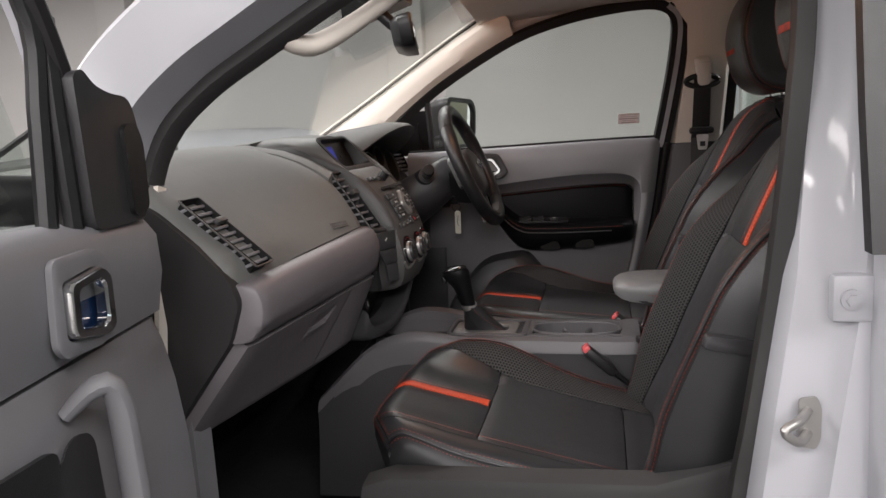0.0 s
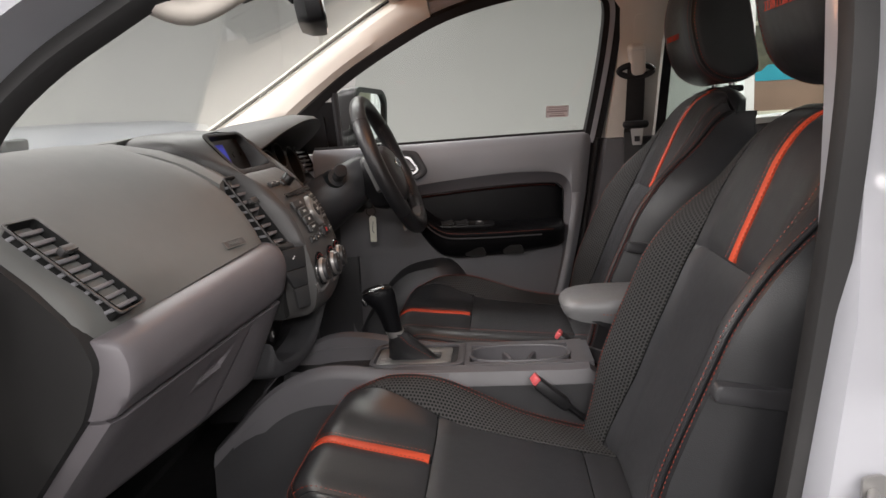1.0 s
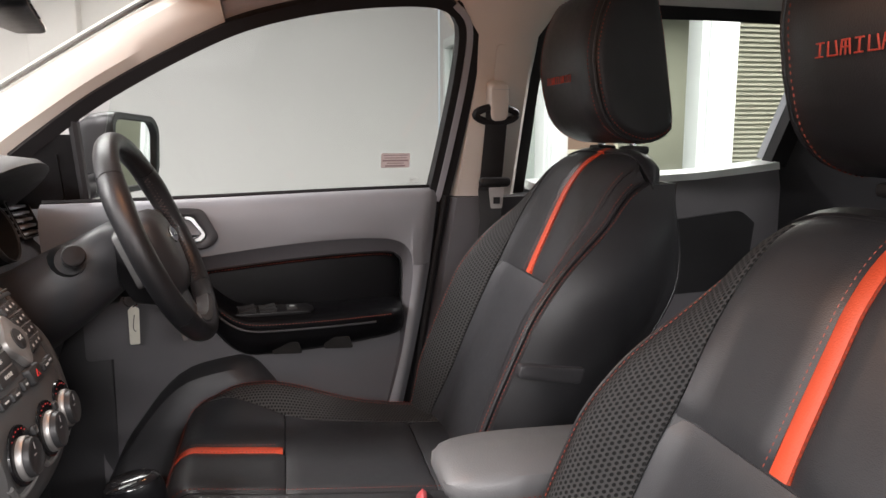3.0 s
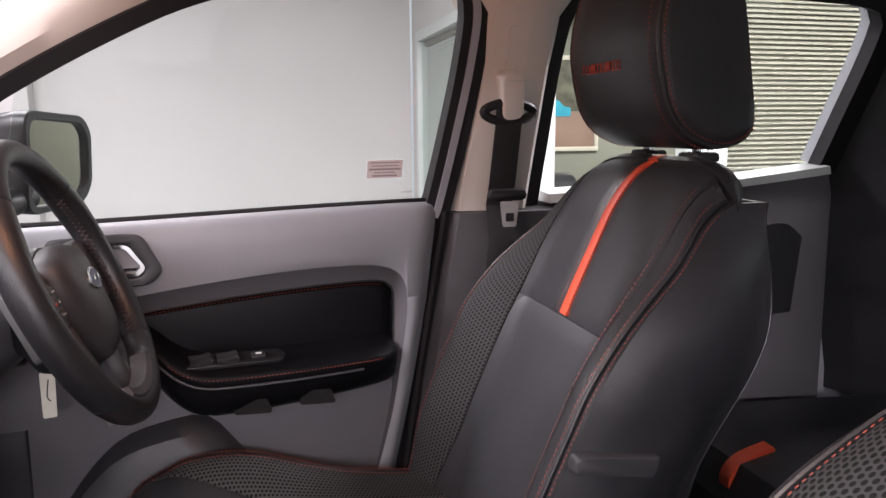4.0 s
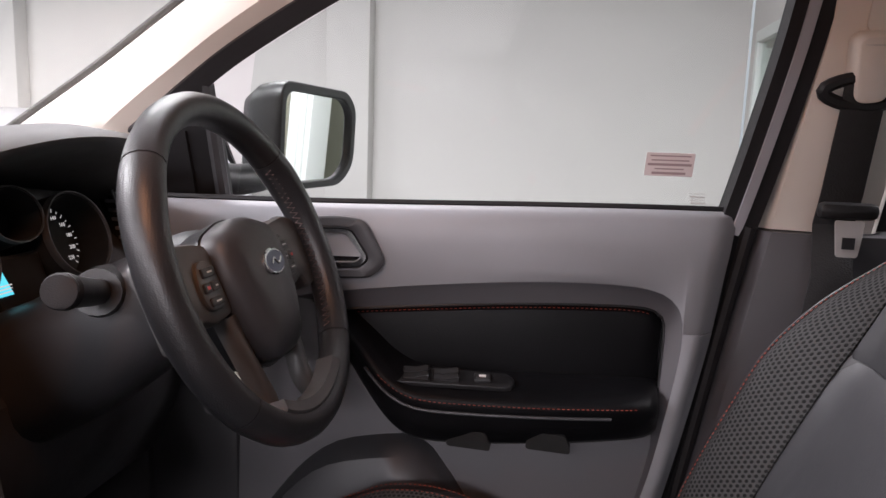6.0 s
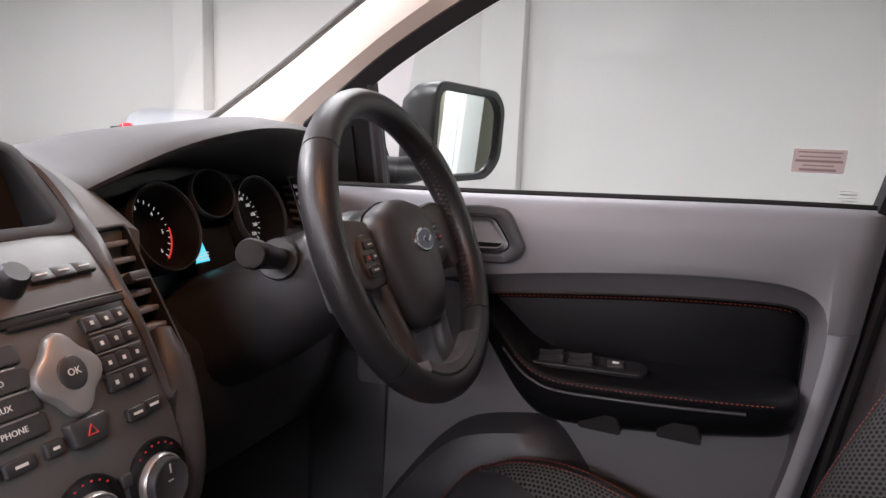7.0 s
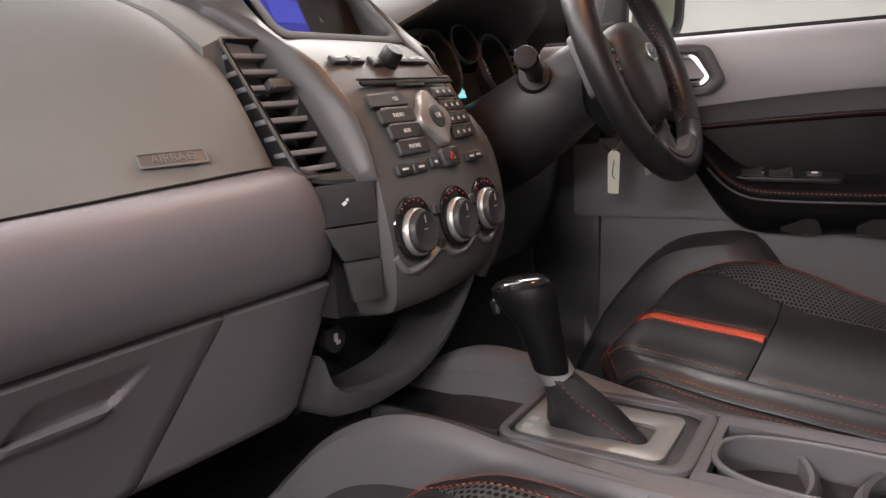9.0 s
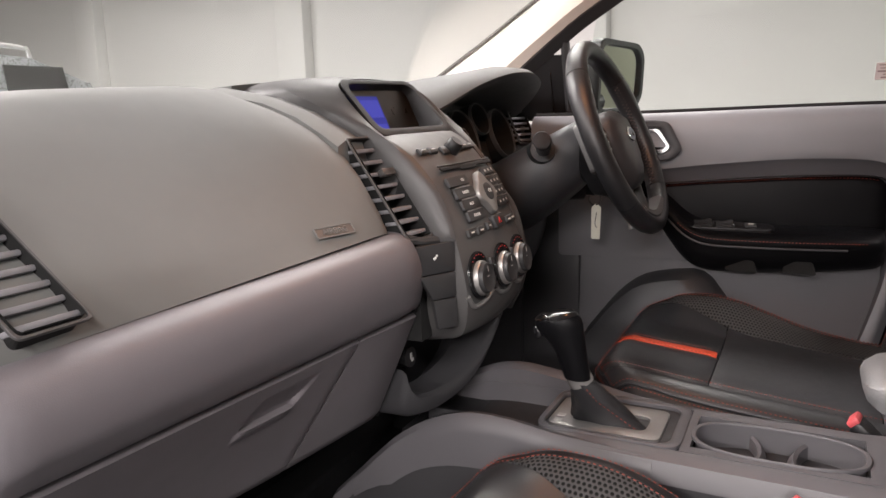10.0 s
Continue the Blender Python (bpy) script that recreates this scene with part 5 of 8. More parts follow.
lipc = along([(-0.930, 0.165, 1.368), (-0.900, 0.19, 1.39), (-0.868, 0.25, 1.420), (-0.846, 0.32, 1.438), (-0.838, 0.39, 1.443), (-0.842, 0.46, 1.438), (-0.856, 0.52, 1.424), (-0.885, 0.56, 1.402), (-0.93, 0.59, 1.37)], 36)
hr = []
for x, y, z in lipc:
    hr.append([(x, y, z), (x - 0.010, y, z + 0.007), (x - 0.05, y, z + 0.012), (-1.02, lerp(y, 0.37, 0.03), lerp(z, 1.425, 0.55) + 0.006), (-1.14, y, lerp(z, 1.40, 0.8)), (-1.28, y, 1.38), (-1.28, y, 1.34), (-1.0, y, lerp(z, 1.36, 0.3) - 0.03), (x - 0.03, y, z - 0.018), (x - 0.004, y, z - 0.006)])
part("hood", loft(hr), "hood", bin_, "charcoal cluster hood")
cm = frame_at((-0.930, 0.362, 1.310), (0, 1, 0), (-0.35, 0, 1))
part("cluster_plate", plate(rounded([(-0.185, -0.085), (0.185, -0.085), (0.175, 0.07), (0.0, 0.095), (-0.175, 0.07)], 0.03), 0.006, cm @ Matrix.Translation((0, 0, -0.03))), "black", bin_)


def ring_tube(r, c, z0, z1, wall, n=40, squash=1.0):
    """A short dial tube: outer and inner wall with a rounded lip."""
    prof = [(r, z0), (r, z1 - 0.003), (r - wall * 0.3, z1), (r - wall * 0.7, z1), (r - wall, z1 - 0.003), (r - wall * 1.4, z0)]
    return loft([[(c[0] + q * math.cos(a), c[1] + q * squash * math.sin(a), z) for q, z in prof] for a in np.linspace(0, 2 * math.pi, n + 1)], True, False)


for cy in (-0.086, 0.088):
    cv, face_r = 0.014, 0.044
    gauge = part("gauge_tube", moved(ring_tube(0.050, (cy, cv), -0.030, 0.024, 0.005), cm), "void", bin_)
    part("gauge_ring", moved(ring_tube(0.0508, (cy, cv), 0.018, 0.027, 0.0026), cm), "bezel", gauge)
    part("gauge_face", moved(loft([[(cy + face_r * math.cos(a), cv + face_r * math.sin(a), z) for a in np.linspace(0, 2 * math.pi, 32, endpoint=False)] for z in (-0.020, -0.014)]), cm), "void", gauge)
    arc_ = []
    for k in range(25):
        a = radians(225 - 11.25 * k)
        arc_.append(moved(box(0, 0, 0, 0.0045 if k % 2 == 0 else 0.0028, 0.0007, 0.0003), cm @ Matrix.Translation((cy + 0.0395 * math.cos(a), cv + 0.0395 * math.sin(a), -0.0132)) @ Matrix.Rotation(a, 4, "Z")))
    part("gauge_ticks", cat(*arc_), "dial_white", gauge, smooth=0)
    nums = [20, 40, 60, 80, 100, 120, 140, 160, 180, 200, 220] if cy > 0 else [0, 1, 2, 3, 4, 5, 6]
    for k, n_ in enumerate(nums):
        a = radians(225 - 270 * k / (len(nums) - 1))
        words(str(n_), 0.0066, cm @ Matrix.Translation((cy + 0.031 * math.cos(a), cv + 0.031 * math.sin(a), -0.0132)), "dial_white", gauge, "numerals", 0.0001)
    if cy < 0:
        part("red_zone", moved(cat(*[box(cy + 0.0425 * math.cos(radians(t)), cv + 0.0425 * math.sin(radians(t)), -0.0130, 0.0022, 0.0052, 0.0003, 0, Matrix.Rotation(radians(t), 4, "Z")) for t in np.arange(-45, 2, 6.6)]), cm), "dial_red", gauge, smooth=0)
pod = part("centre_pod", moved(ring_tube(0.038, (0.004, 0.046), -0.02, 0.024, 0.004, 32, 0.80), cm), "void", bin_)
part("pod_rim", moved(ring_tube(0.0386, (0.004, 0.046), 0.020, 0.0265, 0.0022, 32, 0.80), cm), "bezel", pod)
part("pod_face", moved(box(0.004, 0.046, -0.018, 0.066, 0.052, 0.004), cm), "void", pod, smooth=0)
part("pod_block", moved(box(0.002, -0.028, -0.008, 0.074, 0.072, 0.030, 0.004), cm), "void", pod, smooth=0)
part("pod_display", moved(plate([(-0.012, -0.016), (0.012, -0.016), (0.005, 0.016), (-0.002, 0.016)], 0.0006, Matrix.Translation((-0.028, -0.016, 0.008))), cm), "cyan", pod, "cyan message display", smooth=0)
part("display_lines", moved(cat(*[box(-0.028 + 0.001 * k, -0.0285 + 0.0034 * k, 0.009, 0.022, 0.0012, 0.0004) for k in range(3)]), cm), "dial_white", pod, smooth=0)

# ---- steering column and wheel ----
WC, WU = Vector((-0.679, 0.364, 1.311)), Vector((-0.384, 0, 0.923))
wm = frame_at(WC, (0, 1, 0), WU)
col = thing("steering_column", "black steering column shroud with control stalks", "steering column", (-0.85, 0.366, 1.2))
sh = []
for x, zc, ry, rz in ((-0.95, 1.18, 0.10, 0.075), (-0.88, 1.205, 0.10, 0.078), (-0.82, 1.238, 0.094, 0.076), (-0.77, 1.268, 0.083, 0.068), (-0.735, 1.292, 0.072, 0.062), (-0.715, 1.30, 0.060, 0.052)):
    sh.append([(x, 0.366 + ry * np.sign(math.cos(a)) * abs(math.cos(a)) ** 0.7, zc + rz * np.sign(math.sin(a)) * abs(math.sin(a)) ** 0.75) for a in np.linspace(0, 2 * math.pi, 28, endpoint=False)])
part("shroud", loft(sh), "dark", col)
stalk = part("stalk", tube([(-0.78, 0.30, 1.305), (-0.762, 0.262, 1.313), (-0.75, 0.225, 1.322), (-0.743, 0.196, 1.329)], [0.012, 0.0115, 0.0125, 0.0146], 18, smooth=14), "black", col, "black stalk with a knurled grey end")
part("stalk_end", tube([(-0.7445, 0.204, 1.327), (-0.7425, 0.1945, 1.3292), (-0.742, 0.193, 1.3295)], [0.0150, 0.0142, 0.0130], 18), "rubber", stalk)
part("stalk_boot", tube([(-0.785, 0.315, 1.30), (-0.768, 0.275, 1.31)], [0.027, 0.021], 16), "black", col)
part("stalk", tube([(-0.78, 0.43, 1.305), (-0.75, 0.50, 1.325), (-0.742, 0.535, 1.33)], [0.011, 0.012, 0.015], 12, smooth=10), "black", col)
part("ignition_barrel", tube([(-0.79, 0.452, 1.225), (-0.755, 0.475, 1.222)], [0.024, 0.021], 16), "black", col)
keys = thing("ignition_key", "car key with a cream paper tag in the ignition", "key", (-0.745, 0.48, 1.22))
part("key_bow", box(-0.742, 0.481, 1.221, 0.028, 0.010, 0.024, 0.005), "black", keys)
part("key_ring", tube([(-0.735 + 0.012 * math.cos(a), 0.486, 1.202 + 0.012 * math.sin(a)) for a in np.linspace(0, 2 * math.pi, 17)], 0.001, 6), "chrome", keys)
tagg = part("tag", plate(rounded([(-0.009, -0.034), (0.008, -0.036), (0.010, 0.028), (0.0, 0.035), (-0.009, 0.028)], 0.003), 0.0012, frame_at((-0.733, 0.487, 1.158), (0.85, 0.5, 0), (0.02, 0.0, 1))), "tag", keys, "cream paper tag with a pen stroke", smooth=0)
part("pen_stroke", moved(tube([(0.001, 0.018, 0.0016), (-0.002, -0.005, 0.0016), (0.002, -0.012, 0.0016)], 0.0007, 5, smooth=8), frame_at((-0.733, 0.487, 1.158), (0.85, 0.5, 0), (0.02, 0.0, 1))), "black", tagg)
wheel = thing("steering_wheel", "black leather three-spoke steering wheel", "steering wheel", tuple(WC))
R = 0.1595
hub_frame, wm = wm, frame_at(WC + Vector((0.019, 0, 0.0146)), (0, 1, 0), WU)


def rim_arc(a0, a1, n, r=0.0158):
    rings = []
    for a in np.linspace(radians(a0), radians(a1), n):
        c = Vector((R * math.cos(a), R * math.sin(a), 0))
        o = Vector((math.cos(a), math.sin(a), 0))
        thumb = 1 + 0.10 * math.exp(-(((math.degrees(a) % 360 - 30 + 180) % 360 - 180) / 14) ** 2) + 0.10 * math.exp(-(((math.degrees(a) % 360 - 150 + 180) % 360 - 180) / 14) ** 2)
        rings.append([tuple(wm @ (c + o * (r * thumb * math.cos(b)) + Vector((0, 0, 1.12 * r * thumb * math.sin(b))))) for b in np.linspace(0, 2 * math.pi, 16, endpoint=False)])
    return rings


for a0, a1, nm in ((42.5, 137.5, "rim_top"), (138.2, 221.8, "rim_grip"), (222.5, 317.5, "rim_bottom"), (318.2, 401.8, "rim_grip")):
    part(nm, loft(rim_arc(a0, a1, 40)), "leather", wheel, "black leather rim", smooth=60)
part("rim_core", loft(rim_arc(0, 360, 90, 0.0150), True, False), "rubber", wheel)
rimst = []
for a0, a1 in ((140, 220), (-40, 40)):
    pts = [tuple(wm @ Vector(((R - 0.0163) * math.cos(radians(a)), (R - 0.0163) * math.sin(radians(a)), 0.004 * (1 if k % 2 else -1)))) for k, a in enumerate(np.arange(a0, a1, 1.35))]
    rimst.append(tube(pts, 0.0008, 4))
part("rim_stitching", cat(*rimst), "rim_thread", wheel, "grey-red zigzag stitching inside the rim", kind="stuff")
wm_rim, wm = wm, hub_frame @ Matrix.Translation((0, -0.006, 0))
# hub: a soft pad narrowing downwards, inside a charcoal surround that runs out into the spokes
HUB = rounded([(-0.030, -0.082), (0.030, -0.082), (0.052, -0.040), (0.064, 0.012), (0.058, 0.050), (0.0, 0.066), (-0.058, 0.050), (-0.064, 0.012), (-0.052, -0.040)], 0.024, 5)
part("hub_base", moved(loft([[(x * k, y * k, z) for x, y in HUB] for k, z in ((0.80, -0.050), (0.98, -0.024), (1.03, 0.006))]), wm), "black", wheel)
hubp = part("airbag_pad", moved(loft([[(x * k, y * k + 0.001, z) for x, y in HUB] for k, z in ((0.985, 0.004), (0.985, 0.016), (0.96, 0.024), (0.88, 0.031), (0.70, 0.037), (0.45, 0.0405), (0.2, 0.042))]), wm), "dark", wheel, "soft charcoal airbag pad", smooth=60)
badge = part("badge_rim", moved(loft([[(0.0225 * k * math.cos(a), 0.0135 * k * math.sin(a) + 0.010, z) for a in np.linspace(0, 2 * math.pi, 28, endpoint=False)] for k, z in ((1.0, 0.036), (1.0, 0.0430), (0.9, 0.0443))]), wm), "chrome", hubp, "silver oval badge")
part("badge_field", moved(loft([[(0.0192 * math.cos(a), 0.0106 * math.sin(a) + 0.010, z) for a in np.linspace(0, 2 * math.pi, 28, endpoint=False)] for z in (0.0437, 0.0448)]), wm), material("badge_blue", (0.06, 0.075, 0.13), 0.3), badge)
part("badge_stroke", moved(tube([(-0.011, 0.008, 0.0452), (-0.004, 0.013, 0.0452), (0.003, 0.007, 0.0452), (0.011, 0.012, 0.0452)], 0.0014, 5, smooth=12), wm), "chrome", badge)
part("pad_mark", moved(cat(box(-0.002, -0.040, 0.0375, 0.018, 0.0016, 0.0008, 0.0003), box(0.004, -0.044, 0.0368, 0.010, 0.0012, 0.0008, 0.0003)), wm), "black", hubp)


def mirror_x(points, sd):
    return [(sd * x, y) for x, y in (points if sd > 0 else points[::-1])]


for s in (-1, 1):
    # the upper spoke fills from the pad to the rim and runs down along the pad as a strap to the foot of the wheel
    arm_ = mirror_x([(0.056, -0.020), (0.092, -0.024), (0.112, -0.016), (0.124, -0.034), (0.150, -0.030), (0.152, 0.046), (0.120, 0.054), (0.080, 0.050), (0.060, 0.046)], s)
    spk_ = part("spoke", plate(rounded(arm_, 0.007, 3), 0.020, wm @ Matrix.Translation((0, 0, -0.004)), 0.005), "fascia", wheel, "charcoal spoke with control buttons")
    strap = along([(s * 0.060, -0.022, 0.010), (s * 0.056, -0.050, 0.009), (s * 0.048, -0.086, 0.010), (s * 0.044, -0.112, 0.012), (s * 0.058, -0.138, 0.014)], 18)
    part("lower_spoke", moved(loft([[(x - w, y, -0.002), (x - w, y, 0.010), (x - w * 0.5, y, 0.014), (x + w * 0.5, y, 0.014), (x + w, y, 0.010), (x + w, y, -0.002)] for x, y, w in strap]), wm), "fascia", wheel, "charcoal lower spoke", smooth=60)
    part("button_pod", plate(rounded(mirror_x([(0.070, -0.012), (0.098, -0.012), (0.104, 0.014), (0.094, 0.034), (0.072, 0.032), (0.066, 0.008)], s), 0.010, 4), 0.005, wm @ Matrix.Translation((0, 0, 0.0145)), 0.002), "fascia", spk_)
    for bx, by, bw, bh in ((0.083, 0.022, 0.022, 0.009), (0.079, 0.009, 0.012, 0.009), (0.093, 0.009, 0.011, 0.009), (0.085, -0.004, 0.020, 0.008)):
        part("pod_button", moved(box(s * bx, by, 0.0200, bw, bh, 0.004, 0.0016), wm), "button", spk_)
    part("pod_marks", moved(cat(box(s * 0.083, 0.022, 0.0222, 0.008, 0.0014, 0.0004), box(s * 0.079, 0.009, 0.0222, 0.004, 0.0014, 0.0004), box(s * 0.085, -0.004, 0.0222, 0.009, 0.0014, 0.0004)), wm), "mark" if s < 0 else "silver", spk_, smooth=0)
    part("pod_red_mark", moved(box(s * 0.093, 0.009, 0.0222, 0.004, 0.003, 0.0004), wm), "redmark", spk_, smooth=0)
part("rim_inlay", loft([[tuple(wm_rim @ Vector((r * math.sin(a), -r * math.cos(a), z))) for r, z in ((0.156, -0.010), (0.156, 0.010), (0.147, 0.015), (0.137, 0.012), (0.137, -0.008))] for a in np.linspace(-0.52, 0.52, 26)]), "bezel", wheel, "graphite inlay at the foot of the wheel")

# ---- centre console ----
cons = thing("centre_console", "grey centre console with gear surround and cup holders", "centre console", (-0.45, 0, FLOOR))


def console_ring(x, w0, w1, z, base):
    """Section across the console: skirt, rounded shoulder, flat top."""
    return [(x, -w1 - 0.001, z - 0.030), (x, -w1, z - 0.025), (x, -w1 + 0.008, z - 0.006), (x, -w1 + 0.022, z), (x, -w0, z), (x, -w0, z - 0.05), (x, w0, z - 0.05), (x, w0, z),
            (x, w1 - 0.022, z), (x, w1 - 0.008, z - 0.006), (x, w1, z - 0.025), (x, w1 + 0.001, z - 0.030)]


CR = [(-0.96, 0.075, 0.112, 0.835, 0.62), (-0.92, 0.077, 0.110, 0.875, 0.62), (-0.88, 0.077, 0.108, 0.915, 0.62), (-0.84, 0.076, 0.105, 0.946, 0.62), (-0.80, 0.074, 0.102, 0.965, 0.62), (-0.75, 0.070, 0.098, 0.974, 0.62), (-0.70, 0.068, 0.096, 0.976, 0.62), (-0.655, 0.066, 0.095, 0.977, 0.62), (-0.60, 0.064, 0.095, 0.979, 0.62), (-0.50, 0.064, 0.094, 0.977, 0.62), (-0.30, 0.064, 0.094, 0.976, 0.62), (-0.245, 0.064, 0.095, 0.976, 0.62), (-0.20, 0.064, 0.095, 0.95, 0.62), (0.15, 0.064, 0.095, 0.93, 0.62)]
p = along(CR, 40)
part("console_body", loft([console_ring(*q) for q in p], True, True), "console", cons, "grey moulded console body")
# sides of the console, coloured dark in place of footwell shade
part("console_skirt", loft([[(x, -w1 - 0.03, base), (x, -w1 - 0.006, z - 0.10), (x, -w1 + 0.002, z - 0.029), (x, w1 - 0.002, z - 0.029), (x, w1 + 0.006, z - 0.10), (x, w1 + 0.03, base)] for x, w0, w1, z, base in p]), "skirt", cons, "side of the console with the footwell's shade in its colour")
for s in (-1, 1):
    drop = 0.012 if s < 0 else 0.0
    wl = along([(-0.92, 0.078, 0.850, 0.885 - drop), (-0.86, 0.077, 0.91, 0.945 - drop), (-0.82, 0.075, 0.94, 0.974 - drop), (-0.78, 0.073, 0.955, 0.993 - drop), (-0.74, 0.070, 0.96, 1.002 - drop), (-0.69, 0.067, 0.96, 1.000 - drop), (-0.64, 0.065, 0.96, 0.992 - drop), (-0.60, 0.064, 0.960, 0.984 - drop * 0.6), (-0.56, 0.064, 0.960, 0.977 - drop * 0.2), (-0.51, 0.064, 0.96, 0.972)], 34)
    wing = [[(x, s * y0, z0 - 0.02), (x, s * (y0 + 0.002), z1 - 0.006), (x, s * (y0 + 0.010), z1), (x, s * (y0 + 0.018), z1 + 0.001), (x, s * (y0 + 0.027), z1 - 0.007), (x, s * (y0 + 0.0305), z1 - 0.022), (x, s * (y0 + 0.031), z0 - 0.04)] for x, y0, z0, z1 in wl]
    part("console_wing", loft(wing), "console", cons)
part("tray", cat(between(-0.86, -0.655, -0.072, 0.072, 0.925, 0.94, 0.004), between(-0.662, -0.655, -0.066, 0.066, 0.93, 0.972, 0.002)), "black", cons, "deep black tray ahead of the lever")
part("tray_rib", moved(box(0, 0, 0, 0.16, 0.006, 0.02, 0.002), Matrix.Translation((-0.76, -0.022, 0.948))), "dark", cons)
gp = rounded([(-0.652, -0.050), (-0.652, 0.044), (-0.510, 0.044), (-0.510, -0.050)], 0.014, 5)
gi = rounded([(-0.626, -0.028), (-0.626, 0.016), (-0.530, 0.016), (-0.530, -0.028)], 0.012, 5)
part("gear_bed", plate(rounded([(-0.66, -0.062), (-0.485, -0.062), (-0.485, 0.062), (-0.66, 0.062)], 0.02, 5), 0.004, Matrix.Translation((0, 0, 0.970)), 0.002), "dark", cons)
part("gear_plate", ring_plate(gp, gi, 0.005, Matrix.Translation((0, 0, 0.974))), "satin", cons, "satin silver gear plate")
part("gear_frame", ring_plate(rounded([(-0.664, -0.066), (-0.664, 0.066), (-0.484, 0.066), (-0.484, -0.066)], 0.024, 5), rounded([(-0.656, -0.058), (-0.656, 0.057), (-0.497, 0.057), (-0.497, -0.058)], 0.02, 5), 0.006, Matrix.Translation((0, 0, 0.9745))), "console", cons)
part("gear_marks", cat(*[box(-0.640 + 0.0, y, 0.9794, 0.010, 0.009, 0.0004) for y in (-0.038, -0.022)]), "silver", cons, smooth=0)
part("gear_well", between(-0.632, -0.527, -0.03, 0.03, 0.952, 0.962), "void", cons, smooth=0)
# cup holders: two open wells with a bridge between
part("cup_deck", cat(between(-0.484, -0.474, -0.064, 0.064, 0.965, 0.9775), between(-0.286, -0.246, -0.064, 0.064, 0.965, 0.9775), between(-0.474, -0.286, -0.064, -0.048, 0.965, 0.9775), between(-0.474, -0.286, 0.048, 0.064, 0.965, 0.9775)), "console", cons, smooth=0)


def slot_outline(k=1.0, n=64):
    """Outline of the long cup opening with rounded ends."""
    o = []
    for a in np.linspace(0, 2 * math.pi, n, endpoint=False):
        c, q = math.cos(a), math.sin(a)
        o.append((-0.380 + 0.0925 * k * math.copysign(abs(c) ** 0.72, c), -0.008 + 0.0455 * k * math.copysign(abs(q) ** 0.80, q)))
    return o


part("cup_rim", ring_plate(slot_outline(1.05), slot_outline(0.985), 0.004, Matrix.Translation((0, 0, 0.9765))), "console", cons)
part("cup_well", loft([[(x, y, z) for x, y in slot_outline(k)] for k, z in ((1.0, 0.979), (0.985, 0.95), (0.95, 0.905), (0.93, 0.900))], True, False), "console", cons, "twin cup holder wells")
part("cup_floor", plate(slot_outline(0.95), 0.003, Matrix.Translation((0, 0, 0.899))), "dark", cons)
for sd in (-1, 1):
    wall_ = [(-0.380 + sd * (0.021 + 0.012 * abs(t) ** 2), -0.008 + 0.044 * t) for t in np.linspace(-1, 1, 13)]
    part("cup_bridge", loft([[(x - sd * 0.010, y, 0.895), (x - sd * 0.010, y, 0.958), (x - sd * 0.004, y, 0.967), (x, y, 0.964), (x + sd * 0.0015, y, 0.895)] for x, y in wall_]), "console", cons)
part("cup_saddle", between(-0.394, -0.366, -0.050, 0.034, 0.895, 0.944, 0.003), "console", cons)
# armrest box
arm = thing("console_armrest", "light grey leather armrest lid with red stitching", "armrest", (-0.12, 0.0, 0.98))
ar = []
for x, w, zt, zb in along([(-0.300, 0.030, 1.080, 1.070), (-0.296, 0.046, 1.086, 1.062), (-0.286, 0.058, 1.0905, 1.056), (-0.262, 0.067, 1.094, 1.050), (-0.2, 0.072, 1.096, 1.044), (-0.05, 0.074, 1.092, 1.040), (0.1, 0.074, 1.085, 1.036), (0.12, 0.07, 1.08, 1.036)], 24):
    m_ = lerp(zb, zt, 0.42)
    ar.append([(x, -w, m_), (x, -w + 0.001, lerp(zb, zt, 0.7)), (x, -w + 0.006, zt - 0.006), (x, -w + 0.018, zt - 0.001), (x, 0, zt), (x, w - 0.018, zt - 0.001), (x, w - 0.006, zt - 0.006), (x, w - 0.001, lerp(zb, zt, 0.7)), (x, w, m_), (x, w - 0.006, zb), (x, -w + 0.006, zb)])
part("lid", loft(ar), "silver", arm)
arm.children[0].data.materials[0] = material("armrest_grey", (0.13, 0.13, 0.132), 0.42, grain=0.4, grain_scale=450, spread=0.05)
part("lid_stitching", stitches([(x, -0.0742 + 0.45 * max(0.0, -0.215 - x) ** 1.15, 1.066) for x in np.linspace(-0.285, 0.1, 30)]), "thread", arm)
part("box", loft([[(x0, -0.066, z), (x0, 0.066, z), (0.13, 0.066, z), (0.13, -0.066, z)] for x0, z in ((-0.150, 0.955), (-0.165, 0.99), (-0.215, 1.036), (-0.250, 1.053))]), "black", arm)

# gear lever
lev = thing("gear_lever", "black leather automatic gear lever with pleated boot", "gear lever", (-0.58, -0.012, 0.965))
boot = []
for cx, cy, rx, ry, z in ((-0.578, -0.006, 0.05, 0.024, 0.968), (-0.582, -0.008, 0.046, 0.023, 0.978), (-0.590, -0.014, 0.036, 0.022, 0.995), (-0.600, -0.022, 0.027, 0.020, 1.012), (-0.607, -0.028, 0.020, 0.0175, 1.026), (-0.611, -0.031, 0.017, 0.016, 1.034)):
    boot.append([(cx + rx * math.cos(a) * (1 + 0.10 * math.cos(3 * a + z * 60)), cy + ry * math.sin(a) * (1 + 0.08 * math.cos(4 * a + z * 90)), z) for a in np.linspace(0, 2 * math.pi, 28, endpoint=False)])
part("boot", loft(boot), "leather", lev, "pleated black leather boot", smooth=60)
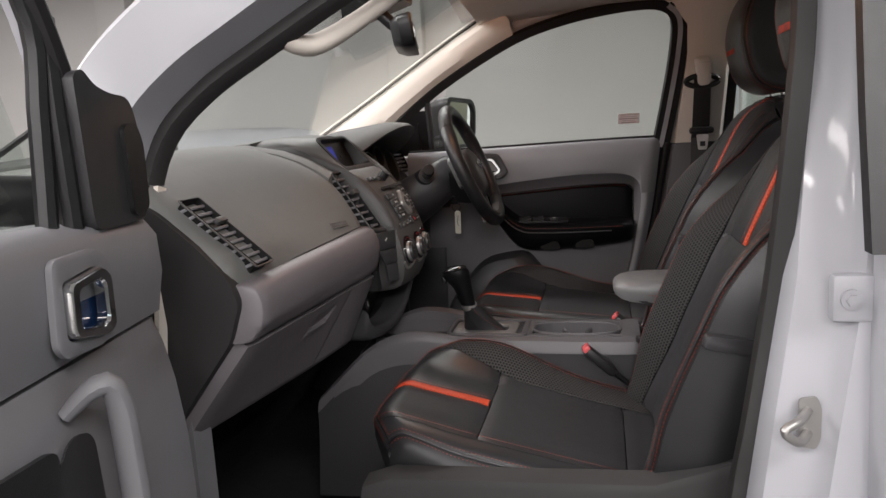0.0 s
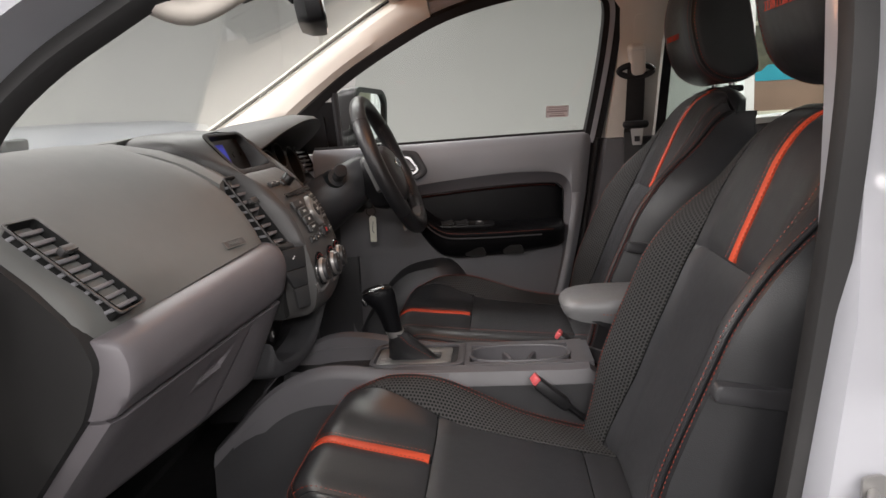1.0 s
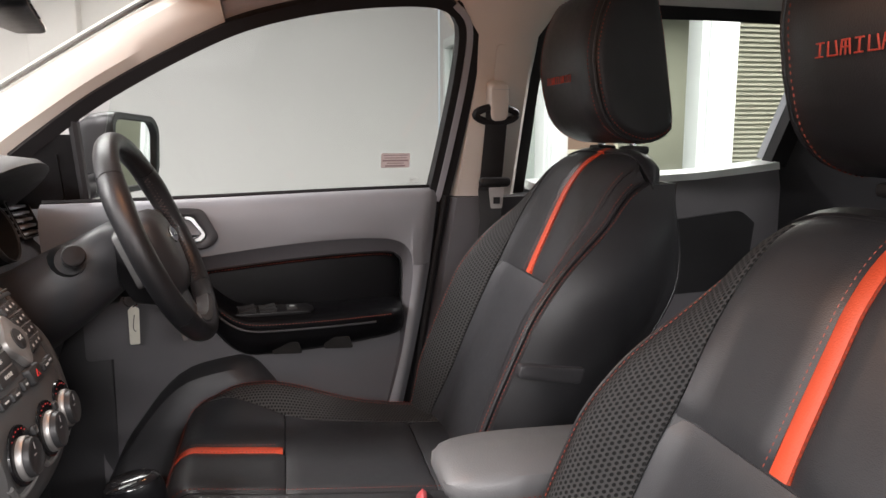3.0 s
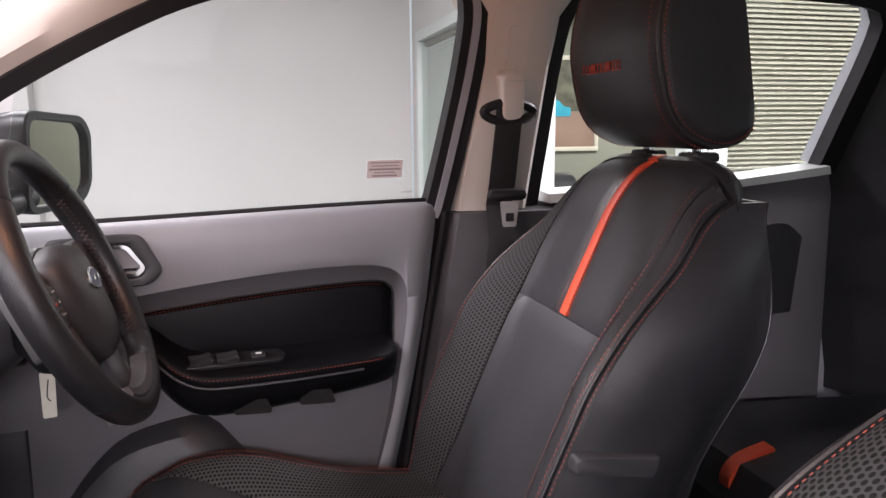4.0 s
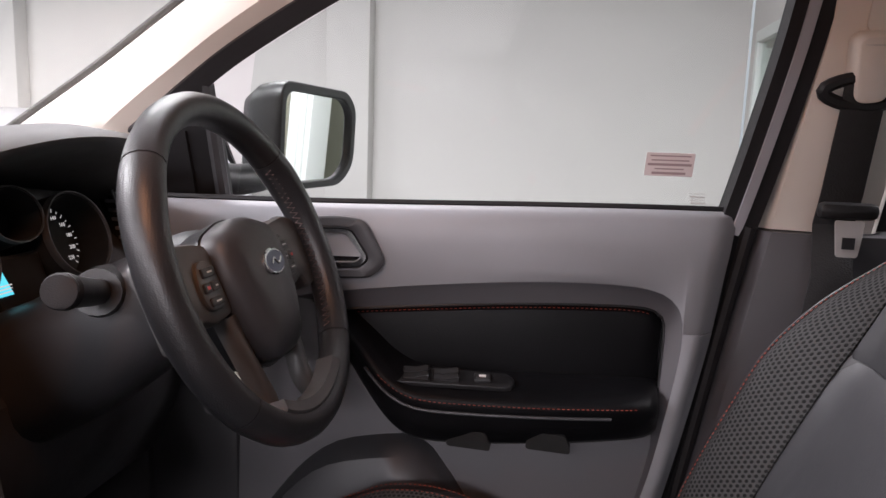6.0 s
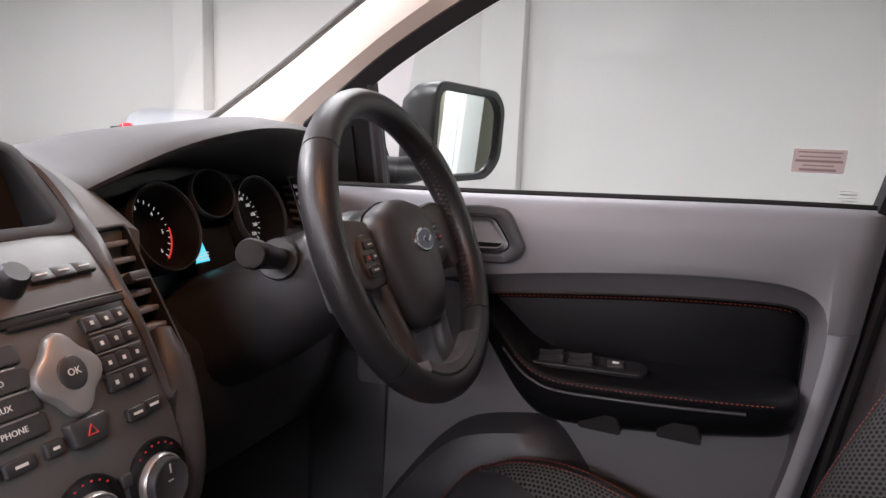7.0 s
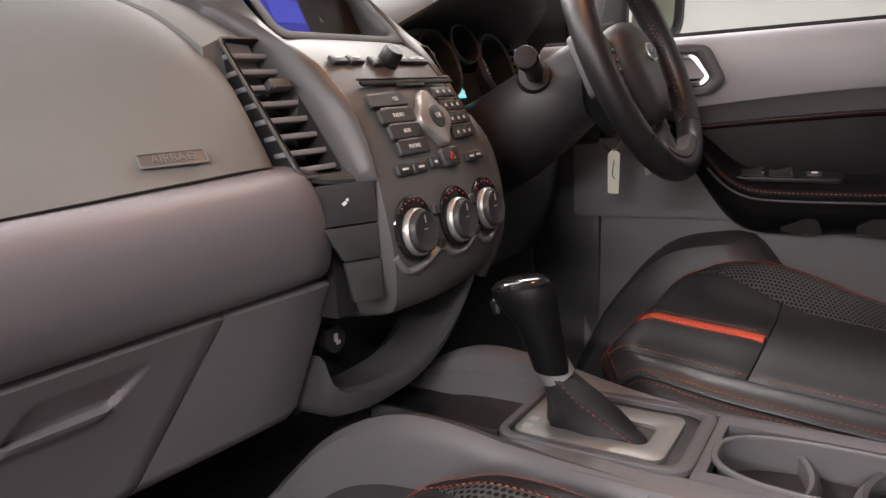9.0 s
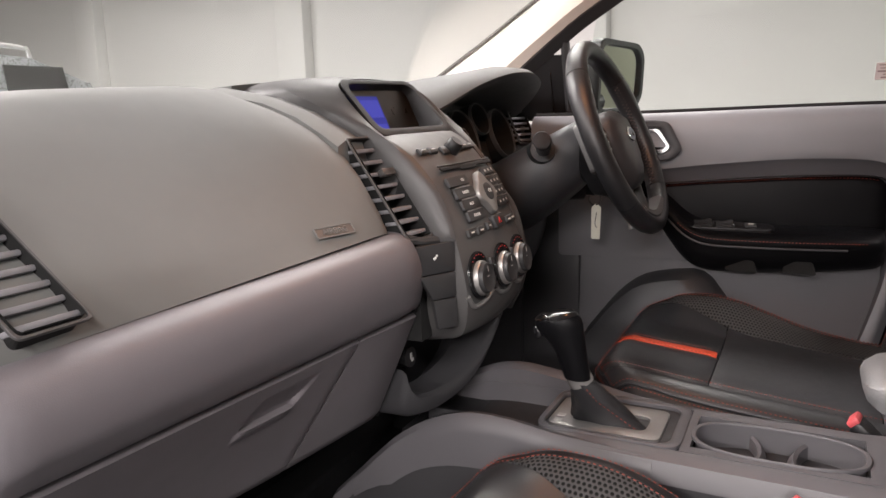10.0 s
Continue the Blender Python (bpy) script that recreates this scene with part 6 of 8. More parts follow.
part("boot_stitching", stitches([(-0.600, -0.048, 1.03), (-0.588, -0.040, 1.012), (-0.565, -0.034, 0.995), (-0.545, -0.032, 0.982), (-0.53, -0.03, 0.974)], r=0.0006), "thread", lev)
part("collar", tube([(-0.611, -0.031, 1.032), (-0.616, -0.034, 1.044)], [0.0165, 0.0165], 20), "satin", lev)
grip = [(1.040, -0.615, 0.0172, 0.0168), (1.060, -0.6195, 0.0188, 0.0182), (1.080, -0.625, 0.0215, 0.0198), (1.096, -0.631, 0.0255, 0.0215), (1.108, -0.6365, 0.0295, 0.0228), (1.117, -0.640, 0.0285, 0.0220), (1.1235, -0.641, 0.0225, 0.0178), (1.1265, -0.641, 0.012, 0.010)]
gpts = along([(x, z, rx, ry) for z, x, rx, ry in grip], 26)


def grip_ring(x, z, rx, ry, grow=0.0):
    return [(x + (rx + grow) * math.cos(a) - 0.10 * (ry * math.sin(a)), -0.036 - 0.1 * (z - 1.04) + (ry + grow) * math.sin(a), z - 0.22 * (rx * math.cos(a)) * ease(1.07, 1.11, z) * -1 + grow) for a in np.linspace(0, 2 * math.pi, 26, endpoint=False)]


part("grip", loft([grip_ring(*q) for q in gpts]), "door_leather", lev, "black leather grip", smooth=70)
part("grip_cap", loft([grip_ring(*q, 0.0012) for q in gpts[20:]]), "gloss", lev, "gloss black grip cap", smooth=70)
part("cap_inlay", tube([(-0.662, -0.058, 1.1165), (-0.648, -0.061, 1.1225), (-0.632, -0.059, 1.127)], [0.002, 0.0045, 0.002], 8, 0.5, 10), "chrome", lev)
part("release_button", box(-0.664, -0.043, 1.098, 0.010, 0.018, 0.016, 0.004, Matrix.Rotation(radians(-20), 4, "Y")), "gloss", lev)

# ---- seats ----
def make_seat(name, ox, yc, oz, tilt=0.0):
    """A front seat; ox and oz shift it from the driver's; tilt raises the front of the cushion."""
    seat = thing(name, "black leather front seat with mesh inserts and an orange stripe", "car seat", (-0.42 + ox, yc, FLOOR), group="front seats")

    def cush(l, s):
        """Cushion surface: l metres from under the front edge to the rear, s metres across, over the bolster and down the side."""
        if l < 0.05:
            x, z = -0.668 + 0.012 * (1 - l / 0.05), -0.045 + (l - 0.05)
        elif l < 0.1128:
            a = (l - 0.05) / 0.04
            x, z = -0.628 - 0.04 * math.cos(a), -0.045 + 0.04 * math.sin(a)
        else:
            k = l - 0.1128
            x, z = -0.628 + k, -0.005 - 0.10 * k - 0.05 * k * math.exp(-k / 0.05) + 0.02 * k * k
        a, sg = abs(s), (1 if s >= 0 else -1)
        hump = 0.004 + 0.044 * math.exp(-((l - 0.225) / 0.135) ** 2) if s > 0 else 0.005
        up = hump * ease(0.09, 0.20, a) * ease(0.06, 0.17, l)
        wk = lerp(0.93, 1.0, ease(0.0, 0.3, l))
        a_, rr = (0.2, 0.03) if s > 0 else (0.168, 0.055)
        if a <= a_:
            y, dz = a, up
        else:
            q = (a - a_) / rr
            if q < 1.5708:
                y, dz = a_ + rr * math.sin(q), up - rr * (1 - math.cos(q))
            else:
                y, dz = a_ + rr, up - rr - (a - a_ - 1.5708 * rr)
        round_ = 0.050 * ease(0.10, 0.235, a) ** 1.5 * (1 - ease(0.08, 0.26, l)) if s < 0 else 0.0
        return (x + ox + round_, yc + sg * y * wk, 0.979 + oz + z + dz + tilt * (0.282 - l) * (1 - 0.4 * ease(0.05, 0.2, s) * (1 - ease(0.2, 0.3, l))))

    def vb(l):
        return 0.118 + 0.082 * max(0.0, min(1.0, 1 - (l - 0.11) / 0.20)) ** 1.6

    SEAM, END, BOX, CROSS, EDGE = 0.256, 0.60, 0.068, 0.487, 0.160
    # the side by the mesh: front panel, mesh insert, bolster; the other side: panels run to a doubly stitched edge strip
    part("front_panel", sheet(cush, 22, 10, BOX + 0.002, SEAM, 0.0115, vb, 0.003, 0.12), "leather_mid", seat)
    part("front_panel", sheet(cush, 22, 10, BOX + 0.002, SEAM, -EDGE, -0.0115, 0.003, 0.12), "leather_mid", seat)
    part("front_boxing", sheet(cush, 10, 30, 0.0, BOX, -0.215, 0.215, 0.002, 0.10), "leather", seat, "black leather front border")
    part("mesh_insert", sheet(cush, 38, 12, 0.118, END, vb, 0.1985, 0.002, 0.06), "mesh", seat, "perforated black mesh fabric insert")
    part("cushion_bolster", sheet(cush, 34, 16, BOX, END, 0.2005, 0.345, 0.003, 0.06), "leather", seat)
    part("edge_strip", sheet(cush, 40, 8, BOX + 0.002, END, -0.2085, -EDGE - 0.002, 0.0025, 0.16), "leather_mid", seat, "dark leather edge strip")
    part("cushion_side", sheet(cush, 34, 12, BOX, END, -0.345, -0.2105, 0.002, 0.08), "leather", seat)
    part("edge_piping", tube([cush(l, -0.2095) for l in np.linspace(BOX, END - 0.01, 60)], 0.0022, 6), "leather", seat)
    rows = [[cush(l, q) for l in np.linspace(BOX + 0.01, END - 0.02, 70)] for q in (-0.154, -0.203, -0.217, 0.192, 0.212)]
    rows += [[cush(l, q) for q in np.linspace(-0.20, 0.20, 50)] for l in (BOX - 0.007, BOX + 0.009)]
    part("cushion_stitching", cat(*[stitches([(x - 0.0006, y, z + 0.0012) for x, y, z in ln]) for ln in rows]), "thread", seat, "red-orange seam stitching", kind="stuff")
    part("cushion_stripe", sheet(cush, 22, 5, BOX + 0.002, SEAM - 0.003, -0.0105, 0.0105, 0.0012, 0.3, 0.006), "orange", seat, "bright orange leather stripe")
    part("seat_panel", sheet(cush, 22, 18, SEAM + 0.002, CROSS, -EDGE, vb, 0.003, 0.08), "leather_grey", seat)
    part("rear_panel", sheet(cush, 10, 18, CROSS + 0.002, END, -EDGE, vb, 0.003, 0.10), "leather_grey", seat)
    for q in (-0.0145, 0.0145):
        part("stripe_stitching", stitches([(x, y, z + 0.001) for x, y, z in (cush(l, q) for l in np.linspace(BOX + 0.01, SEAM - 0.01, 30))]), "thread", seat, kind="stuff")
    core = []
    for l in np.linspace(0.0, END, 24):
        core.append([tuple(np.array(cush(l, s)) - np.array([0, 0, 0.02])) for s in np.linspace(-0.30, 0.30, 15)])
    core = [[*r, (r[-1][0], r[-1][1], 0.82 + oz), (r[0][0], r[0][1], 0.82 + oz)] for r in core]
    part("cushion_core", loft(core), "leather", seat)
    base = [[(x + ox, yc + s * w, z + oz) for s in (-1, 1) for z in ((0.878, 0.70) if s < 0 else (0.70, 0.878))] for x, w in ((-0.64, 0.205), (-0.61, 0.228), (-0.3, 0.234), (-0.12, 0.23), (-0.08, 0.2))]
    part("seat_base", loft(base), "dark", seat, "dark plastic seat base")
    rise = 0.4 * tilt
    side = [[(x + ox, yc - 0.220, z0 + oz), (x + ox, yc - 0.258, z0 + oz), (x + ox, yc - 0.262, z1 - 0.012 + oz + rise), (x + ox, yc - 0.256, z1 - 0.003 + oz + rise), (x + ox, yc - 0.245, z1 + oz + rise), (x + ox, yc - 0.220, z1 + 0.002 + oz + rise)] for x, z0, z1 in ((-0.655, 0.72, 0.83), (-0.645, 0.70, 0.872), (-0.6, 0.68, 0.888), (-0.4, 0.68, 0.892), (-0.22, 0.70, 0.897), (-0.14, 0.74, 0.925), (-0.08, 0.76, 0.95), (0.0, 0.78, 0.94), (0.05, 0.80, 0.89))]
    sv = loft(side)
    part("side_shield", sv, "matte", seat, "dark plastic side shield")
    part("runner", cat(between(-0.6 + ox, 0.0 + ox, yc - 0.19, yc - 0.15, FLOOR, 0.72, 0.01), between(-0.6 + ox, 0.0 + ox, yc + 0.15, yc + 0.19, FLOOR, 0.72, 0.01)), "black", seat)

    PRO = along([(-0.205, 0.90), (-0.175, 0.97), (-0.125, 1.10), (-0.062, 1.24), (-0.02, 1.33), (0.012, 1.40), (0.03, 1.452)], 50)

    def back(z, q):
        """Backrest surface: z height, q across: up to 1 the front, from 1 to 2 round the side to the rear."""
        a, sg = abs(q), (1 if q >= 0 else -1)
        x = float(np.interp(z, PRO[:, 1], PRO[:, 0]))
        hw = 0.232 - 0.040 * ease(1.17, 1.46, z) ** 1.25 - 0.012 * (1 - ease(0.9, 1.0, z))
        deep = lerp(0.165, 0.12, ease(0.95, 1.4, z))
        tau = max(0.0, (z - 1.372) / 0.083)
        roll = 0.055 * (1 - math.sqrt(max(0.0, 1 - min(1, tau) ** 2)))
        bol = 0.062 * ease(0.48, 0.90, a) * (1 - 0.92 * ease(1.20, 1.40, z)) * lerp(0.75, 1, ease(0.92, 1.05, z))
        pinch = 0.008 * max(0, a - 0.86) / 0.14 if a <= 1 else 0.008
        f0 = x + roll - bol + pinch
        rear = x + deep - 0.075 * ease(1.22, 1.455, z) ** 1.6 + 0.045 * ease(1.08, 1.26, z)
        if a <= 1:
            y, xx = hw * a * (1 - 0.0), f0
        else:
            k = a - 1
            y = hw + 0.020 * math.sin(math.pi * min(1, k * 1.15)) * (1 - ease(1.25, 1.44, z)) - 0.03 * k * k * (1 - ease(1.3, 1.44, z))
            xx = lerp(f0, rear, k ** 0.92)
        y *= 1 - 0.07 * ease(1.32, 1.455, z) ** 2 * ease(0.75, 1.0, a)
        fall = 0.045 * min(1.0, max(0.0, a - 0.35) / 0.65) ** 2.8 * ease(1.27, 1.455, z)
        k = ease(1.10, 1.50, z) * 0.14 * tilt / 0.136
        return (xx + ox - 0.13 * k, yc + sg * y, z + oz - fall - 0.12 * k)

    def qb(z):
        return 0.60 + 0.10 * ease(1.25, 1.40, z) + 0.06 * (1 - ease(0.92, 1.05, z))

    ZS, ZT, ZB = 1.243, 1.453, 0.905
    EB = 0.80
    part("back_panel", sheet(back, 26, 22, ZB, ZS - 0.001, -EB, qb, 0.004, 0.07), "leather_grey", seat)
    part("shoulder_panel", sheet(back, 24, 12, ZS + 0.001, ZT, 0.055, qb, 0.003, 0.10), "leather_mid", seat)
    part("shoulder_panel", sheet(back, 24, 14, ZS + 0.001, ZT, -EB, -0.055, 0.003, 0.10), "leather_mid", seat)
    part("back_mesh", sheet(back, 46, 12, ZB, ZT - 0.005, lambda z: qb(z) + 0.004, 0.955, 0.002, 0.06), "mesh_back_shaded", seat, "perforated black mesh fabric insert", across=0.30)
    part("edge_strip", sheet(back, 46, 8, ZB, ZT - 0.004, -0.955, -EB - 0.006, 0.0025, 0.16), "leather_mid", seat, "dark leather edge strip")
    for s in (-1, 1):
        w0, w1 = (0.965, 2.0) if s > 0 else (-2.0, -0.965)
        part("back_bolster", sheet(back, 44, 22, ZB, ZT, w0, w1, 0.003, 0.04), "leather", seat)
        part("back_piping", tube([back(z, s * 0.960) for z in np.linspace(ZB + 0.01, ZT - 0.004, 60)], 0.0024, 6), "leather", seat)
    rows = [[back(z, q) for z in np.linspace(ZB + 0.02, ZT - 0.012, 80)] for q in (-0.775, -0.93, -1.0, 0.935)]
    part("back_stitching", cat(*[stitches([(x - 0.0012, y - 0.0008 * (y < yc), z) for x, y, z in ln]) for ln in rows]), "thread", seat, "red-orange seam stitching", kind="stuff")
    part("back_stripe", sheet(back, 26, 5, ZS + 0.002, ZT, -0.045, 0.045, 0.0012, 0.3, 0.006), "orange", seat, "bright orange leather stripe")
    part("stripe_stitching", cat(*[stitches([(x - 0.001, y, z) for x, y, z in (back(z, q) for z in np.linspace(ZS + 0.004, ZT - 0.01, 40))]) for q in (-0.066, 0.066)]), "thread", seat, kind="stuff")
    rear = []
    for z in np.linspace(ZB, ZT, 30):
        l, r = np.array(back(z, -1.97)), np.array(back(z, 1.97))
        thick = 0.006 + 0.08 * (1 - ease(1.1, 1.36, z))
        fl, fr = l - np.array([thick, -0.02, 0]), r - np.array([thick, 0.02, 0])
        rear.append([tuple(l), *[tuple(lerp(l, r, t) + np.array([0.008 * math.sin(math.pi * t), 0, 0])) for t in np.linspace(0.1, 0.9, 7)], tuple(r), tuple(fr), tuple(fl)])
    part("back_core", loft([[tuple(np.array(back(z, q)) + np.array([0.007, -0.006 * np.sign(q) * (abs(q) > 0.9), 0])) for q in np.linspace(-1.9, 1.9, 41)] for z in np.linspace(ZB, ZT - 0.004, 40)], True, False), "leather", seat)
    part("back_shell", loft(rear), "leather", seat, "black leather seat back")
    tl = [tuple(np.array(back(ZT, q))) for q in np.linspace(-1.0, 1.0, 21)]
    tr = [(lerp(p_[0], back(ZT, 1.97)[0], 1 - 0.75 * abs(k / 10 - 1) ** 5), p_[1] - (p_[1] - yc) * 0.04, p_[2] - 0.012) for k, p_ in enumerate(tl)]
    capg = [[tl[k], tuple(lerp(np.array(tl[k]), np.array(tr[k]), 0.3) + np.array([0, 0, 0.0085])), tuple(lerp(np.array(tl[k]), np.array(tr[k]), 0.7) + np.array([0, 0, 0.008])), tr[k], (tr[k][0], tr[k][1], tr[k][2] - 0.05), (tl[k][0] + 0.01, tl[k][1], tl[k][2] - 0.03)] for k in range(21)]
    part("back_top", loft(capg), "leather", seat, smooth=75)
    part("top_stripe", loft([[(x, yc + 0.0105 * t, z) for x, z in ((tl[10][0] - 0.001, tl[10][2] + 0.0005), (lerp(tl[10][0], tr[10][0], 0.3), tl[10][2] + 0.0056), (lerp(tl[10][0], tr[10][0], 0.7), tl[10][2] - 0.0004), (lerp(tl[10][0], tr[10][0], 0.7), tl[10][2] - 0.008), (tl[10][0], tl[10][2] - 0.006))] for t in (-1, 1)]), "orange", seat)
    # recline lever on the outer flank and a map pocket of the inner flank
    part("recline_lever", tube([(-0.02 + ox, yc - 0.262, 0.90 + oz), (-0.09 + ox, yc - 0.266, 0.915 + oz), (-0.16 + ox, yc - 0.264, 0.905 + oz)], [0.012, 0.014, 0.008], 10, 0.7, 12), "black", seat)
    part("flank_lever", plate(rounded([(-0.050, -0.010), (0.048, -0.014), (0.052, 0.010), (-0.048, 0.009)], 0.007), 0.016, frame_at((-0.108 + ox, yc - 0.2395, 1.148 + oz), (1, 0, -0.12), (0, 0, 1)), 0.004), "dark", seat, "dark plastic flank lever")
    # headrest
    hx, hz = 0.080 + ox, 1.588 + oz
    prof = along([(-0.072, -0.03), (-0.078, 0.02), (-0.068, 0.08), (-0.045, 0.124), (-0.010, 0.136), (0.018, 0.122), (0.034, 0.07), (0.050, -0.02), (0.060, -0.088), (0.052, -0.108), (0.015, -0.121), (-0.030, -0.106), (-0.058, -0.075), (-0.072, -0.03)], 49)[:-1]
    yh = yc + 0.004
    hr = []
    for t, k, dx in ((-0.123, 0.60, 0.010), (-0.1245, 0.84, 0.006), (-0.122, 0.93, 0.003), (-0.1165, 0.975, 0.001), (-0.107, 0.996, -0.002), (-0.06, 1.0, -0.005), (0, 1.0, -0.006), (0.06, 1.0, -0.005), (0.107, 0.996, -0.002), (0.1165, 0.975, 0.001), (0.122, 0.93, 0.003), (0.1245, 0.84, 0.006), (0.123, 0.60, 0.010)):
        hr.append([(hx + x * k + dx, yh + t, hz + z * k) for x, z in prof])
    head = part("headrest", loft(hr), "leather", seat, "padded black leather headrest", smooth=60)
    loop = np.vstack([prof, prof[:1]])
    for s in (-1, 1):
        part("headrest_piping", tube([(hx + x * 0.968 + 0.001, yh + s * 0.1175, hz + z * 0.968) for x, z in loop], 0.0030, 6), "leather", head)
        part("headrest_stitching", cat(*[stitches([(hx + x * k + dx, yh + s * o, hz + z * k) for x, z in loop], r=0.0009) for k, o, dx in ((1.001, 0.104, -0.002), (0.935, 0.1222, 0.003))]), "thread", head, "red-orange seam stitching", kind="stuff")
    # embroidered word mark, as plain strokes
    tx, rnd = [], random.Random(7)
    for k, yy in enumerate(np.linspace(-0.049, 0.049, 8)):
        y0, z0 = yh + 0.010 + yy, hz - 0.014
        lean_ = rnd.uniform(-10, 10)
        for dy in ((-0.0046, 0.0046), (0.0,), (-0.0044, 0.0, 0.0044))[k % 3]:
            tx.append(box(hx - 0.0832, y0 + dy, z0, 0.0014, 0.0014, 0.0125, 0.0005, Matrix.Rotation(radians(lean_ + 6 * dy / 0.0046), 4, "X")))
        for dz in ((-0.0055,), (0.0055, -0.0055), (0.0055, 0.0))[k % 3]:
            tx.append(box(hx - 0.0832, y0, z0 + dz, 0.0014, 0.0092, 0.0014, 0.0005))
    part("embroidery", cat(*tx), "thread_bright", head, "red embroidered mark", kind="stuff")
    for s in (-1, 1):
        part("headrest_post", tube([(0.112 + ox, yc + 0.012 + s * 0.062, 1.44 + oz), (0.100 + ox, yc + 0.012 + s * 0.062, 1.51 + oz)], 0.0068, 12), "chrome", seat, "chrome headrest post")
        part("post_guide", box(0.110 + ox, yc + 0.012 + s * 0.062, 1.456 + oz, 0.036, 0.046, 0.014, 0.005), "black", seat)
    return seat


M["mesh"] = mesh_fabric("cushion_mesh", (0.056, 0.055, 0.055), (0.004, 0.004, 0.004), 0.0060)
# backrest copy of the same mesh, its threads darkened to carry the shade
M["mesh_back_shaded"] = mesh_fabric("back_mesh", (0.036, 0.0355, 0.0355), (0.004, 0.004, 0.004), 0.0060)
make_seat("front_seat", 0.0, 0.364, 0.0)
make_seat("front_seat", -0.036, -0.357, -0.022, 0.136)

# rear bench
bench = thing("rear_bench", "black leather rear bench with orange stripes", "car seat", (0.7, 0, FLOOR))
part("cushion", loft([[(0.33, y, 0.78), (0.28, y, 0.87), (0.31, y, 0.935), (0.42, y, 0.958), (0.90, y, 0.93), (0.90, y, 0.80)] for y in (-0.64, -0.62, -0.2, 0.2, 0.62, 0.64)]), "leather", bench)
part("backrest", loft([[(0.86, y, 0.90), (0.89, y, 1.1), (0.95, y, 1.38), (0.99, y, 1.42), (1.04, y, 1.38), (1.04, y, 0.9)] for y in (-0.64, -0.62, -0.2, 0.2, 0.62, 0.64)]), "leather", bench)
part("bench_base", between(0.55, 1.0, -0.6, 0.6, FLOOR, 0.82, 0.03), "dark", bench)
for yy in (-0.46, 0.46):
    sl = along([(0.291, 0.885), (0.290, 0.905), (0.300, 0.925), (0.32, 0.939), (0.345, 0.947), (0.375, 0.954)], 18)
    part("stripe", loft([[(x, y, z + 0.003) for x, z in sl] + [(x + 0.006, y, z - 0.008) for x, z in sl[::-1]] for y in (yy - 0.013, yy + 0.013)]), "orange", bench, "orange leather stripe")
for yy in (-0.35, 0.35):
    part("rear_headrest", loft([[(0.97 + x * k, yy + t, 1.49 + z * k) for x, z in rounded([(-0.05, -0.08), (0.05, -0.08), (0.035, 0.08), (-0.035, 0.08)], 0.03)] for t, k in ((-0.125, 0.8), (-0.11, 1), (0.11, 1), (0.125, 0.8))]), "leather", bench)

# ---- seat belts ----
def belt(side):
    b = thing("seat_belt", "black seat belt hanging from the centre pillar", "seat belt", (-0.03, side * 0.62, 1.3))
    f = (lambda g: g) if side > 0 else mirrored
    y0 = 0.625
    part("height_adjuster", f(plate(rounded([(-0.019, -0.044), (0.019, -0.044), (0.021, 0.036), (-0.021, 0.036)], 0.015, 5), 0.034, frame_at((-0.033, side_y(-0.02, 1.56) - 0.030, 1.558), (1, 0, 0.10), (0, -0.3, 1)), 0.008)), "beige", b, "beige belt height adjuster")
    part("adjuster_line", f(box(-0.031, side_y(-0.02, 1.572) - 0.0655, 1.572, 0.034, 0.002, 0.0016, 0.0006)), "lining", b)
    ring = [(-0.035 + 0.040 * math.cos(a) * (1 + 0.1 * math.cos(2 * a)), 0, 1.522 + 0.016 * math.sin(a)) for a in np.linspace(0, 2 * math.pi, 25)]
    part("belt_guide", f(tube([(x, side_y(-0.02, z) - 0.055, z) for x, _, z in ring], 0.008, 8)), "black", b)
    web = []
    for z, xx, w in ((1.530, -0.035, 0.023), (1.50, -0.034, 0.023), (1.45, -0.034, 0.0235), (1.40, -0.034, 0.024), (1.362, -0.036, 0.024), (1.30, -0.04, 0.024), (1.2, -0.05, 0.024), (1.0, -0.08, 0.024), (0.78, -0.11, 0.024)):
        y = side_y(-0.02, z) - 0.060 if z > 1.36 else lerp(0.655, 0.69, (1.36 - z) / 0.6)
        web.append([(xx - w, y, z), (xx - w * 0.3, y - 0.0025, z), (xx + w * 0.3, y - 0.0015, z), (xx + w, y, z), (xx + w, y + 0.003, z), (xx - w, y + 0.003, z)])
    part("webbing", f(loft(web)), "webbing", b, "black woven belt webbing")
    part("tongue_cover", f(box(-0.036, 0.645, 1.383, 0.068, 0.022, 0.020, 0.008)), "black", b)
    tg = part("tongue", f(plate(rounded([(-0.012, -0.05), (0.012, -0.05), (0.017, -0.006), (-0.017, -0.006)], 0.004), 0.0025, frame_at((-0.034, 0.640, 1.378), (1, 0, 0), (0.0, 0.0, 1)))), "silver", b, "silver belt tongue")
    part("tongue_slot", f(between(-0.041, -0.027, 0.6355, 0.6372, 1.338, 1.352)), "black", tg, smooth=0)


belt(1)
belt(-1)


